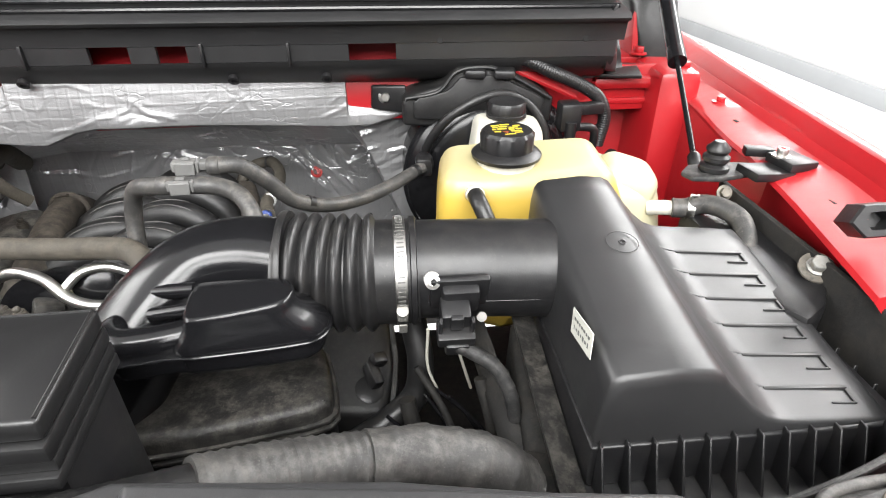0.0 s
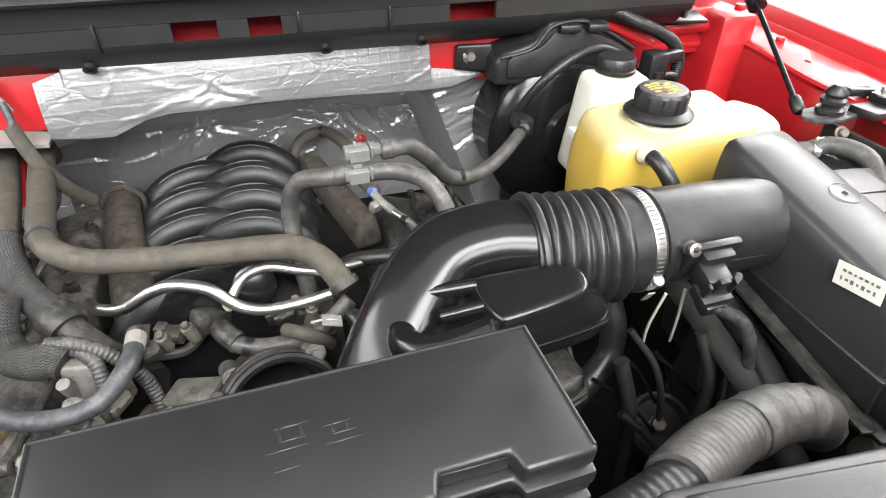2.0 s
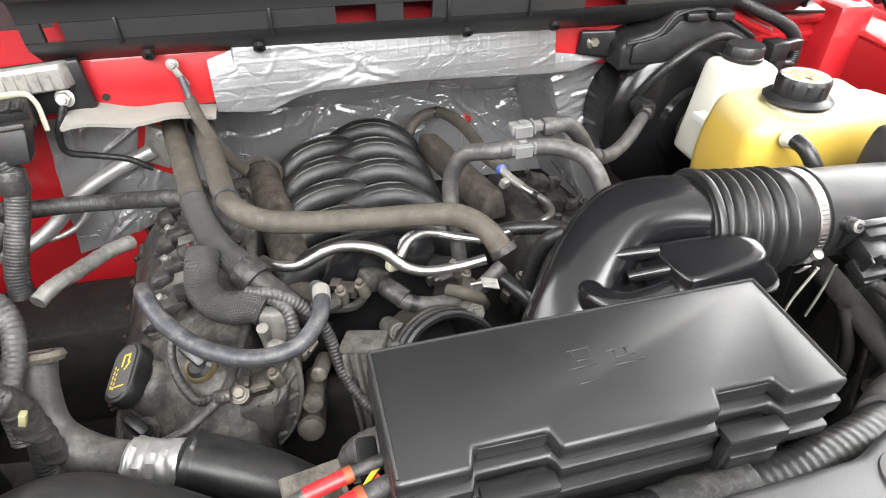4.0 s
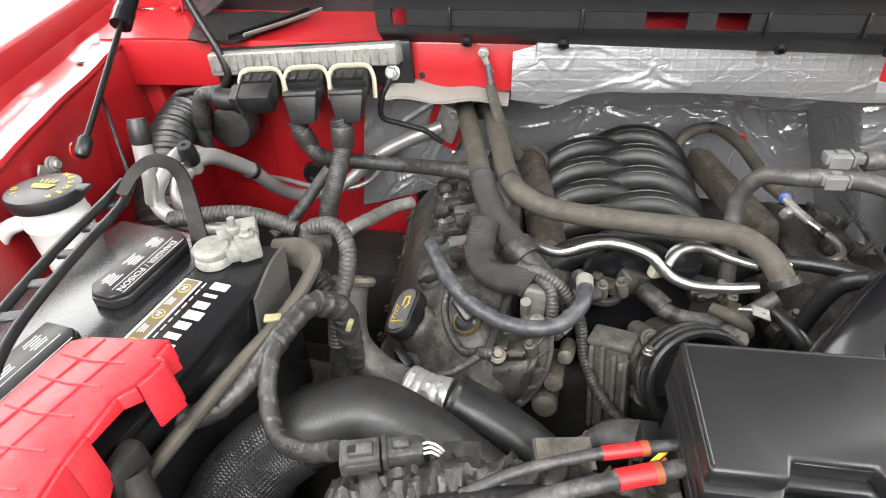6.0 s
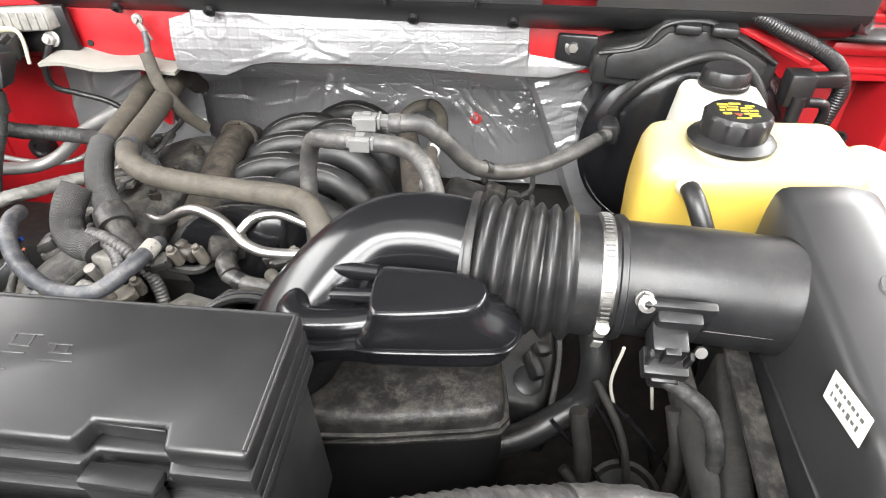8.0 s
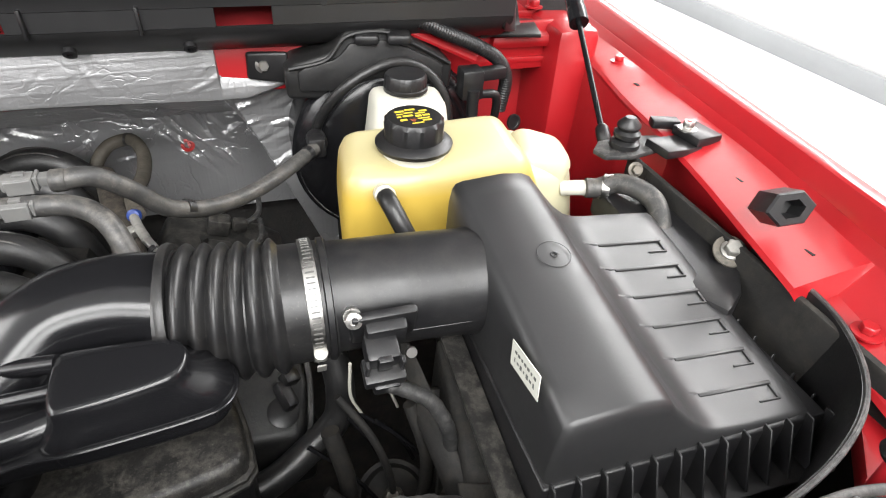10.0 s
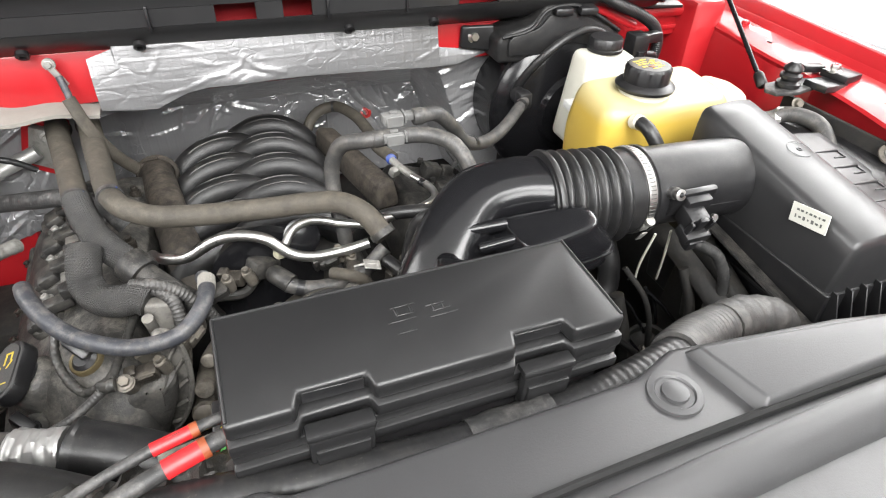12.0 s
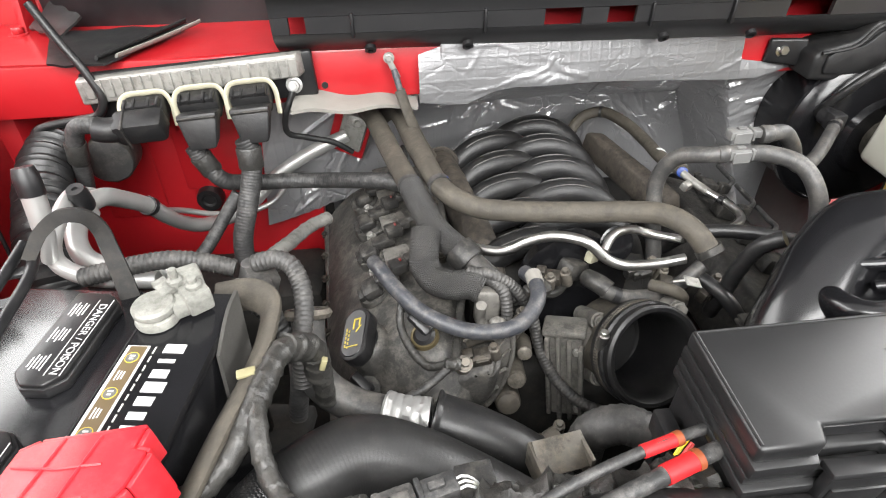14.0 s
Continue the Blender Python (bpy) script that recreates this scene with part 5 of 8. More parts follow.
tower = thing("strut_tower_bracket", "black plate bracket bolted beside the air box", "bracket")
part("plate", prism([(0.392, 0.601), (0.386, 0.56), (0.383, 0.525), (0.387, 0.5), (0.402, 0.478), (0.396, 0.456), (0.378, 0.444), (0.36, 0.42), (0.33, 0.4), (0.318, 0.42), (0.318, 0.61)], 1.15, 1.184, pose(0.012, 0.01, -0.016), 0.005), PLASTIC, tower)
part("plate_edge", tube([(0.392, 0.601, 1.184), (0.386, 0.56, 1.184), (0.383, 0.525, 1.184), (0.387, 0.5, 1.184), (0.402, 0.478, 1.184), (0.396, 0.456, 1.182), (0.378, 0.444, 1.18)], 0.0035, 8), PLASTIC, tower, m=pose(0.012, 0.01, -0.016))
for i in range(3):
    part("rib", rbox((0.003, 0.05, 0.02), pose(0.38 + 0.008 * i, 0.595 - 0.012 * i, 1.166, 4, 0, -30 + 12 * i), 0.001), PLASTIC, tower)
bolt = part("bolt", bolt_bm(0.008, 0.008, 1.2, axis((0.388, 0.4715, 1.1778), (-0.25, -0.45, 0.85))), ALU_DIRTY, tower)
part("washer", lathe([(0, 0), (0.0155, 0), (0.016, 0.001), (0.0155, 0.0025), (0.009, 0.0025), (0, 0.002)], axis((0.3885, 0.4725, 1.1755), (-0.25, -0.45, 0.85)), 28), CAST, tower, "dull steel washer")
line, _ = spline([(0.402, 0.46, 1.186), (0.4, 0.423, 1.19), (0.399, 0.376, 1.19), (0.377, 0.326, 1.19), (0.347, 0.294, 1.189), (0.303, 0.27, 1.184), (0.261, 0.258, 1.176), (0.209, 0.25, 1.164), (0.17, 0.243, 1.15)], 0.008)
shield = thing("splash_shield", "black rubber splash shield curved round the air box", "splash shield")
n_line = len(line) - 1
part("sheet", sheet(n_line, 4, lambda u, v: line[round(u * n_line)] + Vector((-0.006 * v * math.sin(9 * u), 0.01 * v, -0.12 * v)), 0.003), RUBBER, shield)
part("rim", tube([p + Vector((0, 0, 0.0005)) for p in line[::4]], 0.0022, 8), SOOT_DARK, shield)
pin = thing("hood_stop_screw", "black hood stop screw in the red panel", "hood stop")
part("pad", lathe([(0, 0), (0.011, 0), (0.013, 0.004), (0.0115, 0.01), (0.007, 0.013), (0, 0.0135)], pose(0.334, 0.256, 1.186), 24), RUBBER, pin)
part("screw", lathe([(0.0055, -0.04), (0.0058, 0.001)], pose(0.334, 0.256, 1.186), 16), RED_PLASTIC, pin)
part("front_panel", prism([(0.16, 0.205), (0.26, 0.232), (0.34, 0.265), (0.392, 0.32), (0.412, 0.38), (0.412, 0.46), (0.47, 0.46), (0.5, 0.05), (0.16, 0.05)], 1.13, 1.15, None, 0.004), RED, body, "red front fender panel")
lampb = thing("headlamp_bracket", "grey plastic headlamp bracket with washer bolt", "bracket")
HB = [(0.289, 0.246), (0.234, 0.243), (0.222, 0.236), (0.211, 0.224), (0.171, 0.221), (0.15, 0.1), (0.4, 0.1), (0.34, 0.23)]
part("plate", prism(HB, 1.15, 1.186, None, 0.003), SOOT_DARK, lampb)
part("rim", tube([(0.34, 0.235, 1.186), (0.29, 0.246, 1.187), (0.236, 0.243, 1.187), (0.223, 0.237, 1.187), (0.212, 0.225, 1.187), (0.171, 0.221, 1.187)], 0.0035, 10), SOOT, lampb)
part("boss", rbox((0.05, 0.042, 0.006), pose(0.264, 0.219, 1.188, 0, 0, 12), 0.002), SOOT_DARK, lampb)
part("washer", lathe([(0, 0), (0.0155, 0), (0.016, 0.001), (0.0155, 0.002), (0.007, 0.002), (0, 0.002)], pose(0.264, 0.222, 1.1915, 6, -4, 0), 32), CAST, lampb, "wide steel washer")
part("bolt", bolt_bm(0.0062, 0.007, 1.25, pose(0.264, 0.222, 1.1935, 6, -4, 0)), ALU_DIRTY, lampb)

# ---- dim things between air box and engine ----
eh = thing("engine_hose", "black coolant hose bending below the bellows", "hose")
part("hose", tube([(0.018, 0.535, 1.14), (0.021, 0.522, 1.1), (0.026, 0.505, 1.068), (0.02, 0.492, 1.035), (-0.012, 0.478, 1.012), (-0.045, 0.462, 1.003), (-0.09, 0.45, 1.0)], 0.0135, 20), RUBBER, eh)
part("clamp", clamp_bm((0.019, 0.531, 1.126), (0, -0.3, 1), 0.0137), CAST_DARK, eh)
vc2 = thing("valve_cover", "black plastic valve cover with ignition coil", "valve cover")
part("cover", solid([(-0.19, 0.55, 0.95), (0.0, 0.55, 0.95), (0.0, 0.93, 0.95), (-0.19, 0.93, 0.95)], [(-0.15, 0.56, 1.03), (-0.03, 0.56, 0.99), (-0.03, 0.9, 0.99), (-0.15, 0.9, 1.03)], 0.012), PLASTIC_DUSTY, vc2)
for k in range(5):
    y = 0.6 + 0.065 * k
    cp = part("coil_pack", join(rbox((0.03, 0.026, 0.024), pose(-0.085, y, 1.022, 0, 18, 0), 0.004), rbox((0.02, 0.016, 0.016), pose(-0.058, y - 0.004, 1.02, 0, 18, 12), 0.003), lathe([(0, 0), (0.005, 0), (0.005, 0.006), (0, 0.006)], pose(-0.1, y + 0.008, 1.036), 8)), PLASTIC_DUSTY, vc2)
    part("coil_lead", tube([(-0.05, y, 1.018), (-0.035, y + 0.01, 1.022), (-0.03, y + 0.035, 1.018), (-0.03, y + 0.07, 1.018)], 0.0042, 8, 0.002, ribbed(0.004, 0.1)), SOOT_DARK, cp)
part("front_cover", solid([(-0.11, 0.5, 0.92), (-0.005, 0.505, 0.92), (0.004, 0.56, 0.92), (0.004, 0.63, 0.92), (-0.11, 0.63, 0.92)], [(-0.1, 0.508, 1.005), (-0.014, 0.512, 0.99), (-0.003, 0.56, 1.012), (-0.004, 0.62, 1.035), (-0.1, 0.62, 1.055)], 0.008), GLOSS_DUSTY, vc2, "satin black front of the cover")
part("coil", join(rbox((0.014, 0.03, 0.016), pose(-0.024, 0.545, 1.016, 25, 20, 30), 0.004), rbox((0.018, 0.014, 0.014), pose(-0.018, 0.558, 1.026, 25, 20, 30), 0.003), lathe([(0.014, 0), (0.016, 0.006), (0.012, 0.008)], pose(-0.03, 0.536, 1.0, 20, 15, 0), 20)), PLASTIC, vc2)
part("edge_wire", tube([(-0.002, 0.6, 1.04), (0.001, 0.56, 1.02), (-0.004, 0.52, 1.0), (-0.01, 0.505, 0.97)], 0.003, 8), SOOT_DARK, vc2)
for x0, z0, dx in ((0.03, 1.12, 0.0), (0.05, 1.11, 0.012)):
    solo("bare_wire", tube([(x0, 0.45, 1.15), (x0 + dx, 0.46, 1.1), (x0 + 0.01 + dx, 0.47, 1.06)], 0.0014, 8), PALE_TANK, "pale wire with a crimped end", "wire", "loose wires")
for a, b in (((0.03, 0.47, 1.07), (0.1, 0.44, 1.0)), ((0.02, 0.49, 1.05), (0.06, 0.45, 0.99)), ((0.05, 0.46, 1.06), (0.085, 0.46, 0.99)), ((-0.01, 0.47, 1.03), (0.05, 0.43, 0.97))):
    solo("black_wire", tube([a, Vector(a).lerp(Vector(b), 0.5) + Vector((0.004, 0, 0.004)), b], 0.002, 8, 0.02), GLOSS, "thin glossy black wire", "wire", "loose wires")
leg = thing("frame_bracket", "dusty black bracket leg beside the air box", "bracket")
part("leg", solid([(0.085, 0.35, 0.8), (0.122, 0.33, 0.8), (0.126, 0.5, 0.8), (0.1, 0.5, 0.8)], [(0.1, 0.355, 1.08), (0.12, 0.34, 1.08), (0.124, 0.47, 1.13), (0.108, 0.48, 1.13)], 0.005), DARK, leg)
part("flange", solid([(0.092, 0.34, 1.07), (0.124, 0.322, 1.07), (0.126, 0.36, 1.08), (0.094, 0.37, 1.08)], [(0.09, 0.338, 1.082), (0.124, 0.32, 1.082), (0.126, 0.358, 1.092), (0.092, 0.368, 1.092)], 0.002), DARK, leg)
for y, z in ((0.4, 1.05), (0.44, 1.085), (0.37, 0.99)):
    part("rib", rbox((0.012, 0.006, 0.07), pose(0.094, y, z - 0.02, -20, 8, 0), 0.002), PLASTIC_DUSTY, leg)
part("bolt", bolt_bm(0.006, 0.006, 1.4, axis((0.096, 0.39, 1.03), (-1, -0.3, 0.3))), RUST, leg)
for pts, r0 in (([(0.02, 0.47, 1.09), (0.045, 0.45, 1.05), (0.06, 0.44, 0.98), (0.05, 0.45, 0.85)], 0.0035), ([(0.075, 0.44, 1.1), (0.085, 0.42, 1.05), (0.075, 0.41, 0.95), (0.08, 0.42, 0.8)], 0.006), ([(0.0, 0.43, 1.02), (0.03, 0.41, 0.99), (0.05, 0.39, 0.93), (0.06, 0.39, 0.8)], 0.0045), ([(0.01, 0.46, 1.06), (0.02, 0.44, 1.0), (0.01, 0.42, 0.93), (0.02, 0.42, 0.85)], 0.008)):
    solo("dim_loom", tube(pts, r0, 10, 0.004), DARK, "dim black wire going down beside the air box", "wiring loom", "dim looms")
dp = thing("accessory_pulley", "dark oily pulley deep below the bellows", "pulley")
part("rim", lathe([(0.0, 0.0), (0.01, 0.0), (0.012, 0.006), (0.024, 0.004), (0.03, 0.012), (0.034, 0.012), (0.034, 0.03), (0.03, 0.03), (0.026, 0.02), (0, 0.018)], axis((0.065, 0.45, 0.95), (-0.2, -0.5, 0.8)), 32), DARK, dp)
part("nut", bolt_bm(0.008, 0.008, 1.2, axis((0.061, 0.44, 0.966), (-0.2, -0.5, 0.8))), CAST_DARK, dp)

solo("brake_line_bracket", tube([(0.075, 0.5, 1.12), (0.085, 0.44, 1.1), (0.1, 0.36, 1.06), (0.11, 0.32, 1.03)], 0.012, 10, flat=0.4), DARK, "dusty brown metal strap", "bracket")
solo("drain_pipe", tube([(0.12, 0.3, 1.09), (0.18, 0.27, 1.06), (0.3, 0.27, 1.08)], 0.012, 14), HOSE, "dusty pipe below the air box", "pipe")

# ---- fuse box ----
fuse = thing("fuse_box", "black plastic fuse box with a clipped lid", "fuse box")
LID = [(-0.401, 0.256), (-0.16, 0.262), (-0.163, 0.342), (-0.404, 0.335)]
grow = lambda k: [(-0.282 + (x + 0.282) * (1 + k / 0.12), 0.299 + (y - 0.299) * (1 + k / 0.04)) for x, y in LID]


def fuse_part(name, bm, material, parent=fuse, label=""):
    bmesh.ops.transform(bm, matrix=Matrix.Translation((0, 0, 1.262)) @ pose(-0.282, 0.299, 0, 4, 0, 0) @ Matrix.Translation((0.282, -0.299, -1.262)), verts=bm.verts)
    return part(name, bm, material, parent, label)


F0, F1 = (-0.401, 0.256), (-0.16, 0.262)
NOTCH = ((0.15, 0.33), (0.685, 0.85))


def lid_outline(grow_by, cut):
    """The lid's outline, set out by grow_by, with two notches of depth cut in its front edge."""
    (x0, y0), (x1, y1), (x2, y2), (x3, y3) = LID
    g, e = grow_by, grow_by * 0.1
    pts = [(x0 - e, y0 - g)]
    if cut > 0:
        for a, b in NOTCH:
            for f, d in ((a, 0), (a + 0.012, cut), (b - 0.012, cut), (b, 0)):
                pts.append((x0 + (x1 - x0) * f, y0 + (y1 - y0) * f - g + d))
    return pts + [(x1 + e, y1 - g), (x2 + e, y2 + e), (x3 - e, y3 + e)]


lid = fuse_part("lid", prism(lid_outline(0, 0.011), 1.2485, 1.262, None, 0.0028, 3), LID_BLACK, fuse, "smooth black lid")
fuse_part("lid_step", prism(lid_outline(0.0035, 0.008), 1.237, 1.2482, None, 0.0022, 2), LID_BLACK, lid)
fuse_part("lid_lip", prism(lid_outline(0.0015, 0.0), 1.2285, 1.2367, None, 0.0015, 2), LID_BLACK, lid)
fuse_part("lid_foot", prism(lid_outline(0.0055, 0.0), 1.219, 1.2282, None, 0.002, 2), LID_BLACK, lid)
fuse_part("base", prism(grow(-0.004), 1.1, 1.2187, None, 0.003, 2), PLASTIC, fuse)
for a, b in NOTCH:
    x = F0[0] + (F1[0] - F0[0]) * (a + b) / 2
    y = F0[1] + (F1[1] - F0[1]) * (a + b) / 2
    w = (F1[0] - F0[0]) * (b - a)
    latch = fuse_part("latch", join(rbox((w * 0.84, 0.0075, 0.032), pose(x, y - 0.0075, 1.2265), 0.0018), rbox((w * 0.88, 0.011, 0.0055), pose(x, y - 0.006, 1.2445, -8, 0, 0), 0.0016), rbox((w * 0.7, 0.003, 0.018), pose(x, y - 0.0118, 1.2255), 0.0012)), LID_BLACK, fuse)
    fuse_part("latch_pocket", rbox((w * 0.8, 0.0012, 0.009), pose(x, y + 0.0105, 1.2545), 0.0003, 1), PLASTIC, fuse)
# raised border along the lid's edges and the moulded marks in its middle
for p, q in ((LID[0], LID[3]), (LID[3], LID[2]), (LID[2], LID[1])):
    fuse_part("border", tube([(p[0] * 0.985 - 0.0042, 0.299 + (p[1] - 0.299) * 0.93, 1.2618), ((p[0] + q[0]) / 2 * 0.985 - 0.0042, 0.299 + ((p[1] + q[1]) / 2 - 0.299) * 0.93, 1.2618), (q[0] * 0.985 - 0.0042, 0.299 + (q[1] - 0.299) * 0.93, 1.2618)], 0.0011, 8, 0.02), LID_BLACK, lid)
for x, y, w, h in ((-0.287, 0.318, 0.016, 0.0012), (-0.287, 0.311, 0.011, 0.0012), (-0.2925, 0.3145, 0.0012, 0.007), (-0.283, 0.3145, 0.0012, 0.007), (-0.29, 0.3065, 0.018, 0.001), (-0.267, 0.314, 0.013, 0.0012), (-0.264, 0.309, 0.012, 0.0012), (-0.269, 0.3115, 0.0012, 0.005), (-0.2625, 0.3115, 0.0012, 0.005), (-0.264, 0.3045, 0.018, 0.001), (-0.29, 0.297, 0.012, 0.001)):
    fuse_part("moulded_mark", rbox((w, h, 0.0007), pose(x - 0.004, y - 0.007, 1.2621, 0, 0, 3), 0.0003, 1), LID_BLACK, lid)
part("side_clip", join(rbox((0.012, 0.026, 0.02), pose(-0.41, 0.315, 1.19), 0.002), rbox((0.016, 0.008, 0.014), pose(-0.412, 0.31, 1.18), 0.001)), PLASTIC, fuse)
for x in (-0.285, -0.235):
    part("metal_clip", join(rbox((0.024, 0.004, 0.004), pose(x, 0.247, 1.205), 0.001), rbox((0.004, 0.012, 0.016), pose(x - 0.01, 0.25, 1.198), 0.001), rbox((0.004, 0.012, 0.016), pose(x + 0.01, 0.25, 1.198), 0.001)), IVORY, fuse)
for k, c in enumerate(((0.75, 0.6, 0.02), (0.6, 0.03, 0.03), (0.1, 0.4, 0.1), (0.7, 0.7, 0.65), (0.5, 0.05, 0.3), (0.05, 0.3, 0.45), (0.8, 0.35, 0.02))):
    m = mat("wire_colour", c, 0.4, 0, 0.05, 30, 0)
    solo("fuse_box_wire", tube([(-0.405, 0.3 - 0.004 * k, 1.21 - 0.003 * k), (-0.418, 0.29 - 0.004 * k, 1.195 - 0.004 * k), (-0.4, 0.275 - 0.003 * k, 1.175 - 0.003 * k)], 0.0016, 6, 0.008), m, "thin coloured wire out of the fuse box", "wire", "fuse box wires")

# ---- front cover over the radiator ----
rad = thing("radiator_cover", "long black plastic radiator cover with push pins", "radiator cover")
part("panel", prism([(-0.56, 0.2), (-0.42, 0.232), (-0.39, 0.236), (-0.375, 0.228), (-0.165, 0.236), (-0.13, 0.25), (0.0, 0.238), (0.066, 0.226), (0.128, 0.219), (0.136, 0.205), (0.13, -0.12), (-0.6, -0.12), (-0.62, 0.15)], 1.2, 1.234, None, 0.006, 3), RAD_COVER, rad)
part("raised_pad", solid([(-0.112, 0.186, 1.232), (0.06, 0.19, 1.232), (0.11, 0.214, 1.232), (0.02, 0.228, 1.232), (-0.125, 0.244, 1.232)], [(-0.106, 0.192, 1.243), (0.06, 0.196, 1.243), (0.1, 0.21, 1.243), (0.02, 0.222, 1.243), (-0.118, 0.238, 1.243)], 0.002), RAD_COVER, rad)
part("front_roll", tube([(-0.55, 0.12, 1.232), (-0.3, 0.15, 1.236), (0.0, 0.168, 1.236), (0.12, 0.165, 1.234)], 0.016, 14, 0.02, flat=0.6), RAD_COVER, rad)
part("groove", tube([(-0.5, 0.155, 1.234), (-0.3, 0.179, 1.2355), (0.0, 0.19, 1.2355), (0.12, 0.185, 1.234)], 0.003, 8, 0.02), HOLE, rad)
for x, y in ((-0.409, 0.213), (-0.15, 0.217)):
    p = part("push_pin", lathe([(0, 0), (0.017, 0), (0.0165, 0.0016), (0.0125, 0.002), (0.0115, 0.0008), (0.0085, 0.0008), (0.008, 0.0026), (0.004, 0.0036), (0, 0.0036)], pose(x, y, 1.234), 32), RAD_COVER, rad, "round black push pin")

# ---- cables along the front ----
lead = thing("front_wiring_loom", "thick taped black wiring loom along the fuse box", "wiring loom")
part("conduit", tube([(-0.54, 0.25, 1.185), (-0.475, 0.257, 1.2), (-0.42, 0.254, 1.204), (-0.36, 0.246, 1.205), (-0.27, 0.241, 1.205), (-0.2, 0.245, 1.205), (-0.148, 0.252, 1.205), (-0.1, 0.264, 1.203)], 0.0145, 16, 0.0015, ribbed(0.006, 0.025)), RUBBER, lead)
part("tape_wrap", tube([(-0.27, 0.241, 1.205), (-0.24, 0.2425, 1.2055), (-0.215, 0.244, 1.205)], 0.0158, 16, 0.003, jitter=0.12), SOOT_DARK, lead, "dusty tape wrapping")
part("conduit_end", tube([(-0.105, 0.262, 1.203), (-0.065, 0.283, 1.186), (-0.02, 0.3, 1.17), (0.02, 0.31, 1.158), (0.06, 0.312, 1.142), (0.085, 0.318, 1.11)], 0.0195, 20, 0.0018, ribbed(0.007, 0.06)), SOOT, lead, "grey dusty conduit")
part("tape_band", tube([(-0.02, 0.3, 1.17), (0.02, 0.31, 1.158), (0.06, 0.312, 1.142), (0.082, 0.317, 1.115)], 0.0205, 20, 0.002, jitter=0.05, wrap=0.02, edge=0.06), SOOT, lead)
bund = thing("battery_cable_bundle", "dusty taped cable bundle with red sleeves", "cable bundle")
part("tape_body", tube([(-0.6, 0.262, 1.15), (-0.56, 0.272, 1.165), (-0.52, 0.275, 1.178), (-0.48, 0.272, 1.185), (-0.44, 0.27, 1.19), (-0.4, 0.272, 1.19)], 0.024, 28, 0.0018, lambda s, L: 0.9 + 0.1 * math.sin(37 * s / L), jitter=0.16, wrap=0.019, edge=0.22), TAPE, bund)
for a, b, r0, pts in (((-0.444, 0.284, 1.222), (-0.42, 0.2902, 1.223), 0.0034, [(-0.52, 0.262, 1.198), (-0.49, 0.272, 1.212), (-0.446, 0.2835, 1.222), (-0.411, 0.2925, 1.2235), (-0.38, 0.3, 1.222)]),
                      ((-0.437, 0.2688, 1.222), (-0.415, 0.2759, 1.2234), 0.0051, [(-0.56, 0.225, 1.185), (-0.52, 0.24, 1.203), (-0.48, 0.255, 1.215), (-0.438, 0.2685, 1.222), (-0.405, 0.279, 1.224), (-0.38, 0.287, 1.222)])):
    a, b = Vector(a), Vector(b)
    part("cable", tube(pts, r0, 14), SOOT_DARK, bund)
    part("red_sleeve", tube([a, a.lerp(b, 0.5), b], r0 + 0.0007, 18), RED_SLEEVE, bund, "bright red sleeve")
    part("orange_ring", tube([b - (b - a) * 0.14, b - (b - a) * 0.05, b + (b - a) * 0.04], r0 + 0.0011, 18, 0.002), ORANGE, bund, "faded orange ring")
for k in range(9):
    x = -0.59 + 0.021 * k
    part("tape_fold", tube([(x, 0.287, 1.162 + 0.0035 * k), (x + 0.006, 0.282, 1.176 + 0.0028 * k), (x + 0.012, 0.272, 1.184 + 0.0022 * k), (x + 0.019, 0.258, 1.18 + 0.0024 * k)], 0.0065, 8, 0.003, flat=0.28, jitter=0.35), TAPE, bund)

con = thing("grey_connector", "grey multi-pin cable connector with latch", "connector")
m = Matrix.Translation((-0.573, 0.286, 1.19)) @ pose(0, 0, 0, 0, 0, 16) @ Matrix.Scale(0.86, 4)
part("plug", join(rbox((0.028, 0.02, 0.018), m @ pose(-0.015, 0, 0), 0.003), rbox((0.018, 0.009, 0.005), m @ pose(-0.015, -0.002, 0.0105), 0.001), rbox((0.007, 0.024, 0.012), m @ pose(-0.013, 0, -0.001), 0.002), rbox((0.006, 0.022, 0.016), m @ pose(-0.0275, 0, 0), 0.002), rbox((0.024, 0.003, 0.008), m @ pose(-0.014, -0.0105, 0.002), 0.001)), SOOT, con)
part("socket", join(rbox((0.03, 0.018, 0.016), m @ pose(0.0145, 0, 0), 0.003), rbox((0.004, 0.021, 0.018), m @ pose(0.002, 0, 0), 0.001), rbox((0.012, 0.006, 0.004), m @ pose(0.014, 0, 0.009), 0.001)), SOOT_DARK, con)
part("latch_gap", rbox((0.006, 0.006, 0.002), m @ pose(-0.021, -0.002, 0.0128), 0.0005, 1), HOLE, con)
for k in range(3):
    part("wire", tube([m @ Vector((0.028, -0.005 + 0.004 * k, 0.002)), m @ Vector((0.035, -0.005 + 0.004 * k, 0.003)), m @ Vector((0.043, -0.006 + 0.004 * k, -0.005)), m @ Vector((0.048, -0.006 + 0.003 * k, -0.014))], 0.0009, 6), (WHITE_INK, PAPER, WHITE_INK)[k], con)

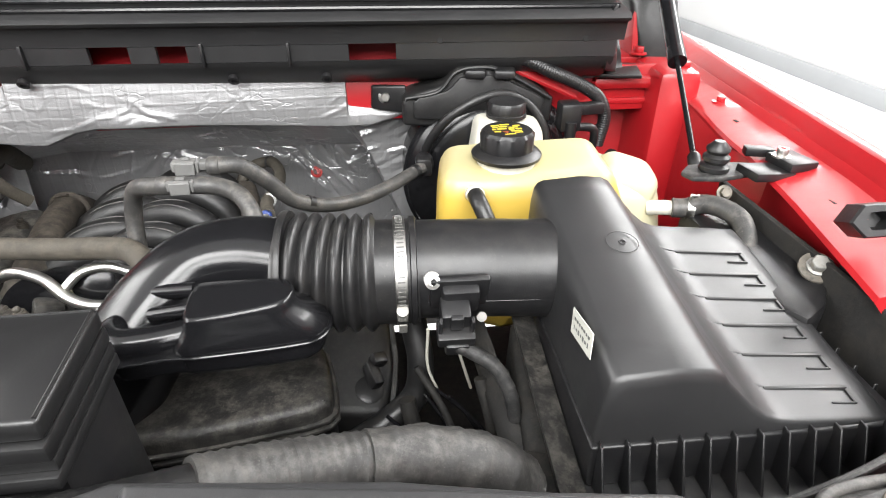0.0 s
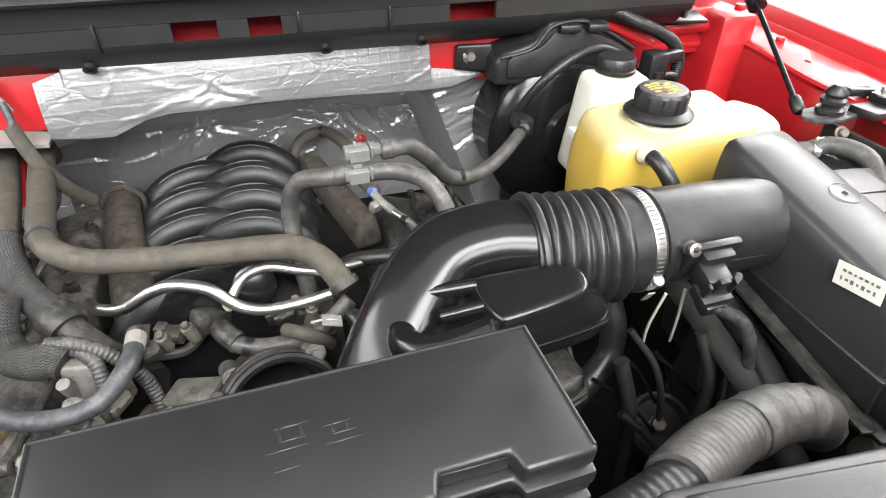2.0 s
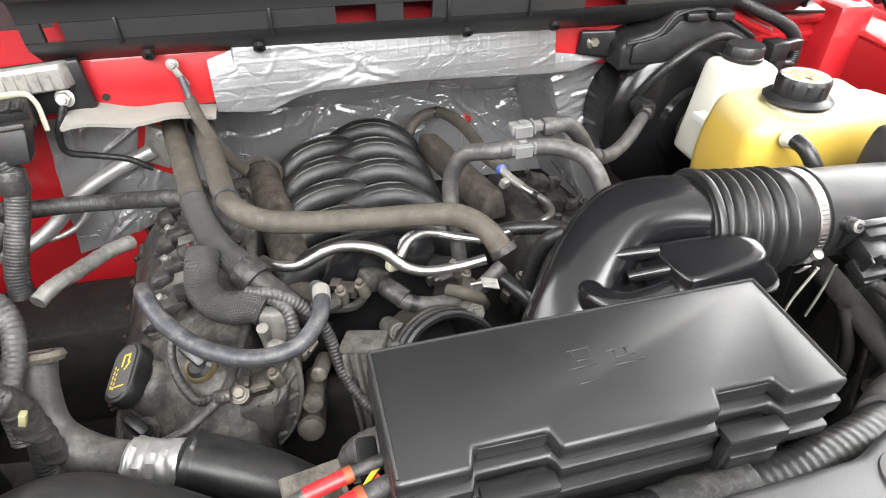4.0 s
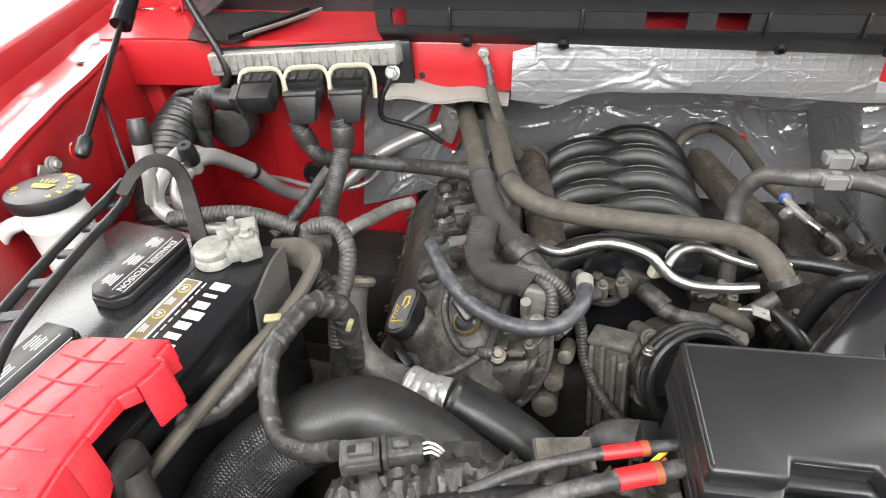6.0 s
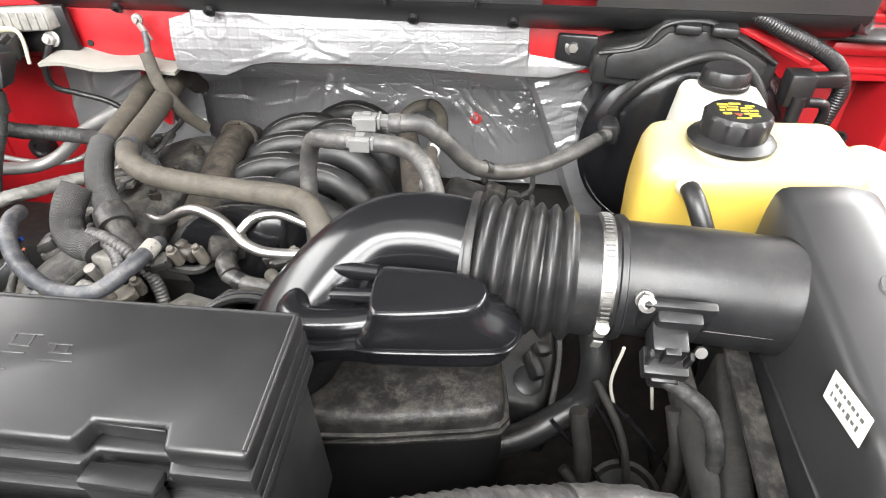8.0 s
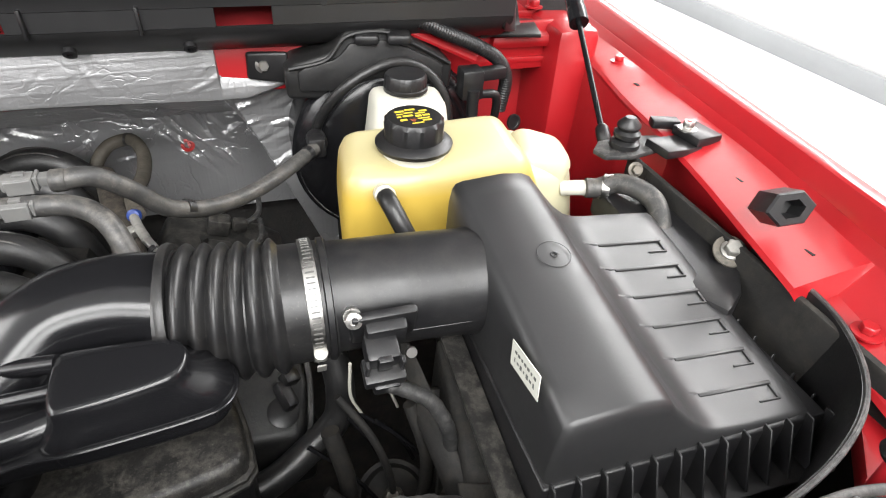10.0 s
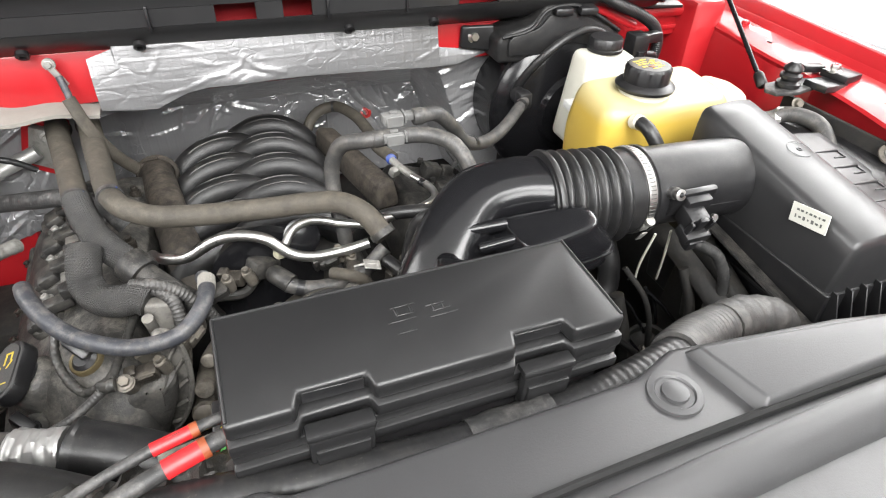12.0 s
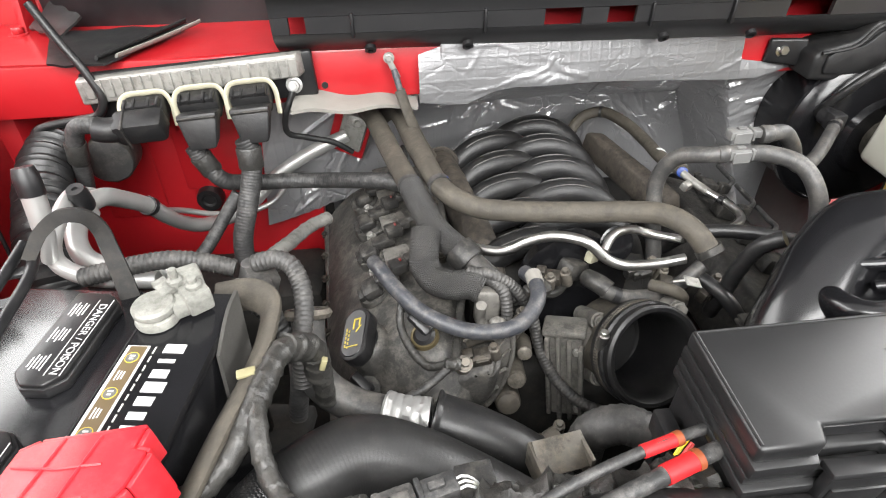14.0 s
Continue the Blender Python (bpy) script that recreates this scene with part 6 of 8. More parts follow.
# ---- engine ----
eng = thing("engine", "dirty aluminium V8 engine block and front cover, deep parts coloured dark for shade", "engine")
# block, front case and valley carry the shade of the cavity in their colour
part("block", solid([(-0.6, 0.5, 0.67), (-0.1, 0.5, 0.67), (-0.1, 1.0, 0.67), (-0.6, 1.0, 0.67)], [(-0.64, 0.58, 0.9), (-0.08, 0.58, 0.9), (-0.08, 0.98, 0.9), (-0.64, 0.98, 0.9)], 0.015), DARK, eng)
TIMING = round_outline([(-0.66, 0.86), (-0.56, 0.84), (-0.525, 0.89), (-0.498, 0.944), (-0.475, 0.993), (-0.463, 1.025), (-0.465, 1.06), (-0.5, 1.055), (-0.56, 1.02), (-0.64, 0.95)], 4)
part("timing_flange", prism(TIMING, -0.556, -0.541, UPRIGHT, 0.002, 1), CAST, eng, "dusty aluminium flange of the timing cover")
part("timing_cover", prism([(-0.57 + (x + 0.57) * 0.88, 0.95 + (z - 0.95) * 0.9) for x, z in TIMING], -0.5405, -0.5, UPRIGHT, 0.01, 3, 0.9), COVER_DUSTY, eng)
RIM_OUT = [(-0.476, 1.09), (-0.466, 1.075), (-0.464, 1.053), (-0.466, 1.023), (-0.473, 0.992), (-0.486, 0.963), (-0.503, 0.942), (-0.53, 0.925)]
RIM_IN = [(-0.548, 0.952), (-0.53, 0.968), (-0.505, 0.998), (-0.489, 1.025), (-0.484, 1.053), (-0.489, 1.085)]
part("cover_rim", prism(round_outline(RIM_OUT[::-1] + RIM_IN[::-1], 3), -0.534, -0.522, UPRIGHT, 0.002, 1), DUST_CAST, eng, "dusty grey rim of the timing cover")
for k in range(5):
    (xa, za), (xb, zb) = RIM_OUT[k + 1], RIM_IN[4 - k]
    part("rim_rib", tube([(xa - 0.002, 0.52, za), ((xa + xb) / 2, 0.519, (za + zb) / 2), (xb, 0.515, zb)], 0.0026, 8, flat=0.6), DUST_CAST, eng)
part("rim_edge", tube([(x + 0.001, 0.521, z) for x, z in RIM_OUT[1:]], 0.0028, 8), DUST_CAST, eng)
part("cover_arm", join(solid([(-0.498, 0.56, 1.05), (-0.472, 0.56, 1.05), (-0.47, 0.575, 1.05), (-0.5, 0.575, 1.05)], [(-0.497, 0.566, 1.094), (-0.468, 0.566, 1.09), (-0.466, 0.58, 1.09), (-0.497, 0.58, 1.096)], 0.004), tube([(-0.493, 0.556, 1.085), (-0.492, 0.563, 1.06), (-0.488, 0.55, 1.045)], 0.006, 10)), DUST_CAST, eng)
for a, b, r in (((-0.461, 0.575, 0.94), (-0.463, 0.52, 0.962), 0.0155), ((-0.452, 0.575, 0.982), (-0.456, 0.52, 1.002), 0.0115), ((-0.44, 0.57, 1.01), (-0.446, 0.535, 1.028), 0.009)):
    a, b = Vector(a), Vector(b)
    d = (b - a).normalized()
    part("cover_boss", join(tube([a, a.lerp(b, 0.6), b], r, 18, 0.006, lambda s, L: 1.08 - 0.1 * s / L), lathe([(r * 0.98, 0), (r * 0.85, r * 0.3), (r * 0.45, r * 0.42), (0, r * 0.42)], axis(b, d), 18)), CAST, eng)
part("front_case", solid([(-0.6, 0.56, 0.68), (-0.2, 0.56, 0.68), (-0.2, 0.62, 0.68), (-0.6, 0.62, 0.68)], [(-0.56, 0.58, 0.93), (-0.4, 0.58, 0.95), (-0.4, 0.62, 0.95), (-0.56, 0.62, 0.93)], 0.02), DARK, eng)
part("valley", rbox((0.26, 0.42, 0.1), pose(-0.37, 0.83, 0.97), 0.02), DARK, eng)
# left valve cover, tilted outwards
vc = thing("valve_cover", "dusty black valve cover with coils and oil cap", "valve cover")
COVER_PROFILE = [(-0.676, 0.925), (-0.676, 0.953), (-0.672, 0.962), (-0.662, 0.978), (-0.65, 0.996), (-0.636, 1.012), (-0.62, 1.025), (-0.605, 1.036), (-0.588, 1.045), (-0.57, 1.053), (-0.552, 1.058), (-0.535, 1.06), (-0.522, 1.057), (-0.511, 1.046), (-0.504, 1.02), (-0.5, 0.97), (-0.498, 0.93)]


def cover_skin(u, v):
    """Skin of the tilted cover: its front falls away, further back towards the outer side."""
    k = u * (len(COVER_PROFILE) - 1)
    i = min(int(k), len(COVER_PROFILE) - 2)
    (xa, za), (xb, zb) = COVER_PROFILE[i], COVER_PROFILE[i + 1]
    x, z = xa + (xb - xa) * (k - i), za + (zb - za) * (k - i)
    y = 0.44 + 0.47 * v ** 1.3
    front = 0.515 + 0.55 * max(0, -0.56 - x)
    d = front - y
    z -= 1.25 * (d + 0.012 if d > 0 else 0.012 * math.exp(d / 0.012))
    z += 0.0012 * noise.noise(Vector((x * 30, y * 30, 0)))
    return Vector((x - 0.08 * (y - 0.6) * max(0, min(1, (-0.56 - x) / 0.1)), y, max(0.9, z)))


part("cover", sheet(64, 80, cover_skin, 0.003), COVER_DUSTY, vc, "", 40)
part("gasket_rail", tube([(-0.664, 0.5, 0.93), (-0.672, 0.6, 0.952), (-0.684, 0.75, 0.956), (-0.698, 0.91, 0.96)], 0.0065, 10, 0.02, flat=0.7), COVER_DUSTY, vc)
for k in range(6):
    y = 0.6 + 0.055 * k
    part("rail_bolt", bolt_bm(0.0045, 0.005, 1.4, pose(-0.676 - 0.08 * (y - 0.6), y, 0.96, 0, -30, 0)), CAST_DARK, vc)
# ignition coils in their wells, with bolts, plugs and red locks
for i, (x, y) in enumerate(((-0.612, 0.642), (-0.616, 0.714), (-0.62, 0.778), (-0.626, 0.838))):
    z = 1.034 + 0.002 * i
    m = pose(x, y, z, 0, -24, 12)
    part("well", join(lathe([(0.0145, 0.006), (0.0185, 0.006), (0.0205, 0.002), (0.0205, -0.02)], m, 24), rbox((0.03, 0.05, 0.006), m @ pose(0.012, 0.004, -0.002), 0.0025)), COVER_DUSTY, vc)
    coil = part("coil", join(rbox((0.024, 0.03, 0.016), m @ pose(0.002, 0, 0.011), 0.005), rbox((0.03, 0.018, 0.013), m @ pose(0.024, 0.002, 0.0125, 0, 14, 0), 0.003), rbox((0.012, 0.022, 0.01), m @ pose(-0.012, 0.002, 0.008), 0.003)), PLASTIC_DUSTY, vc, "dusty black ignition coil")
    part("coil_bolt", join(tube([m @ Vector((0.012, 0.022, 0)), m @ Vector((0.012, 0.022, 0.012))], 0.006, 12), bolt_bm(0.0048, 0.006, 1.4, m @ pose(0.012, 0.022, 0.012))), ALU_DIRTY, coil)
    part("plug", join(rbox((0.022, 0.02, 0.014), m @ pose(0.044, 0.004, 0.018, 0, 20, 6), 0.003), rbox((0.014, 0.016, 0.011), m @ pose(0.06, 0.006, 0.018, 0, 24, 6), 0.003), rbox((0.003, 0.018, 0.017), m @ pose(0.034, 0.004, 0.0175, 0, 20, 6), 0.001)), PLASTIC_DUSTY, coil)
    part("lock", rbox((0.0028, 0.005, 0.002), m @ pose(0.05, 0.004, 0.0255, 0, 20, 6), 0.0006), LOCK_RED, coil, "small red plug lock")
    part("coil_wire", tube([m @ Vector((0.064, 0.007, 0.018)), m @ Vector((0.076, 0.012, 0.016)), m @ Vector((0.086, 0.03, 0.016)), m @ Vector((0.09, 0.06, 0.018))], 0.0038, 8, 0.004), SOOT, coil)
    part("pad", prism([(-0.019, -0.016), (0.017, -0.02), (0.02, 0.012), (-0.012, 0.02)], 0, 0.007, m @ pose(0.044, 0.036, 0.004, 0, 16, 10), 0.002, 2), DUST_CAST, vc)
for k in range(5):
    y = 0.61 + 0.062 * k
    part("cover_bolt", join(tube([(-0.527, y, 1.03), (-0.527, y, 1.064)], 0.008, 12), bolt_bm(0.0048, 0.006, 1.4, pose(-0.527, y, 1.064))), CAST_DARK, vc)
part("front_bolt", join(tube([(-0.5178, 0.512, 1.04), (-0.5178, 0.5, 1.058)], 0.009, 14), bolt_bm(0.0055, 0.006, 1.4, axis((-0.5178, 0.499, 1.06), (0.1, -0.5, 0.85)))), CAST, vc)
capm = Matrix.Translation((-0.624, 0.564, 1.034)) @ pose(0, 0, 0, 14, -24, -14)
OIL = [(0.0175 * math.cos(a), (0.0165 if math.sin(a) > 0 else -0.0165) + 0.0175 * math.sin(a)) for a in [math.pi * (k + 0.5) / 12 for k in range(24)]]
cap = part("oil_cap", join(prism(OIL, 0.002, 0.02, capm, 0.0025, 2), prism([(x * 0.8, y * 0.88) for x, y in OIL], 0.019, 0.0212, capm, 0.0008, 1), lathe([(0.02, -0.015), (0.02, 0.003)], capm, 24)), PLASTIC, vc, "black oval oil cap with yellow print")
for k in range(5):
    part("print", rbox((0.0016, 0.0036, 0.0004), capm @ pose(-0.009, -0.016 + 0.0052 * k, 0.0214), 0), YELLOW, cap)
    part("print", rbox((0.0016, 0.003, 0.0004), capm @ pose(-0.0055, -0.018 + 0.005 * k, 0.0214), 0), YELLOW, cap)
for pts in ([(-0.002, 0.004), (0.0, 0.004), (0.0, 0.018), (-0.002, 0.018)], [(-0.002, 0.016), (0.007, 0.016), (0.007, 0.018), (-0.002, 0.018)], [(0.005, 0.008), (0.007, 0.008), (0.007, 0.018), (0.005, 0.018)], [(0.002, 0.0), (0.004, 0.0), (0.009, 0.008), (0.007, 0.008)], [(-0.008, -0.018), (0.008, -0.018), (0.008, -0.0165), (-0.008, -0.0165)]):
    part("print", prism(pts, 0.0212, 0.0216, capm, 0), YELLOW, cap)
# plug boots in the front of the cover
part("cap_boss", lathe([(0.03, -0.03), (0.027, -0.008), (0.024, 0.0), (0.021, 0.002)], capm, 28), COVER_DUSTY, vc)
part("plug_ring", lathe([(0.0128, 0.003), (0.0145, 0.004), (0.0155, 0.002), (0.0158, -0.012), (0.0128, -0.012)], pose(-0.556, 0.5415, 1.059, 18, -12, 0), 28), mat("brass_ring", (0.09, 0.07, 0.035), 0.5, 0.4, 0.4, 60, 0.3, 300), vc, "dull brass ring round the plug well")
part("plug_boot", join(lathe([(0.0125, -0.01), (0.0125, 0.002), (0.009, 0.006), (0, 0.006)], pose(-0.556, 0.5415, 1.06, 18, -12, 0), 20), rbox((0.014, 0.03, 0.013), pose(-0.56, 0.548, 1.073, 30, -15, 40), 0.004), rbox((0.01, 0.02, 0.011), pose(-0.571, 0.562, 1.083, 30, -15, 40), 0.003)), PLASTIC, vc)
part("orange_seal", lathe([(0, 0), (0.0022, 0), (0.0022, 0.002), (0, 0.002)], pose(-0.579, 0.573, 1.087, 20, -30, 0), 10), ORANGE, vc)
part("plug_wire", tube([(-0.579, 0.57, 1.084), (-0.581, 0.55, 1.07), (-0.572, 0.525, 1.06), (-0.555, 0.503, 1.055), (-0.539, 0.495, 1.064), (-0.53, 0.493, 1.07), (-0.526, 0.505, 1.068), (-0.523, 0.525, 1.066), (-0.518, 0.55, 1.066), (-0.512, 0.58, 1.068), (-0.507, 0.6, 1.07)], 0.0046, 14, 0.0012, wrap=0.007, edge=0.13), TAPE, vc)
part("plug_wire", loom([(-0.531, 0.492, 1.067), (-0.547, 0.484, 1.058), (-0.565, 0.474, 1.052), (-0.595, 0.466, 1.045), (-0.62, 0.468, 1.02)], 0.0046, 0.0036, 14, 0.1), SOOT, vc)
part("wire_knot", tube([(-0.536, 0.494, 1.066), (-0.53, 0.491, 1.069), (-0.523, 0.491, 1.069)], 0.0068, 14, 0.001, wrap=0.006, edge=0.2), TAPE, vc)
part("front_well", lathe([(0.008, 0.002), (0.015, 0.002), (0.017, -0.002), (0.017, -0.014)], pose(-0.622, 0.53, 0.992, 38, -22, 0), 20), COVER_DUSTY, vc)
part("front_plug", join(rbox((0.012, 0.026, 0.012), pose(-0.63, 0.532, 1.002, 30, 0, 50), 0.003), lathe([(0.008, -0.01), (0.008, 0.003), (0, 0.004)], pose(-0.622, 0.53, 0.993, 38, -22, 0), 16)), PLASTIC, vc)

# ---- intake manifold ----
man = thing("intake_manifold", "black plastic intake manifold with curved runners", "intake manifold")
for y in (0.702, 0.774, 0.846, 0.918, 0.99):
    part("runner", tube([(-0.492, y - 0.02, 0.96), (-0.48, y - 0.012, 1.008), (-0.447, y, 1.038), (-0.4, y + 0.012, 1.046), (-0.36, y + 0.024, 1.03), (-0.335, y + 0.034, 0.985)], 0.0195, 20, 0.006), GLOSS_DUSTY, man)
    part("runner", tube([(-0.41, y + 0.052, 0.985), (-0.39, y + 0.046, 1.03), (-0.35, y + 0.04, 1.055), (-0.305, y + 0.034, 1.056), (-0.268, y + 0.026, 1.03), (-0.245, y + 0.02, 0.97)], 0.0195, 20, 0.006), GLOSS_DUSTY, man)
    for dy in (-0.009, 0.009):
        part("runner_seam", tube([(-0.482, y - 0.012 + dy, 1.024), (-0.45, y + dy, 1.0545), (-0.4, y + 0.012 + dy, 1.0635), (-0.357, y + 0.024 + dy, 1.046)], 0.0015, 6), PLASTIC_DUSTY, man)
        part("runner_seam", tube([(-0.4, y + 0.046 + dy, 1.042), (-0.352, y + 0.04 + dy, 1.0725), (-0.305, y + 0.034 + dy, 1.0735), (-0.258, y + 0.026 + dy, 1.041)], 0.0015, 6), PLASTIC_DUSTY, man)
    for x in (-0.47, -0.25):
        part("lug", join(rbox((0.018, 0.016, 0.01), pose(x, y + 0.03, 0.995), 0.003), lathe([(0, 0), (0.005, 0), (0.005, 0.008), (0, 0.008)], pose(x, y + 0.03, 1.0), 8)), PLASTIC, man)
part("plenum", tube([(-0.37, 0.62, 1.02), (-0.37, 0.7, 1.0), (-0.37, 1.05, 0.98)], 0.075, 28, 0.03, flat=0.6), GLOSS, man)
part("plenum_front", lathe([(0, 0), (0.055, 0), (0.062, 0.006), (0.066, 0.03)], axis((-0.37, 0.622, 1.05), (0, -1, 0.1)) @ pose(0, 0, -0.03), 32), GLOSS, man)
part("oval_port", lathe([(0.014, 0), (0.02, 0.002), (0.022, 0.006), (0.018, 0.008)], axis((-0.325, 0.63, 1.1), (0.2, -1, 0.5)), 24), GLOSS, man)
solo("coil_cover", solid([(-0.255, 1.0, 1.02), (-0.215, 0.985, 1.02), (-0.16, 0.775, 1.02), (-0.2, 0.765, 1.02)], [(-0.25, 0.99, 1.066), (-0.22, 0.98, 1.066), (-0.166, 0.785, 1.062), (-0.194, 0.775, 1.062)], 0.008), RUST, "dusty brown coil cover along the engine", "engine cover")
egr = thing("exhaust_return_pipe", "dusty brown insulated pipe beside the manifold", "pipe")
part("pipe", tube([(-0.5, 1.0, 1.0), (-0.508, 0.96, 1.035), (-0.498, 0.89, 1.045), (-0.482, 0.8, 1.04), (-0.468, 0.72, 1.03), (-0.462, 0.67, 1.0)], 0.026, 22, 0.006, jitter=0.05, flat=0.9), RUST, egr)
part("end_clamp", ring_bm(0.0275, 0.004, axis((-0.505, 0.945, 1.04), (0.1, -1, 0.1)), 28), RUST, egr)
part("band", tube([(-0.52, 0.955, 1.0), (-0.532, 0.95, 1.03), (-0.52, 0.945, 1.062), (-0.498, 0.942, 1.068)], 0.004, 8, 0.006, flat=0.5), RUST, egr)

# ---- throttle body and its coupling ----
thr = thing("throttle_unit", "dirty aluminium throttle body with rubber coupling", "throttle body")
D = Vector((0.2, -0.84, 0.5)).normalized()
TC = Vector((-0.311, 0.508, 1.037))
TM = axis(TC, D)
part("casting", lathe([(0.0465, -0.03), (0.053, -0.03), (0.0545, -0.034), (0.0525, -0.042), (0.051, -0.06), (0.05, -0.09), (0.0465, -0.092)], TM, 40, caps=False), CAST, thr)
# bore and plate are coloured near-black so the inside reads as deep shade
part("bore", lathe([(0.0464, -0.028), (0.0455, -0.05), (0.045, -0.091), (0.042, -0.092), (0, -0.0925)], TM, 40, caps=False), PLASTIC, thr, "open bore, black to stand for its inner shade")
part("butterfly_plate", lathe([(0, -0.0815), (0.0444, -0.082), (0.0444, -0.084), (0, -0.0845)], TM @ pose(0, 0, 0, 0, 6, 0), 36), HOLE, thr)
HM = pose(-0.388, 0.552, 0.975, -8, -8, -20)
mh = part("motor_housing", join(rbox((0.042, 0.03, 0.122), HM, 0.006), rbox((0.036, 0.02, 0.03), HM @ pose(0.024, 0.004, 0.045), 0.006)), DUST_CAST, thr, "dust grey motor housing")
for k in range(4):
    part("fin", rbox((0.0055, 0.016, 0.124 - 0.01 * abs(k - 1)), HM @ pose(-0.019 + 0.0125 * k, -0.016, 0.003 - 0.003 * k), 0.002), DUST_CAST, mh)
part("housing_cap", rbox((0.05, 0.034, 0.01), HM @ pose(0, -0.004, 0.064), 0.004), DUST_CAST, mh)
for z in (-0.045, 0.04):
    part("housing_screw", bolt_bm(0.0035, 0.004, 1.3, HM @ pose(0.014, -0.017, z, 90, 0, 0)), ALU_DIRTY, mh)
for p in ((-0.357, 0.558, 1.046), (-0.276, 0.545, 1.07), (-0.356, 0.53, 0.982)):
    p = Vector(p)
    part("boss", join(tube([p - D * 0.04, p], 0.0105, 16), tube([p, p + D * 0.004], 0.008, 12), lathe([(0, 0), (0.006, 0), (0.006, 0.006), (0, 0.006)], axis(p + D * 0.004, D), 6)), DUST_CAST, thr)
part("coupling", lathe([(0.0475, -0.034), (0.0565, -0.034), (0.0585, -0.03), (0.0575, -0.024), (0.0575, -0.016), (0.0595, -0.013), (0.0595, -0.009), (0.057, -0.007), (0.057, -0.003), (0.0585, 0.0), (0.058, 0.004), (0.055, 0.006), (0.051, 0.005), (0.048, 0.001), (0.0465, -0.006), (0.0455, -0.03), (0.044, -0.045)], TM, 56, caps=False), RUBBER, thr, "open black rubber coupling")
cl = part("clamp", lathe([(0.0577, -0.0235), (0.0589, -0.0235), (0.0589, -0.0165), (0.0577, -0.0165)], TM, 48, caps=False), CAST, thr, "dull steel worm clamp")
for k in range(26):
    a = math.radians(100 + 3.2 * k)
    part("slot", rbox((0.0006, 0.001, 0.005), TM @ pose(0.059 * math.cos(a), 0.059 * math.sin(a), -0.02, 0, 0, math.degrees(a)), 0), SOOT_DARK, cl)
part("clamp_screw", join(rbox((0.009, 0.012, 0.012), axis((-0.367, 0.518, 1.05), D), 0.003), tube([(-0.367, 0.514, 1.036), (-0.3665, 0.518, 1.066)], 0.0046, 12), bolt_bm(0.005, 0.005, 1.2, axis((-0.3665, 0.518, 1.064), (0.02, 0.1, 1)))), STEEL, cl)
sens = thing("cam_sensor", "small sensor plug with ivory top", "sensor")
part("plug", join(rbox((0.03, 0.024, 0.024), pose(-0.376, 0.618, 1.075, 0, 20, 30), 0.005), rbox((0.05, 0.012, 0.02), pose(-0.355, 0.63, 1.068, 0, 0, 30), 0.003), tube([(-0.362, 0.6, 1.075), (-0.356, 0.584, 1.081), (-0.346, 0.573, 1.078)], 0.011, 14)), PLASTIC_DUSTY, sens)
part("cap", rbox((0.018, 0.014, 0.016), pose(-0.35, 0.627, 1.086, 0, 10, 30), 0.004), IVORY, sens)
solo("sensor_cable", tube([(-0.382, 0.612, 1.065), (-0.398, 0.596, 1.06), (-0.425, 0.585, 1.07)], 0.0055, 8), TAPE, "short taped sensor cable", "cable")

# ---- hoses over the engine ----
def banded(name, pts, r, material, label, bands=(), **kw):
    h = thing(name, label, "hose")
    part("hose", tube(pts, r, 18, 0.004, **kw), material, h)
    if material is BRAID:
        part("weave", braid(pts, r * 1.01, 36, 0.16 / r, 0.00068), BRAID, h)
    for p, d, mt in bands:
        band = part("clamp", lathe([(r * 1.02, -0.004), (r * 1.08, -0.004), (r * 1.08, 0.004), (r * 1.02, 0.004)], axis(p, d), 24), SOOT_DARK if mt is BLUE else mt, h)
        part("clamp_tab", rbox((0.002, 0.003, 0.0035), axis(Vector(p) + Vector((r * 0.7, 0.0, r * 0.75)), d), 0.001), mt, band)
    return h


banded("heater_hose", [(-0.63, 1.03, 1.09), (-0.612, 0.94, 1.138), (-0.581, 0.81, 1.138), (-0.559, 0.715, 1.139)], 0.0143, HOSE, "dusty brown heater hose over the engine", [((-0.56, 0.72, 1.139), (0.2, -1, 0), BLUE)])
sleeve = banded("heater_hose", [(-0.56, 0.72, 1.14), (-0.55, 0.69, 1.131), (-0.534, 0.66, 1.116), (-0.51, 0.634, 1.103)], 0.0146, BRAID, "braided sleeve over the lower heater hose")
part("collar", lathe([(0.0165, -0.011), (0.0192, -0.011), (0.0198, -0.006), (0.0198, 0.008), (0.0185, 0.012), (0.014, 0.012)], axis((-0.503, 0.6255, 1.099), (0.62, -0.7, -0.35)), 28), PLASTIC_DUSTY, sleeve, "dusty black plastic collar")
banded("heater_hose", [(-0.503, 0.626, 1.099), (-0.48, 0.605, 1.085), (-0.45, 0.59, 1.06)], 0.014, PLASTIC_DUSTY, "dusty black hose stub at the water pump")
banded("heater_hose", [(-0.6, 1.03, 1.09), (-0.572, 0.94, 1.14), (-0.543, 0.8, 1.141), (-0.522, 0.71, 1.141), (-0.506, 0.687, 1.138), (-0.48, 0.677, 1.13), (-0.44, 0.67, 1.127), (-0.36, 0.655, 1.13), (-0.305, 0.64, 1.137), (-0.274, 0.622, 1.142), (-0.252, 0.6, 1.136), (-0.236, 0.575, 1.118)], 0.0138, HOSE, "long dusty heater hose across the engine", [((-0.524, 0.715, 1.141), (0.2, -1, 0), BLUE), ((-0.238, 0.579, 1.121), (0.4, -0.6, -0.7), PLASTIC_DUSTY)], radius=lambda s, L: 1.05 - 0.13 / (1 + math.exp(-(s / L - 0.45) * 30)))
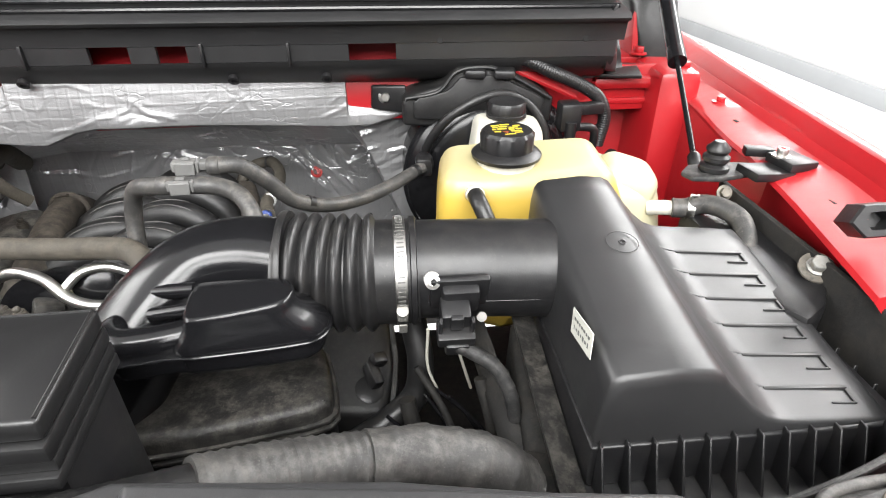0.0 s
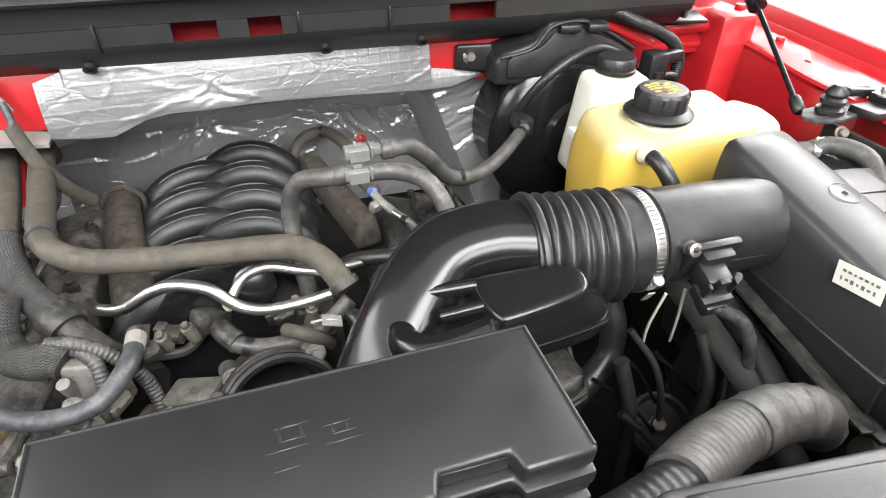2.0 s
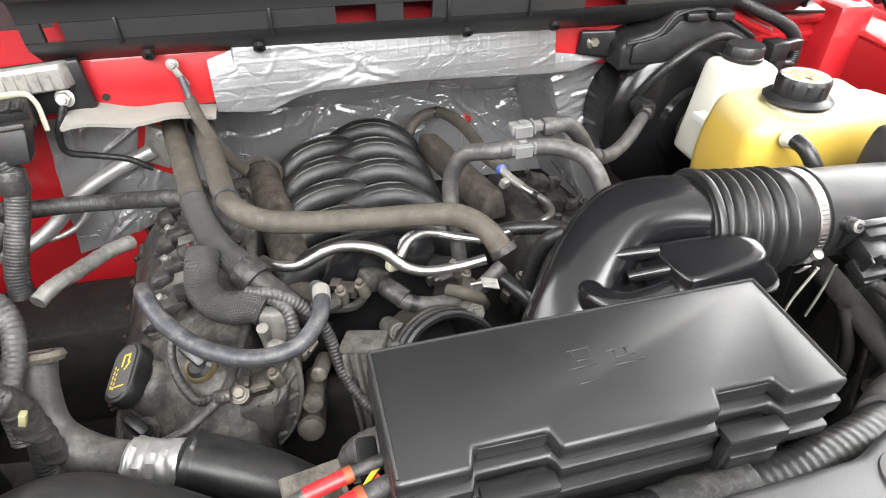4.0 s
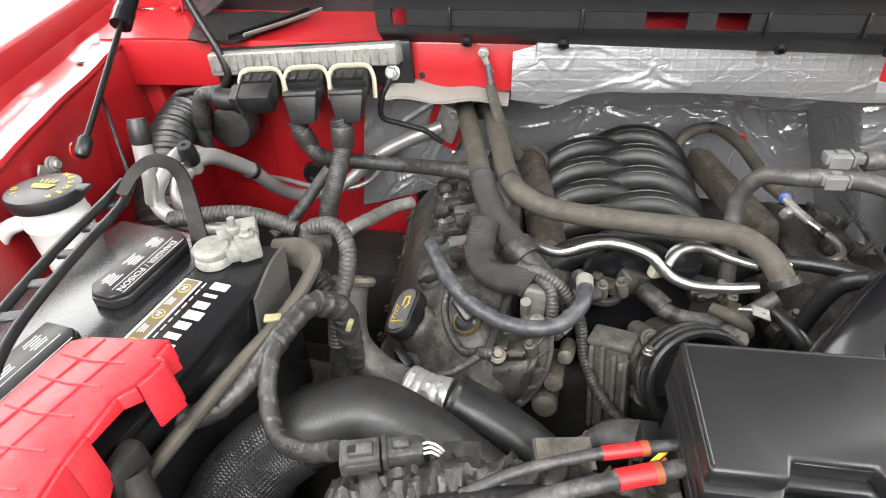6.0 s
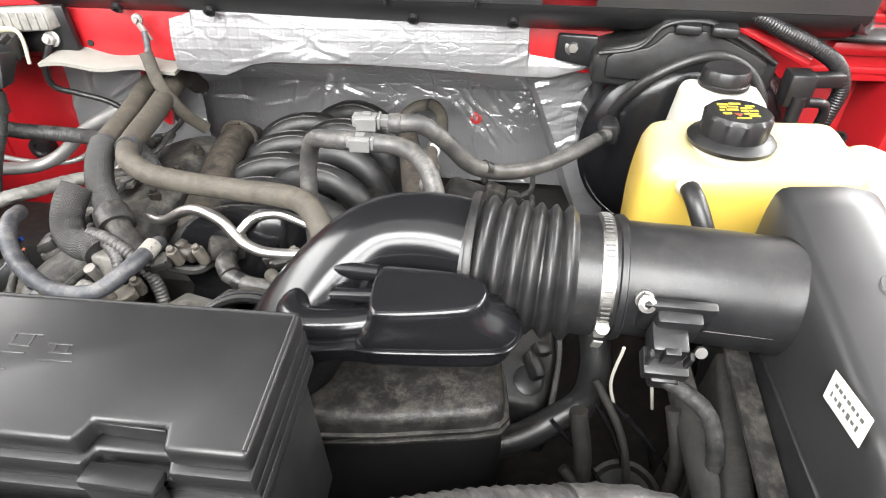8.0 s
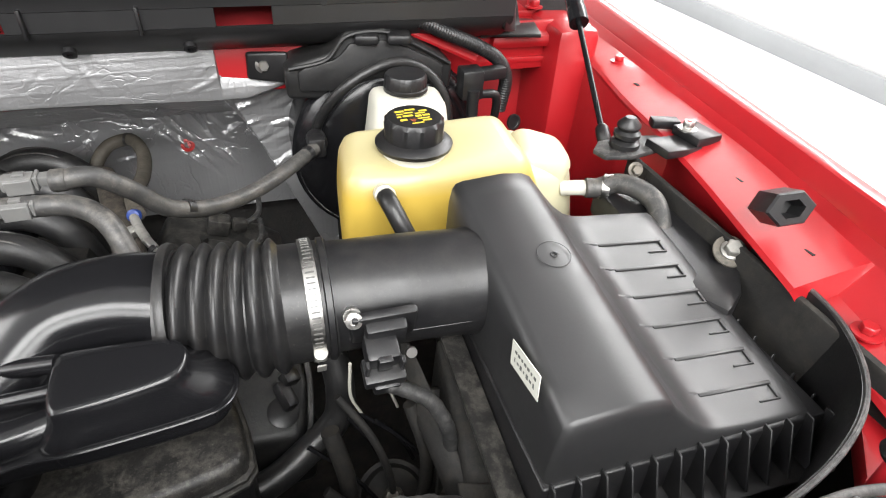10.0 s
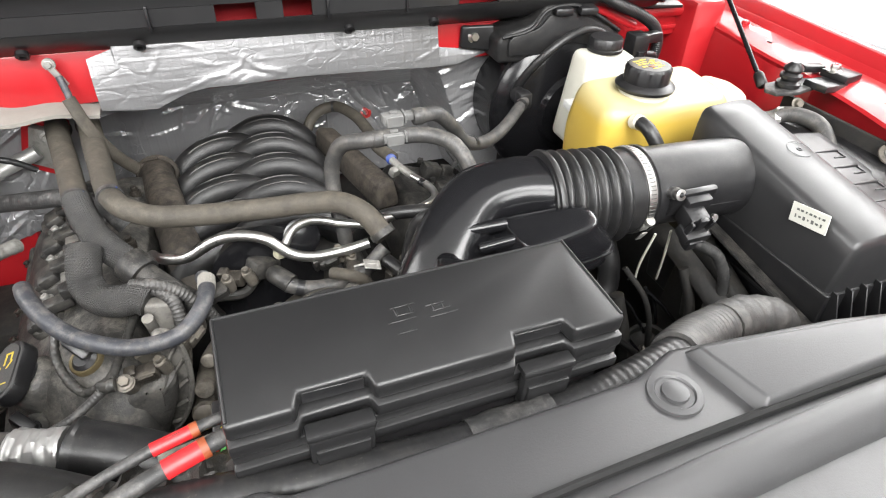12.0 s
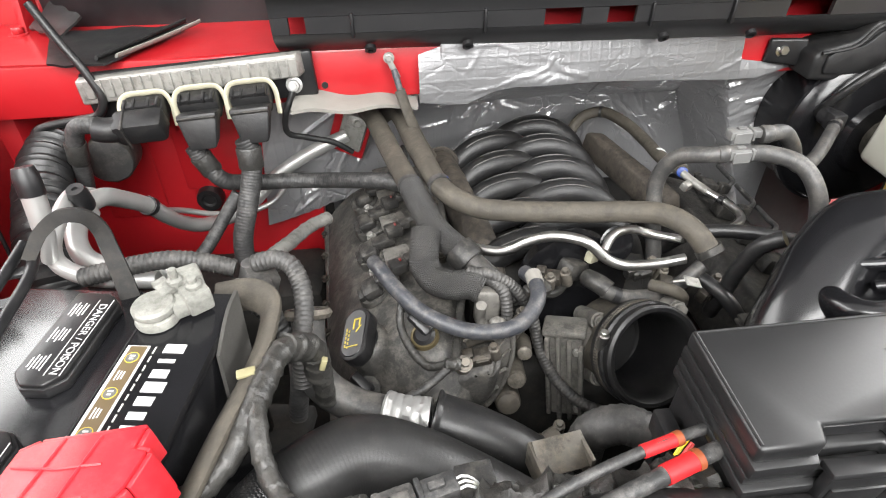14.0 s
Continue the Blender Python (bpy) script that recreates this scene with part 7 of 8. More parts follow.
banded("breather_hose", [(-0.272, 0.618, 1.03), (-0.272, 0.632, 1.08), (-0.277, 0.648, 1.13), (-0.276, 0.658, 1.17), (-0.264, 0.65, 1.2), (-0.24, 0.633, 1.211), (-0.2, 0.63, 1.212), (-0.17, 0.628, 1.21), (-0.145, 0.61, 1.205), (-0.13, 0.59, 1.18), (-0.125, 0.575, 1.14)], 0.0092, RUBBER_GREY, "grey rubber breather hose with a quick connector", [((-0.272, 0.625, 1.06), (0, 0.2, 1), STEEL)])
banded("vacuum_hose", [(-0.18, 0.64, 1.227), (-0.155, 0.645, 1.227), (-0.13, 0.655, 1.205), (-0.105, 0.67, 1.172), (-0.07, 0.695, 1.152), (-0.02, 0.74, 1.142), (0.05, 0.812, 1.147)], 0.0088, RUBBER_GREY, "grey rubber vacuum hose to the brake booster", [((0.04, 0.802, 1.146), (0.7, 0.7, 0), PLASTIC), ((-0.09, 0.681, 1.162), (0.7, 0.5, -0.5), PLASTIC)])
qc = thing("quick_connector", "pair of pale grey quick connectors on the hoses", "connector")
for x, y, z in ((-0.204, 0.628, 1.214), (-0.2, 0.643, 1.229)):
    part("body", join(rbox((0.024, 0.014, 0.011), pose(x - 0.006, y, z, 0, 0, 3), 0.002), rbox((0.016, 0.012, 0.009), pose(x + 0.015, y + 0.001, z, 0, 0, 3), 0.002), rbox((0.02, 0.0025, 0.013), pose(x - 0.004, y - 0.0075, z - 0.002, 0, 0, 3), 0.0008, 1), rbox((0.003, 0.0155, 0.0125), pose(x + 0.008, y, z, 0, 0, 3), 0.0008, 1)), GREY_PLASTIC, qc)
    part("release_tab", rbox((0.009, 0.006, 0.003), pose(x - 0.004, y, z + 0.0065, 0, 0, 3), 0.001), GREY_PLASTIC, qc)
part("collar", lathe([(0.0088, -0.006), (0.0098, -0.004), (0.0098, 0.004), (0.0088, 0.006)], axis((-0.176, 0.641, 1.228), (1, 0, 0)), 20), RUBBER_GREY, qc)
part("collar", lathe([(0.0088, -0.006), (0.0098, -0.004), (0.0098, 0.004), (0.0088, 0.006)], axis((-0.226, 0.63, 1.2125), (1, 0, 0)), 20), RUBBER_GREY, qc)
banded("purge_hose", [(-0.265, 1.03, 1.0), (-0.258, 1.045, 1.035), (-0.236, 1.055, 1.06), (-0.205, 1.05, 1.07), (-0.181, 1.0, 1.073), (-0.172, 0.92, 1.076), (-0.176, 0.85, 1.085), (-0.165, 0.8, 1.09)], 0.0095, HOSE, "thin dusty purge hose behind the manifold", [((-0.175, 0.862, 1.083), (0, -1, 0.1), WHITE_INK), ((-0.205, 1.05, 1.07), (1, -0.4, 0), PLASTIC)])
inj = thing("fuel_line_coupler", "silver fuel line coupler with a blue ring", "coupler")
part("ring", lathe([(0.006, -0.004), (0.0078, -0.003), (0.0078, 0.003), (0.006, 0.004)], axis((-0.168, 0.797, 1.09), (-0.3, -0.8, 0.4)), 20), BLUE, inj, "bright blue ring")
part("body", join(tube([(-0.168, 0.793, 1.09), (-0.161, 0.772, 1.088), (-0.151, 0.748, 1.086)], 0.0055, 14), rbox((0.016, 0.012, 0.014), pose(-0.17, 0.772, 1.083, 20, 0, 30), 0.003)), ALU_DIRTY, inj)
banded("fuel_line", [(-0.152, 0.75, 1.086), (-0.136, 0.715, 1.085), (-0.14, 0.68, 1.09), (-0.175, 0.645, 1.1), (-0.25, 0.62, 1.108)], 0.005, STEEL, "bright bent fuel line across the manifold", [((-0.142, 0.727, 1.085), (0.4, -1, 0), PLASTIC)])
banded("coolant_hose", [(-0.06, 0.58, 1.1), (-0.12, 0.6, 1.11), (-0.18, 0.625, 1.11), (-0.225, 0.64, 1.1), (-0.255, 0.66, 1.06)], 0.0085, RUBBER, "curved black hose behind the intake elbow")
fuel = thing("steel_fuel_pipe", "bright steel fuel pipe with a loop", "pipe")
part("pipe", tube([(-0.495, 0.68, 1.075), (-0.482, 0.655, 1.085), (-0.455, 0.641, 1.09), (-0.42, 0.632, 1.112), (-0.398, 0.625, 1.12), (-0.365, 0.612, 1.118), (-0.343, 0.603, 1.1), (-0.32, 0.598, 1.092), (-0.28, 0.6, 1.09), (-0.25, 0.6, 1.095)], 0.0062, 16), STEEL, fuel)
part("loop", tube([(-0.345, 0.608, 1.108), (-0.332, 0.622, 1.118), (-0.308, 0.632, 1.118), (-0.28, 0.63, 1.11), (-0.25, 0.62, 1.108)], 0.0052, 14), STEEL, fuel)
banded("crankcase_hose", [(-0.607, 0.615, 1.107), (-0.598, 0.592, 1.112), (-0.58, 0.562, 1.106), (-0.552, 0.538, 1.093), (-0.505, 0.52, 1.083), (-0.46, 0.52, 1.088), (-0.437, 0.54, 1.1), (-0.432, 0.57, 1.1), (-0.437, 0.6, 1.09)], 0.0085, BLUE_HOSE, "slate grey hose looping over the valve cover", [((-0.432, 0.572, 1.1), (0, 1, 0), FELT), ((-0.432, 0.58, 1.1), (0, 1, 0), FELT)])
banded("braided_hose", [(-0.546, 0.64, 1.128), (-0.549, 0.625, 1.117), (-0.55, 0.612, 1.1), (-0.541, 0.6, 1.089), (-0.522, 0.59, 1.087), (-0.5, 0.58, 1.095), (-0.49, 0.575, 1.092)], 0.016, BRAID, "short braided elbow hose")
solo("blue_tab", rbox((0.0045, 0.004, 0.005), pose(-0.582, 0.578, 1.098), 0.001), BLUE, "small blue plastic locking tab", "clip")
for pts in ([(-0.505, 0.588, 1.106), (-0.478, 0.58, 1.106), (-0.452, 0.575, 1.087), (-0.433, 0.57, 1.052), (-0.422, 0.55, 1.01), (-0.405, 0.53, 0.981), (-0.378, 0.51, 0.962), (-0.345, 0.5, 0.951)], [(-0.5, 0.585, 1.1), (-0.482, 0.58, 1.101), (-0.468, 0.57, 1.092), (-0.464, 0.56, 1.076), (-0.466, 0.55, 1.053)]):
    solo("corrugated_conduit", loom(pts, 0.0072, 0.0042, 14, 0.1), SOOT, "thin grey corrugated conduit in front of the engine", "conduit", "engine conduits")
banded("throttle_hose", [(-0.352, 0.574, 1.078), (-0.33, 0.57, 1.07), (-0.297, 0.572, 1.066), (-0.264, 0.58, 1.07), (-0.233, 0.59, 1.091)], 0.0088, RUBBER_GREY, "short grey hose above the throttle body", [((-0.338, 0.571, 1.072), (0.8, -0.2, -0.3), PLASTIC)])
banded("water_hose", [(-0.215, 0.575, 1.03), (-0.213, 0.566, 1.07), (-0.21, 0.56, 1.11), (-0.203, 0.552, 1.145), (-0.187, 0.542, 1.162)], 0.0092, RUBBER, "ribbed black hose beside the throttle body", radius=ribbed(0.006, 0.08))
solo("spring_clip", join(rbox((0.02, 0.014, 0.002), pose(-0.255, 0.565, 1.09, 10, 20, 0), 0.0005, 1), tube([(-0.275, 0.57, 1.088), (-0.262, 0.566, 1.092), (-0.25, 0.565, 1.09)], 0.0015, 6)), ALU_DIRTY, "small bent steel spring clip", "clip")
low = thing("lower_radiator_hose", "dusty rubber hose with a crimped silver coupling", "hose")
part("hose", tube([(-0.667, 0.515, 1.135), (-0.668, 0.495, 1.112), (-0.66, 0.472, 1.083), (-0.632, 0.456, 1.066), (-0.592, 0.442, 1.061)], 0.0168, 20), RUBBER_GREY, low)
part("end_flange", ring_bm(0.0185, 0.005, axis((-0.667, 0.512, 1.132), (0, 0.6, 0.8)), 28), CAST, low)
part("coupling", tube([(-0.6, 0.4445, 1.062), (-0.58, 0.4385, 1.061), (-0.558, 0.434, 1.06)], 0.0205, 32, 0.0012, lambda s, L: 1 - 0.035 * (0.5 + 0.5 * math.cos(2 * math.pi * s / 0.0085)) ** 3 + (0.03 if s < 0.003 or s > L - 0.003 else 0), jitter=0.09), ALU, low, "crimped silver coupling")
part("rubber_boot", tube([(-0.556, 0.436, 1.056), (-0.53, 0.428, 1.05), (-0.49, 0.414, 1.036), (-0.44, 0.39, 1.012)], 0.0275, 32, 0.003, lambda s, L: 1.08 if s < 0.005 else 1.0 - 0.06 * s / L, hollow=0.006), RUBBER, low)
rad_h = thing("upper_radiator_hose", "thick black radiator hose with braided sleeve", "hose")
part("hose", tube([(-0.69, 0.314, 1.105), (-0.672, 0.331, 1.116), (-0.65, 0.345, 1.122), (-0.615, 0.362, 1.122), (-0.575, 0.358, 1.108), (-0.53, 0.345, 1.085), (-0.48, 0.325, 1.06)], 0.031, 36, 0.001, ribbed(0.0032, 0.004)), HOSE_BLACK, rad_h)
SLV = [(-0.738, 0.235, 1.02), (-0.722, 0.265, 1.058), (-0.704, 0.298, 1.092), (-0.685, 0.32, 1.109), (-0.664, 0.337, 1.119)]
part("sleeve", tube(SLV, 0.0318, 30), RUBBER, rad_h, "woven black protective sleeve")
part("weave", braid(SLV, 0.0321, 60, 7.0, 0.00075), RUBBER, rad_h, "woven strands of the sleeve")
solo("fan_shroud_tab", prism([(-0.02, -0.014), (0.02, -0.012), (0.02, 0.012), (-0.02, 0.014)], 0, 0.004, pose(-0.535, 0.335, 1.118, 20, 0, 12), 0.001), PLASTIC_DUSTY, "dusty plastic tab with a hole", "bracket")
solo("alloy_bracket", join(rbox((0.045, 0.03, 0.004), pose(-0.452, 0.372, 1.085, 25, 0, 10), 0.001), rbox((0.004, 0.03, 0.03), pose(-0.474, 0.37, 1.072, 0, 0, 10), 0.001), rbox((0.004, 0.03, 0.03), pose(-0.431, 0.375, 1.075, 0, 0, 10), 0.001)), CAST, "folded grey alloy bracket", "bracket")
solo("coolant_elbow", tube([(-0.42, 0.4, 1.03), (-0.415, 0.4, 1.07), (-0.39, 0.395, 1.085), (-0.35, 0.38, 1.07), (-0.3, 0.37, 1.06)], 0.018, 18, 0.002, ribbed(0.006, 0.06)), SOOT, "black corrugated elbow below the throttle body", "hose")

# ---- small wires and plugs in front of the engine ----
for k, (pts, r0, mt) in enumerate((
        ([(-0.3, 0.57, 1.085), (-0.285, 0.555, 1.09), (-0.27, 0.555, 1.08), (-0.26, 0.565, 1.06)], 0.007, HOSE),
        ([(-0.24, 0.6, 1.075), (-0.23, 0.57, 1.08), (-0.215, 0.55, 1.07), (-0.2, 0.54, 1.05)], 0.008, RUBBER))):
    solo("engine_wire", tube(pts, r0, 10, 0.002, ribbed(0.004, 0.1) if mt in (SOOT, SOOT_DARK) else None), mt, "small dusty wire between engine parts", "wire", "engine wires")
for x, y, z, rz, mt in ((-0.425, 0.575, 1.085, 20, PLASTIC_DUSTY), (-0.405, 0.6, 1.08, -30, CAST_DARK), (-0.455, 0.545, 1.06, 50, CAST), (-0.3, 0.6, 1.08, 10, PLASTIC_DUSTY), (-0.275, 0.585, 1.07, 70, CAST_DARK), (-0.43, 0.46, 0.975, 25, CAST), (-0.5, 0.51, 1.055, 0, CAST_DARK), (-0.22, 0.58, 1.06, 35, CAST_DARK)):
    plug = thing("engine_plug", "small dusty plug and bolt on the engine front", "plug", "engine plugs")
    m0 = pose(x, y, z, 12, -10, rz)
    part("shell", join(rbox((0.024, 0.016, 0.014), m0, 0.003), rbox((0.012, 0.012, 0.018), m0 @ pose(-0.012, 0.002, 0.002), 0.002), rbox((0.014, 0.003, 0.005), m0 @ pose(0.002, -0.009, 0.005), 0.001)), mt, plug)
    part("bolt", join(tube([m0 @ Vector((0.016, 0.004, -0.012)), m0 @ Vector((0.016, 0.004, 0.006))], 0.0065, 10), bolt_bm(0.0042, 0.005, 1.4, m0 @ pose(0.016, 0.004, 0.006))), CAST, plug)

# ---- battery ----
BM = Matrix.Translation((-0.822, 0.336, 1.198)) @ pose(0, 0, 0, 0, 0, -8)


def on_bat(x, y, z, rx=0, ry=0, rz=0):
    return BM @ pose(x, y, z, rx, ry, rz)


bat = thing("battery", "black car battery with printed labels on a tray", "battery")
part("case", rbox((0.183, 0.3, 0.17), on_bat(0, 0, -0.092), 0.006), BATTERY, bat)
part("top", rbox((0.186, 0.303, 0.012), on_bat(0, 0, -0.006), 0.004), BATTERY, bat, "glossy black battery top")
caps = []
for y0, ly in ((0.087, 0.094), (-0.042, 0.1)):
    oct_ = [(-0.019, -ly / 2 + 0.01), (-0.009, -ly / 2), (0.009, -ly / 2), (0.019, -ly / 2 + 0.01), (0.019, ly / 2 - 0.01), (0.009, ly / 2), (-0.019, ly / 2)]
    vent = part("vent_cap", join(prism(oct_, 0, 0.009, on_bat(-0.0095, y0, 0), 0.0015, 2), prism([(x * 0.93, y * 0.97) for x, y in oct_], 0.0085, 0.013, on_bat(-0.0095, y0, 0), 0.0015, 2)), PLASTIC, bat, "black vent cap with white print")
    caps.append(vent)
    for blk in range(3):
        for k in range(5):
            w = (0.012, 0.015, 0.009, 0.014, 0.011)[(k + blk) % 5]
            part("print", rbox((0.0011, w, 0.0003), on_bat(-0.021 + 0.0026 * k, y0 + ly * (0.28 - 0.28 * blk), 0.0131), 0), WHITE_INK, vent)
    part("print_line", rbox((0.0006, ly * 0.8, 0.0003), on_bat(-0.005, y0, 0.0131), 0), WHITE_INK, vent)
    part("print_line", rbox((0.0006, ly * 0.8, 0.0003), on_bat(0.006, y0, 0.0131), 0), WHITE_INK, vent)


def letters(name, text, size, m, material, parent):
    """Built-in font letters as a thin mesh."""
    cu = bpy.data.curves.new(name, "FONT")
    cu.body, cu.size, cu.extrude, cu.align_x, cu.align_y = text, size, 0.0002, "CENTER", "CENTER"
    tmp = new("tmp_text", cu)
    dg = bpy.context.evaluated_depsgraph_get()
    me = bpy.data.meshes.new_from_object(tmp.evaluated_get(dg))
    bpy.data.objects.remove(tmp)
    bpy.data.curves.remove(cu)
    me.materials.clear()
    me.materials.append(material)
    me.transform(m)
    ob = new(name, me)
    ob.parent = parent
    return ob


letters("print_text", "DANGER / POISON", 0.0082, on_bat(0.0005, 0.085, 0.0131, 0, 0, -90), WHITE_INK, caps[0])
lab = part("front_label", rbox((0.017, 0.11, 0.0004), on_bat(0.0385, 0.035, 0.0004), 0), WHITE_INK, bat, "white printed strip with a gold band")
part("gold_band", rbox((0.0125, 0.108, 0.0003), on_bat(0.039, 0.035, 0.0008), 0), GOLD_LABEL, lab)
for k in range(3):
    part("badge", lathe([(0, 0), (0.0046, 0), (0.0046, 0.0002), (0, 0.0002)], on_bat(0.0385, 0.078 - 0.032 * k, 0.001), 20), INK, lab)
    part("badge_ring", ring_bm(0.0048, 0.0004, on_bat(0.0385, 0.078 - 0.032 * k, 0.001), 20), YELLOW, lab)
    part("print", join(rbox((0.004, 0.0014, 0.0003), on_bat(0.0385, 0.0795 - 0.032 * k, 0.0013), 0), rbox((0.003, 0.0014, 0.0003), on_bat(0.0385, 0.0768 - 0.032 * k, 0.0013), 0)), WHITE_INK, lab)
    part("print", join(*[rbox((0.0011, 0.009 - 0.001 * q, 0.0003), on_bat(0.0355 + 0.0022 * q, 0.0615 - 0.032 * k, 0.001), 0) for q in range(3)]), WHITE_INK, lab)
# brand lettering as plain bars
for k, w in enumerate((0.0085, 0.0035, 0.0075, 0.009, 0.0075, 0.006, 0.0085)):
    part("brand_bar", rbox((0.0155 if k in (0, 3, 6) else 0.0125, w, 0.0004), on_bat(0.066 - (0 if k in (0, 3, 6) else 0.0012), 0.088 - 0.0118 * k, 0.0005), 0), WHITE_INK, bat)
for k in range(9):
    part("small_print", rbox((0.0011, 0.0065 - 0.0008 * (k % 3), 0.0004), on_bat(0.0515, 0.086 - 0.0085 * k, 0.0005), 0), PAPER, bat)
part("seam_line", rbox((0.0012, 0.28, 0.0006), on_bat(0.028, 0.0, 0.0003), 0), PLASTIC, bat)
post = thing("battery_terminal", "white corroded battery terminal clamp with bolts", "battery terminal")
tm = Matrix.Translation((-0.765, 0.447, 1.1985)) @ pose(0, 0, 0, 0, 0, 30)
part("ring", join(lathe([(0.0095, 0.0005), (0.0165, 0.0005), (0.0172, 0.003), (0.016, 0.0075), (0.0138, 0.009)], tm, 28), lathe([(0.0095, 0.0095), (0.0148, 0.0095), (0.0163, 0.0115), (0.0163, 0.0155), (0.0145, 0.0175), (0.0092, 0.0175)], tm, 28)), WHITE_DIRTY, post)
part("post", lathe([(0, 0.0168), (0.008, 0.0168), (0.0092, 0.016), (0.0095, 0.0)], tm, 24), ALU_DIRTY, post, "grey lead post")
part("clamp_block", join(rbox((0.016, 0.026, 0.014), tm @ pose(0.018, 0.0, 0.0085), 0.003), rbox((0.02, 0.02, 0.02), tm @ pose(0.03, -0.006, 0.0115, 0, 0, 6), 0.003), rbox((0.024, 0.02, 0.017), tm @ pose(0.029, 0.014, 0.0155, 0, 0, -4), 0.003), rbox((0.012, 0.022, 0.006), tm @ pose(0.012, 0.014, 0.0165, 0, -8, 10), 0.002)), WHITE_DIRTY, post)
for x, y, hh in ((0.021, 0.009, 0.034), (0.031, -0.005, 0.03)):
    part("bolt", join(tube([tm @ Vector((x, y, 0.014)), tm @ Vector((x, y, hh))], 0.0033, 12), lathe([(0.0066, 0), (0.0066, 0.003), (0.0045, 0.005), (0, 0.005)], tm @ pose(x, y, 0.0215), 8)), WHITE_DIRTY, post)

# red terminal cover
red = thing("terminal_cover", "bright red plastic positive terminal cover", "terminal cover")
TOP = [(-0.792, 0.31), (-0.782, 0.3155), (-0.726, 0.3205), (-0.7285, 0.307), (-0.7205, 0.3045), (-0.726, 0.284), (-0.7335, 0.274), (-0.7345, 0.228), (-0.732, 0.205), (-0.73, 0.15), (-0.87, 0.15), (-0.8, 0.256), (-0.797, 0.283)]
part("shell", prism(TOP, 1.2285, 1.2335, None, 0.0018, 2), RED_PLASTIC, red)


def flap(a, b, drop_a, drop_b, out, thick=0.003):
    """A side wall that hangs from the shell's edge between a and b, leaning out a little."""
    (xa, ya), (xb, yb) = a, b
    n = Vector((yb - ya, xa - xb, 0)).normalized() * thick
    o = Vector(out)
    hi = [Vector((xa, ya, 1.2315)), Vector((xb, yb, 1.2315)), Vector((xb, yb, 1.2315)) - n, Vector((xa, ya, 1.2315)) - n]
    lo = [hi[0] + o * drop_a + Vector((0, 0, -drop_a)), hi[1] + o * drop_b + Vector((0, 0, -drop_b)), hi[2] + o * drop_b + Vector((0, 0, -drop_b)), hi[3] + o * drop_a + Vector((0, 0, -drop_a))]
    return solid(lo, hi, 0.0009, 2)


LEAN = (0.2, -0.12, 0)
part("back_wall", join(flap(TOP[0], TOP[1], 0.02, 0.022, (0, 0.1, 0)), flap(TOP[1], TOP[2], 0.022, 0.02, (0.02, 0.1, 0))), RED_PLASTIC, red)
part("wing", flap(TOP[2], TOP[3], 0.021, 0.018, LEAN), RED_PLASTIC, red)
part("side_tab", join(flap(TOP[3], TOP[4], 0.012, 0.034, LEAN), flap(TOP[4], TOP[5], 0.036, 0.034, LEAN)), RED_PLASTIC, red)
part("side_wall", join(flap(TOP[5], TOP[6], 0.011, 0.009, LEAN), flap(TOP[6], (-0.7345, 0.246), 0.009, 0.006, LEAN), flap((-0.7345, 0.246), TOP[7], 0.034, 0.045, LEAN), flap(TOP[7], TOP[8], 0.045, 0.07, LEAN), flap(TOP[8], TOP[9], 0.07, 0.11, LEAN)), RED_PLASTIC, red)
part("front_skirt", solid([(-0.87, 0.12, 1.14), (-0.715, 0.12, 1.14), (-0.715, 0.15, 1.14), (-0.87, 0.15, 1.14)], [(-0.87, 0.145, 1.225), (-0.732, 0.145, 1.225), (-0.732, 0.158, 1.225), (-0.87, 0.158, 1.225)], 0.005), RED_PLASTIC, red)
for y0, x0, x1 in ((0.3, -0.79, -0.742), (0.281, -0.79, -0.745), (0.258, -0.794, -0.747), (0.235, -0.806, -0.747), (0.212, -0.82, -0.745)):
    part("rib", tube([(x0, y0, 1.2335), ((x0 + x1) / 2 + 0.008, y0 - 0.0035, 1.2338), (x1, y0 - 0.002, 1.2335)], 0.0009, 6, 0.02), RED_PLASTIC, red)
for x0 in (-0.768, -0.748):
    part("rib", tube([(x0, 0.316, 1.2335), (x0 - 0.012, 0.27, 1.2338), (x0 - 0.028, 0.2, 1.2335)], 0.0009, 6, 0.02), RED_PLASTIC, red)
part("cable_lug", join(rbox((0.016, 0.03, 0.03), pose(-0.728, 0.253, 1.188), 0.006), tube([(-0.722, 0.25, 1.19), (-0.712, 0.24, 1.17), (-0.705, 0.23, 1.13)], 0.009, 12)), DARK, red, "dark cable lug under the cover")
solo("battery_blanket", sheet(10, 12, lambda u, v: Vector((-0.711 - 0.006 * u + 0.003 * v, 0.469 - 0.056 * u - 0.016 * v, 1.204 - 0.055 * v - 0.012 * u + 0.004 * math.sin(4 * u))), 0.003), OLD_FELT, "grey felt flap round the battery corner", "insulation")
solo("battery_hold_down", tube([(-0.735, 0.492, 1.176), (-0.705, 0.488, 1.182), (-0.687, 0.472, 1.183), (-0.685, 0.445, 1.181), (-0.69, 0.41, 1.178), (-0.706, 0.348, 1.176), (-0.718, 0.301, 1.172), (-0.735, 0.26, 1.16)], 0.014, 16, 0.004, flat=0.42), HOSE, "dusty grey battery tray arm", "bracket")
solo("battery_tray", rbox((0.25, 0.36, 0.02), BM @ pose(0, 0, -0.19), 0.006), DARK, "black battery tray below the battery", "battery tray")
solo("tray_support", rbox((0.16, 0.26, 0.34), BM @ pose(0, 0, -0.372), 0.01), DARK, "dark support under the battery tray", "bracket")
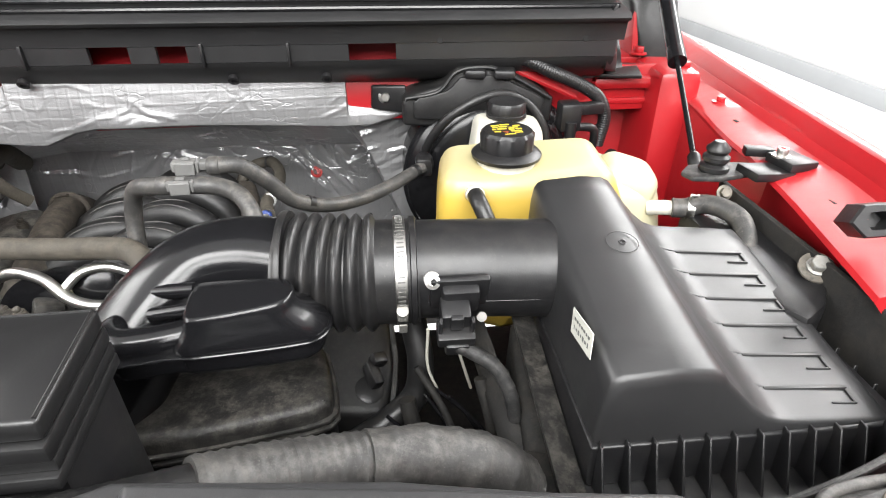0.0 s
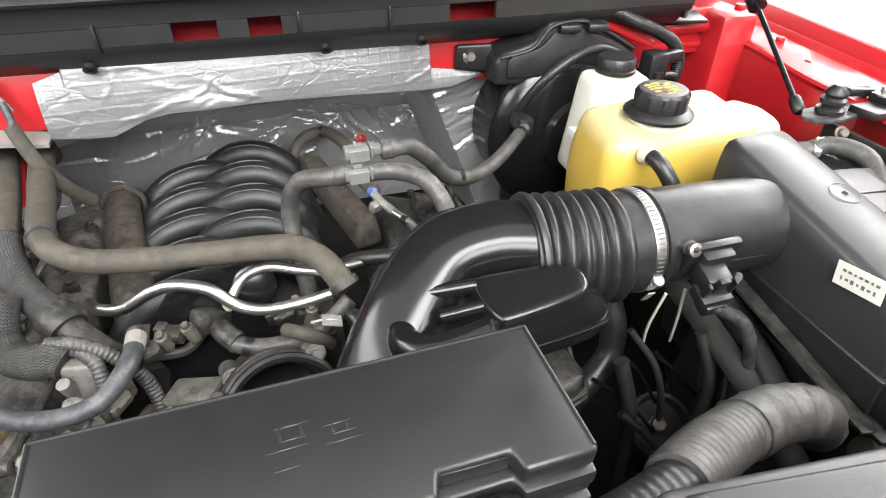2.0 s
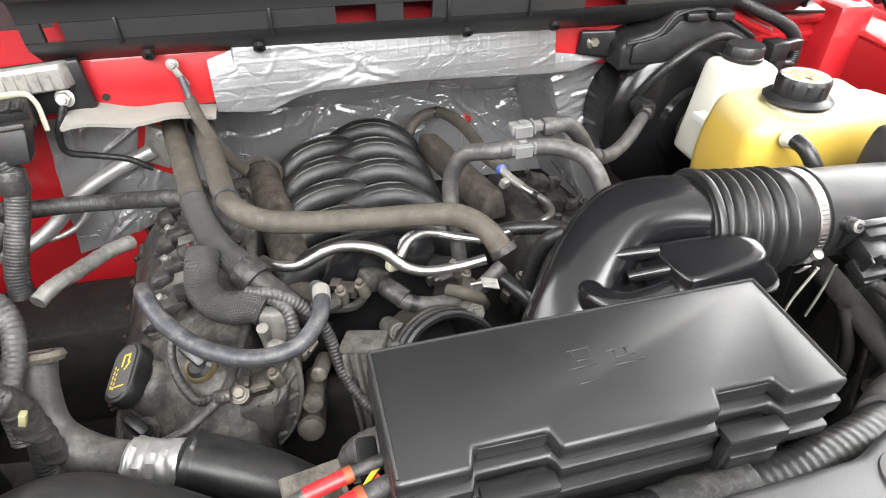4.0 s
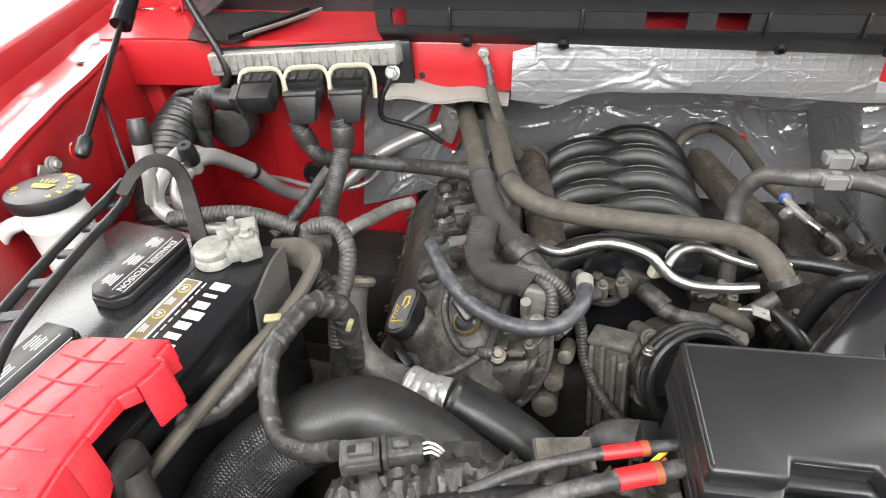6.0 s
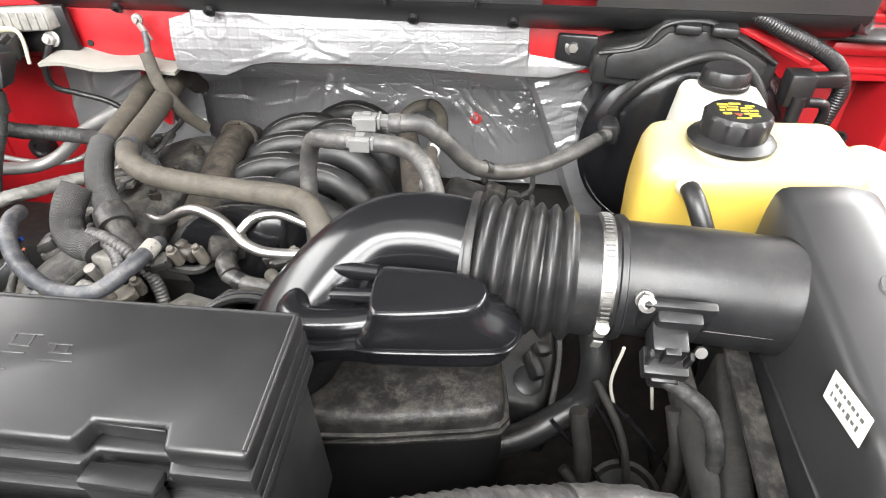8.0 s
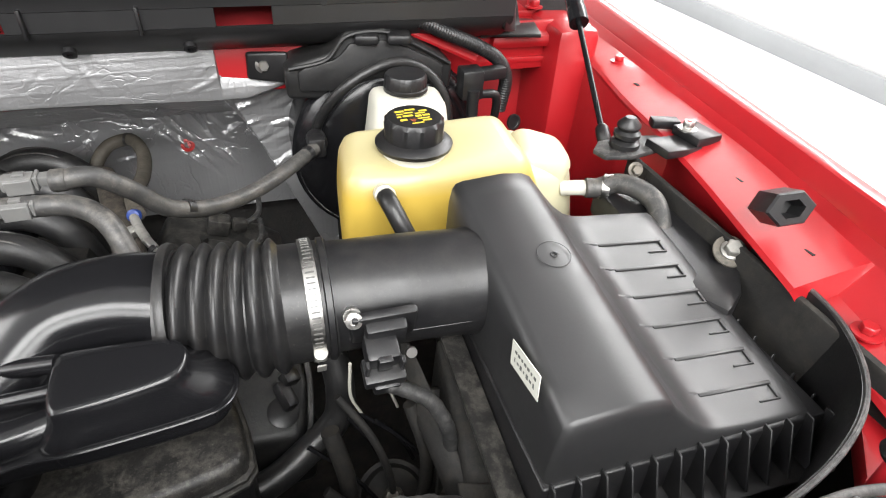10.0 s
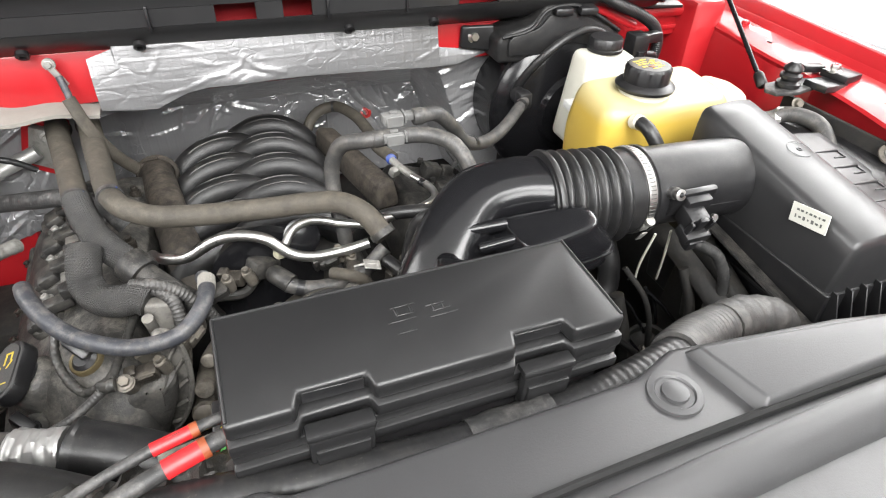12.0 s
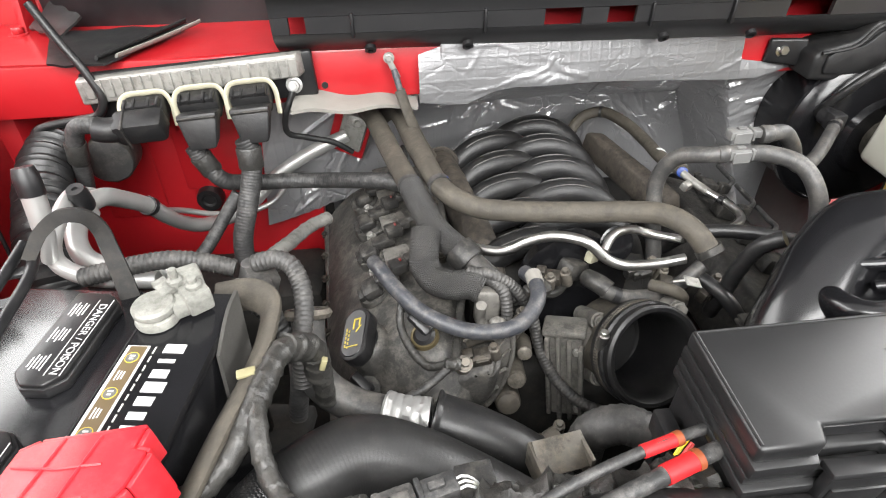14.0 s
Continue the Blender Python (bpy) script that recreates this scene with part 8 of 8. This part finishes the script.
strap = thing("battery_strap", "black plastic battery lifting strap with slots", "strap")
STRAP, _ = spline([(-0.853, 0.47, 1.246), (-0.843, 0.484, 1.262), (-0.829, 0.492, 1.27), (-0.816, 0.497, 1.266), (-0.81, 0.5, 1.252), (-0.807, 0.496, 1.235), (-0.802, 0.488, 1.218), (-0.797, 0.478, 1.196)], 0.004)


def strap_skin(u, v):
    """The flat band, its face turned up at the crest and outwards where it drops."""
    k = min(int(u * (len(STRAP) - 1)), len(STRAP) - 2)
    t = (STRAP[k + 1] - STRAP[k]).normalized()
    p = STRAP[k].lerp(STRAP[k + 1], u * (len(STRAP) - 1) - k)
    side = t.cross(Vector((0.3, -0.9, 0.25))).normalized()
    return p + side * (v - 0.5) * (0.009 + 0.006 * u)


part("band", sheet(40, 6, strap_skin, 0.004), DARK, strap)
for dx in (-0.011, 0.009):
    part("beam", tube([(-0.815 + dx, 0.25, 1.232), (-0.836 + dx, 0.3, 1.238), (-0.851 + dx, 0.39, 1.241), (-0.856 + dx * 0.9, 0.46, 1.243), (-0.862 + dx * 0.4, 0.492, 1.246)], 0.0042, 10, 0.01), PLASTIC, strap)
for k in range(6):
    yy = 0.285 + 0.036 * k
    xx = -0.83 - 0.12 * (yy - 0.285) - 0.3 * max(0, 0.33 - yy) + 0.0
    part("web", rbox((0.02, 0.009, 0.004), pose(xx - 0.006, yy, 1.2395, 3, 0, 20), 0.001, 1), PLASTIC, strap)
# washer fluid reservoir
wash = thing("washer_reservoir", "white washer fluid filler with black cap", "fluid reservoir")
part("neck", join(lathe([(0.02, -0.2), (0.029, -0.06), (0.0295, -0.036), (0.031, -0.034), (0.031, -0.03), (0.0295, -0.028), (0.0295, -0.012)], pose(-0.965, 0.499, 1.226), 28), tube([(-0.985, 0.48, 1.2), (-1.0, 0.47, 1.195), (-1.01, 0.46, 1.18)], 0.008, 10)), NECK_WHITE, wash)
wc = part("cap", lathe([(0.03, -0.014), (0.034, -0.012), (0.0355, -0.004), (0.034, 0.001), (0.03, 0.002), (0, 0.003)], pose(-0.965, 0.499, 1.227, -4, 0, 0), 36), PLASTIC, wash, "black cap with yellow print")
for k, ch in enumerate("washer"):
    a = radians(70 - 22 * k)
    letters("print_text", ch.upper(), 0.0085, pose(-0.965 + 0.0255 * math.cos(a), 0.499 + 0.0255 * math.sin(a), 1.2303, -4, 0, math.degrees(a) - 90 + 180 * 0), YELLOW, wc)
for k, ch in enumerate("fluid"):
    a = radians(-75 - 22 * k)
    letters("print_text", ch.upper(), 0.0085, pose(-0.965 + 0.0255 * math.cos(a), 0.499 + 0.0255 * math.sin(a), 1.2303, -4, 0, math.degrees(a) - 90), YELLOW, wc)
for k in range(4):
    part("print", rbox((0.0012, 0.007, 0.0004), pose(-0.973 + 0.005 * k, 0.509, 1.2303, -4, 0, 20 - 12 * k), 0), YELLOW, wc)
part("print", prism([(-0.009, -0.004), (0.009, -0.004), (0.012, 0.004), (-0.012, 0.004)], 0, 0.0004, pose(-0.965, 0.499, 1.2304, -4, 0, 0), 0), YELLOW, wc)
part("pull_tab", rbox((0.016, 0.012, 0.004), pose(-0.93, 0.507, 1.226), 0.001), PLASTIC, wash)

# ---- air conditioning pipes ----
ac = thing("air_conditioning_pipe", "satin aluminium air conditioning pipes with black caps", "pipe")
part("pipe", tube([(-0.8, 0.565, 1.15), (-0.842, 0.568, 1.153), (-0.869, 0.577, 1.153), (-0.891, 0.59, 1.156), (-0.906, 0.612, 1.163), (-0.912, 0.64, 1.169), (-0.908, 0.664, 1.174), (-0.904, 0.686, 1.168), (-0.902, 0.72, 1.143), (-0.896, 0.76, 1.107), (-0.893, 0.79, 1.071), (-0.887, 0.82, 1.038), (-0.875, 0.85, 1.012), (-0.857, 0.88, 0.997), (-0.834, 0.9, 0.996), (-0.804, 0.915, 1.012), (-0.772, 0.93, 1.04), (-0.715, 0.945, 1.072), (-0.652, 0.956, 1.096)], 0.0105, 20), ALU, ac)
part("pipe", tube([(-0.8, 0.533, 1.168), (-0.854, 0.537, 1.171), (-0.878, 0.546, 1.172), (-0.899, 0.561, 1.175), (-0.908, 0.578, 1.181), (-0.911, 0.605, 1.19), (-0.916, 0.64, 1.192), (-0.919, 0.665, 1.186), (-0.914, 0.685, 1.172)], 0.0082, 16), ALU, ac)
part("port", tube([(-0.9, 0.556, 1.182), (-0.888, 0.551, 1.215), (-0.886, 0.556, 1.252)], 0.0072, 16), ALU, ac)
part("pipe_collar", tube([(-0.8875, 0.5515, 1.222), (-0.8865, 0.5535, 1.237), (-0.886, 0.556, 1.252)], 0.0095, 18), ALU, ac)
part("thin_pipe", tube([(-0.909, 0.82, 1.06), (-0.9, 0.86, 1.033), (-0.868, 0.892, 1.003), (-0.812, 0.913, 0.992), (-0.779, 0.927, 1.0), (-0.755, 0.935, 1.025)], 0.0045, 10), ALU, ac)
for p, d, h, r in (((-0.886, 0.556, 1.25), (-0.1, 0.3, 1), 0.026, 1.0), ((-0.9035, 0.648, 1.18), (0.05, -0.3, 1), 0.028, 1.0)):
    part("port_cap", lathe([(0, 0), (0.0095 * r, 0), (0.0105 * r, 0.003), (0.0105 * r, h * 0.7), (0.0085 * r, h), (0.003, h), (0.0025, h - 0.002), (0, h - 0.002)], axis(p, d), 20, 10, 0.03, (0.002, h * 0.8)), PLASTIC, ac)
part("port", lathe([(0.0085, -0.014), (0.0085, 0.002)], axis((-0.9035, 0.648, 1.18), (0.05, -0.3, 1)), 16), ALU, ac)
part("pipe_clip", lathe([(0.0108, -0.005), (0.0125, -0.005), (0.0125, 0.005), (0.0108, 0.005)], axis((-0.896, 0.76, 1.107), (0.05, 0.75, -0.65)), 20), PLASTIC, ac)
part("flange", join(rbox((0.04, 0.014, 0.062), pose(-0.643, 0.964, 1.098, 0, 20, -15), 0.003), bolt_bm(0.006, 0.006, 1.4, axis((-0.634, 0.955, 1.116), (0.2, -1, 0.1)))), ALU_DIRTY, ac)
solo("flange_gasket", rbox((0.062, 0.01, 0.098), pose(-0.645, 0.978, 1.098, 0, 20, -15), 0.004), RED, "red painted opening round the pipe flange", "panel")

# ---- engine computer ----
ecm = thing("engine_computer", "engine computer with ribbed aluminium lid and three plugs", "engine computer")
EM = Matrix.Translation((-0.8305, 0.866, 1.234)) @ pose(0, 0, 0, 0, -2.6, 4)
part("back_plate", rbox((0.295, 0.012, 0.062), EM @ pose(0.006, 0.008, -0.014), 0.004), PLASTIC, ecm)
part("lid", solid([EM @ Vector(p) for p in ((-0.142, -0.012, -0.018), (0.135, -0.012, -0.012), (0.142, 0.004, -0.012), (-0.142, 0.004, -0.018))], [EM @ Vector(p) for p in ((-0.142, -0.01, 0.014), (-0.142 + 0.275, -0.01, 0.018), (0.142, 0.006, 0.018), (-0.142, 0.006, 0.014))], 0.003), ALU_DIRTY, ecm, "ribbed aluminium lid")
for k in range(22):
    part("fin", rbox((0.0105, 0.003, 0.024), EM @ pose(-0.128 + 0.0122 * k, -0.0115, 0.0015), 0.0008, 1), ALU_DIRTY, ecm)
for k, x in enumerate((-0.062, 0.005, 0.07)):
    arch = [EM @ Vector(p) for p in ((x - 0.031, -0.034, -0.04), (x - 0.031, -0.027, -0.018), (x - 0.024, -0.022, -0.008), (x, -0.021, -0.006), (x + 0.024, -0.022, -0.008), (x + 0.031, -0.027, -0.018), (x + 0.032, -0.036, -0.048))]
    part("plug_frame", tube(arch, 0.0042, 10, 0.004, flat=0.6), IVORY, ecm, "ivory locking frame")
    body = [rbox((0.05, 0.03, 0.028), EM @ pose(x, -0.03, -0.026, 16), 0.004), rbox((0.04, 0.012, 0.006), EM @ pose(x, -0.042, -0.0135, 16), 0.0015)]
    body += [rbox((0.004, 0.016, 0.007), EM @ pose(x + d, -0.042, -0.012, 16), 0.001) for d in (-0.02, -0.009, 0.009, 0.02)]
    if k == 0:
        body += [rbox((0.062, 0.034, 0.034), EM @ pose(x - 0.004, -0.058, -0.034, 22), 0.008), tube([EM @ Vector((x - 0.03, -0.06, -0.034)), EM @ Vector((x - 0.045, -0.061, -0.033)), EM @ Vector((x - 0.056, -0.06, -0.03))], 0.0155, 16)]
    else:
        lo = [EM @ Vector((x + sx * 0.017, -0.07 + sy * 0.012, -0.066)) for sx, sy in ((-1, -1), (1, -1), (1, 1), (-1, 1))]
        hi = [EM @ Vector((x + sx * 0.0255, -0.052 + sy * 0.017, -0.026 - 0.004 * sy)) for sx, sy in ((-1, -1), (1, -1), (1, 1), (-1, 1))]
        body.append(solid(lo, hi, 0.004, 2))
    part("plug", join(*body), GLOSS_DUSTY, ecm, "", 30)
    part("plug_band", rbox((0.003 if k == 0 else 0.047, 0.04 if k == 0 else 0.003, 0.036 if k == 0 else 0.005), EM @ pose(x - (0.02 if k == 0 else 0), -0.058 if k == 0 else -0.07, -0.034 if k == 0 else -0.028, 22), 0.001), PLASTIC_DUSTY, ecm)
part("bolt", join(bolt_bm(0.0085, 0.008, 1.3, axis((-0.706, 0.874, 1.214), (0, -1, 0.2))), tube([(-0.706, 0.875, 1.214), (-0.706, 0.86, 1.217)], 0.005, 10)), ALU, ecm)
for pts, r in (([(-0.935, 0.801, 1.198), (-0.952, 0.801, 1.203), (-0.968, 0.802, 1.198), (-0.978, 0.804, 1.175), (-0.988, 0.812, 1.13), (-1.0, 0.82, 1.09)], 0.011),
               ([(-0.836, 0.805, 1.165), (-0.828, 0.803, 1.145), (-0.81, 0.803, 1.115), (-0.785, 0.825, 1.095), (-0.74, 0.85, 1.08), (-0.69, 0.85, 1.078), (-0.63, 0.81, 1.098), (-0.585, 0.785, 1.108), (-0.555, 0.775, 1.1), (-0.53, 0.76, 1.07)], 0.0115),
               ([(-0.768, 0.8, 1.175), (-0.763, 0.798, 1.155), (-0.768, 0.785, 1.12), (-0.778, 0.768, 1.085), (-0.788, 0.755, 1.05), (-0.79, 0.745, 1.02)], 0.0135),
               ([(-0.79, 0.79, 1.1), (-0.81, 0.775, 1.075), (-0.835, 0.745, 1.045), (-0.86, 0.71, 1.03)], 0.009)):
    solo("computer_harness", loom(pts, r, 0.0042, 16, 0.04), SOOT_DARK, "black corrugated wiring harness from the engine computer", "wiring harness", "computer harnesses")
for p, d, r in (((-0.825, 0.804, 1.14), (0.4, 0.1, -1), 0.0135), ((-0.765, 0.796, 1.15), (0, -0.2, -1), 0.0155), ((-0.98, 0.805, 1.165), (-0.2, 0.1, -1), 0.0125)):
    solo("tape_wrap", lathe([(r, -0.014), (r * 1.06, -0.012), (r * 1.03, 0.0), (r * 1.06, 0.012), (r, 0.014)], axis(p, d), 18), TAPE, "black tape round the harness", "tape", "harness tapes")
solo("antenna_cable", tube([(-1.0, 0.87, 1.33), (-0.975, 0.858, 1.285), (-0.955, 0.85, 1.25), (-0.945, 0.845, 1.215), (-0.958, 0.846, 1.196), (-0.99, 0.85, 1.188), (-1.04, 0.845, 1.178), (-1.052, 0.835, 1.15), (-1.055, 0.82, 1.05)], 0.0055, 12), RUBBER, "thin black cable hung over the computer", "cable")
solo("ground_wire", tube([(-0.708, 0.866, 1.208), (-0.722, 0.858, 1.178), (-0.724, 0.862, 1.15), (-0.7, 0.875, 1.135), (-0.665, 0.885, 1.12), (-0.64, 0.89, 1.1)], 0.0046, 10, 0.003, ribbed(0.004, 0.1)), RUBBER, "thin corrugated ground wire", "wire")
gs = thing("ground_strap", "braided ground strap with a bolted lug and brown sleeve", "ground strap")
part("lug", join(lathe([(0.004, -0.001), (0.0075, -0.001), (0.0075, 0.002), (0.004, 0.002), (0.004, -0.001)], axis((-0.577, 0.884, 1.242), (0, -1, 0.1)), 20), rbox((0.008, 0.004, 0.026), pose(-0.571, 0.882, 1.226, 0, -25, 0), 0.001), bolt_bm(0.004, 0.004, 1.3, axis((-0.577, 0.882, 1.242), (0, -1, 0.1)))), ALU_DIRTY, gs)
part("strap", tube([(-0.571, 0.882, 1.226), (-0.567, 0.874, 1.212), (-0.563, 0.862, 1.2)], 0.0045, 10), BLUE_HOSE, gs)
part("sleeve", tube([(-0.565, 0.862, 1.205), (-0.552, 0.852, 1.165), (-0.535, 0.862, 1.12), (-0.52, 0.885, 1.085)], 0.0088, 14, 0.006, flat=0.5), HOSE, gs, "dusty brown sleeve")
# dark duct and grommet in the corner
duct2 = thing("blower_duct", "black corrugated duct in the bay corner", "duct")
part("duct", tube([(-1.035, 0.87, 1.15), (-1.028, 0.8, 1.14), (-1.008, 0.73, 1.118), (-0.985, 0.66, 1.085), (-0.972, 0.62, 1.0)], 0.034, 22, 0.0025, ribbed(0.011, 0.14)), RUBBER, duct2)
part("boot", lathe([(0, 0.001), (0.02, 0), (0.031, 0.002), (0.034, 0.006), (0.035, 0.05)], axis((-0.985, 0.875, 1.112), (-0.15, 1, -0.1)), 32), RUBBER_GREY, duct2)
solo("round_plug", lathe([(0, 0.004), (0.009, 0.004), (0.012, 0), (0.02, 0), (0.022, 0.006), (0.022, 0.02)], axis((-0.895, 0.96, 0.985), (0, 1, 0)), 24), PLASTIC, "round black plug in the firewall", "plug")
solo("foil_conduit", tube([(-0.752, 0.7, 1.044), (-0.743, 0.72, 1.046), (-0.725, 0.76, 1.038), (-0.708, 0.8, 1.03), (-0.685, 0.84, 1.018)], 0.01, 14, 0.002, ribbed(0.011, 0.05), jitter=0.12), ALU_DIRTY, "dull silver wrapped conduit behind the engine", "conduit")

# ---- wiring round the battery ----
rel = thing("relay_plug", "grey relay plug in the wiring beside the battery", "relay")
part("body", join(rbox((0.03, 0.034, 0.024), pose(-0.708, 0.528, 1.165, 0, 20, 25), 0.004), lathe([(0, 0), (0.008, 0), (0.008, 0.008), (0.005, 0.01), (0, 0.01)], pose(-0.715, 0.535, 1.172), 16), rbox((0.012, 0.03, 0.012), pose(-0.7, 0.515, 1.17, 0, 10, 25), 0.003), rbox((0.026, 0.008, 0.018), pose(-0.705, 0.548, 1.165, 0, 10, 25), 0.002)), SOOT, rel)
part("clip", rbox((0.016, 0.014, 0.012), pose(-0.73, 0.52, 1.162, 0, 0, 30), 0.002), FELT, rel)
for pts, r, mt in (([(-0.86, 0.525, 1.182), (-0.82, 0.53, 1.188), (-0.783, 0.535, 1.189), (-0.76, 0.539, 1.182), (-0.73, 0.538, 1.172)], 0.009, SOOT),
                   ([(-0.71, 0.53, 1.182), (-0.69, 0.529, 1.187), (-0.676, 0.523, 1.184), (-0.667, 0.51, 1.173), (-0.664, 0.49, 1.158), (-0.667, 0.465, 1.14), (-0.67, 0.455, 1.1)], 0.009, SOOT),
                   ([(-0.71, 0.51, 1.15), (-0.69, 0.5, 1.13), (-0.68, 0.49, 1.09), (-0.69, 0.48, 1.02)], 0.01, SOOT_DARK)):
    solo("battery_loom", loom(pts, r, 0.0046, 16, 0.11), mt, "dusty corrugated loom behind the battery", "wiring loom", "battery looms")
tl = thing("taped_loom", "dusty taped wiring loom beside the battery", "wiring loom")
part("loom", tube([(-0.652, 0.45, 1.08), (-0.65, 0.445, 1.14), (-0.655, 0.438, 1.168), (-0.668, 0.425, 1.18), (-0.678, 0.39, 1.184), (-0.684, 0.365, 1.18), (-0.7, 0.335, 1.168), (-0.72, 0.318, 1.16), (-0.755, 0.31, 1.16)], 0.0095, 18, 0.0015, wrap=0.015, edge=0.13, jitter=0.05), TAPE, tl)
part("wrap", tube([(-0.653, 0.447, 1.12), (-0.653, 0.44, 1.16), (-0.668, 0.424, 1.181)], 0.0115, 18, 0.0015, wrap=0.015, edge=0.13, jitter=0.05), TAPE, tl)
part("tag", rbox((0.014, 0.008, 0.003), pose(-0.692, 0.395, 1.188, 0, 0, 15), 0.001), TAG, tl)
part("clip", rbox((0.005, 0.006, 0.012), pose(-0.644, 0.432, 1.15, 0, 20, 0), 0.001), TAG, tl)
solo("taped_loom", tube([(-0.682, 0.375, 1.184), (-0.678, 0.35, 1.18), (-0.67, 0.325, 1.168), (-0.655, 0.305, 1.162), (-0.63, 0.293, 1.17), (-0.605, 0.288, 1.184)], 0.0072, 14, 0.0015, wrap=0.015, edge=0.13, jitter=0.05), TAPE, "thin taped loom to the grey connector", "wiring loom")
solo("loom_trunk", tube([(-0.7, 0.43, 1.04), (-0.7, 0.43, 0.98), (-0.7, 0.42, 0.9), (-0.7, 0.41, 0.69)], 0.022, 18, 0.008, jitter=0.08), DARK, "dark bundle of cables going down", "cable bundle")
solo("radiator_tank", solid([(-0.66, 0.2, 0.9), (-0.1, 0.2, 0.9), (-0.1, 0.3, 0.9), (-0.66, 0.3, 0.9)], [(-0.64, 0.2, 1.13), (-0.12, 0.2, 1.13), (-0.12, 0.28, 1.13), (-0.64, 0.28, 1.13)], 0.01), DARK, "black fan shroud behind the radiator cover", "fan shroud")

# ---- ground lug on the fender apron ----
gl = thing("ground_lug", "grey ground cable lug bolted to the red apron", "cable lug")
part("lug", join(rbox((0.003, 0.03, 0.012), pose(-1.022, 0.565, 1.205, -38, 0, 0), 0.001, 1), lathe([(0.004, -0.001), (0.009, -0.001), (0.009, 0.002), (0.004, 0.002), (0.004, -0.001)], axis((-1.021, 0.572, 1.211), (1, 0, 0.1)), 20)), ALU_DIRTY, gl)
part("bolt", bolt_bm(0.005, 0.005, 1.4, axis((-1.018, 0.572, 1.211), (1, 0, 0.1))), ALU_DIRTY, gl)
part("cable", tube([(-1.018, 0.558, 1.199), (-1.008, 0.545, 1.185), (-1.0, 0.54, 1.16), (-1.0, 0.55, 1.1)], 0.006, 12), SOOT_DARK, gl)
solo("apron_wire", tube([(-1.058, 0.72, 1.235), (-1.066, 0.73, 1.21), (-1.06, 0.72, 1.17), (-1.045, 0.7, 1.13), (-1.035, 0.68, 1.05)], 0.0025, 8), RUBBER, "thin black wire down the red apron", "wire")
solo("apron_bolt", bolt_bm(0.007, 0.007, 1.5, axis((-1.012, 0.6, 1.213), (1, 0.2, 0.1))), RED, "red painted bolt beside the strut foot", "bolt")
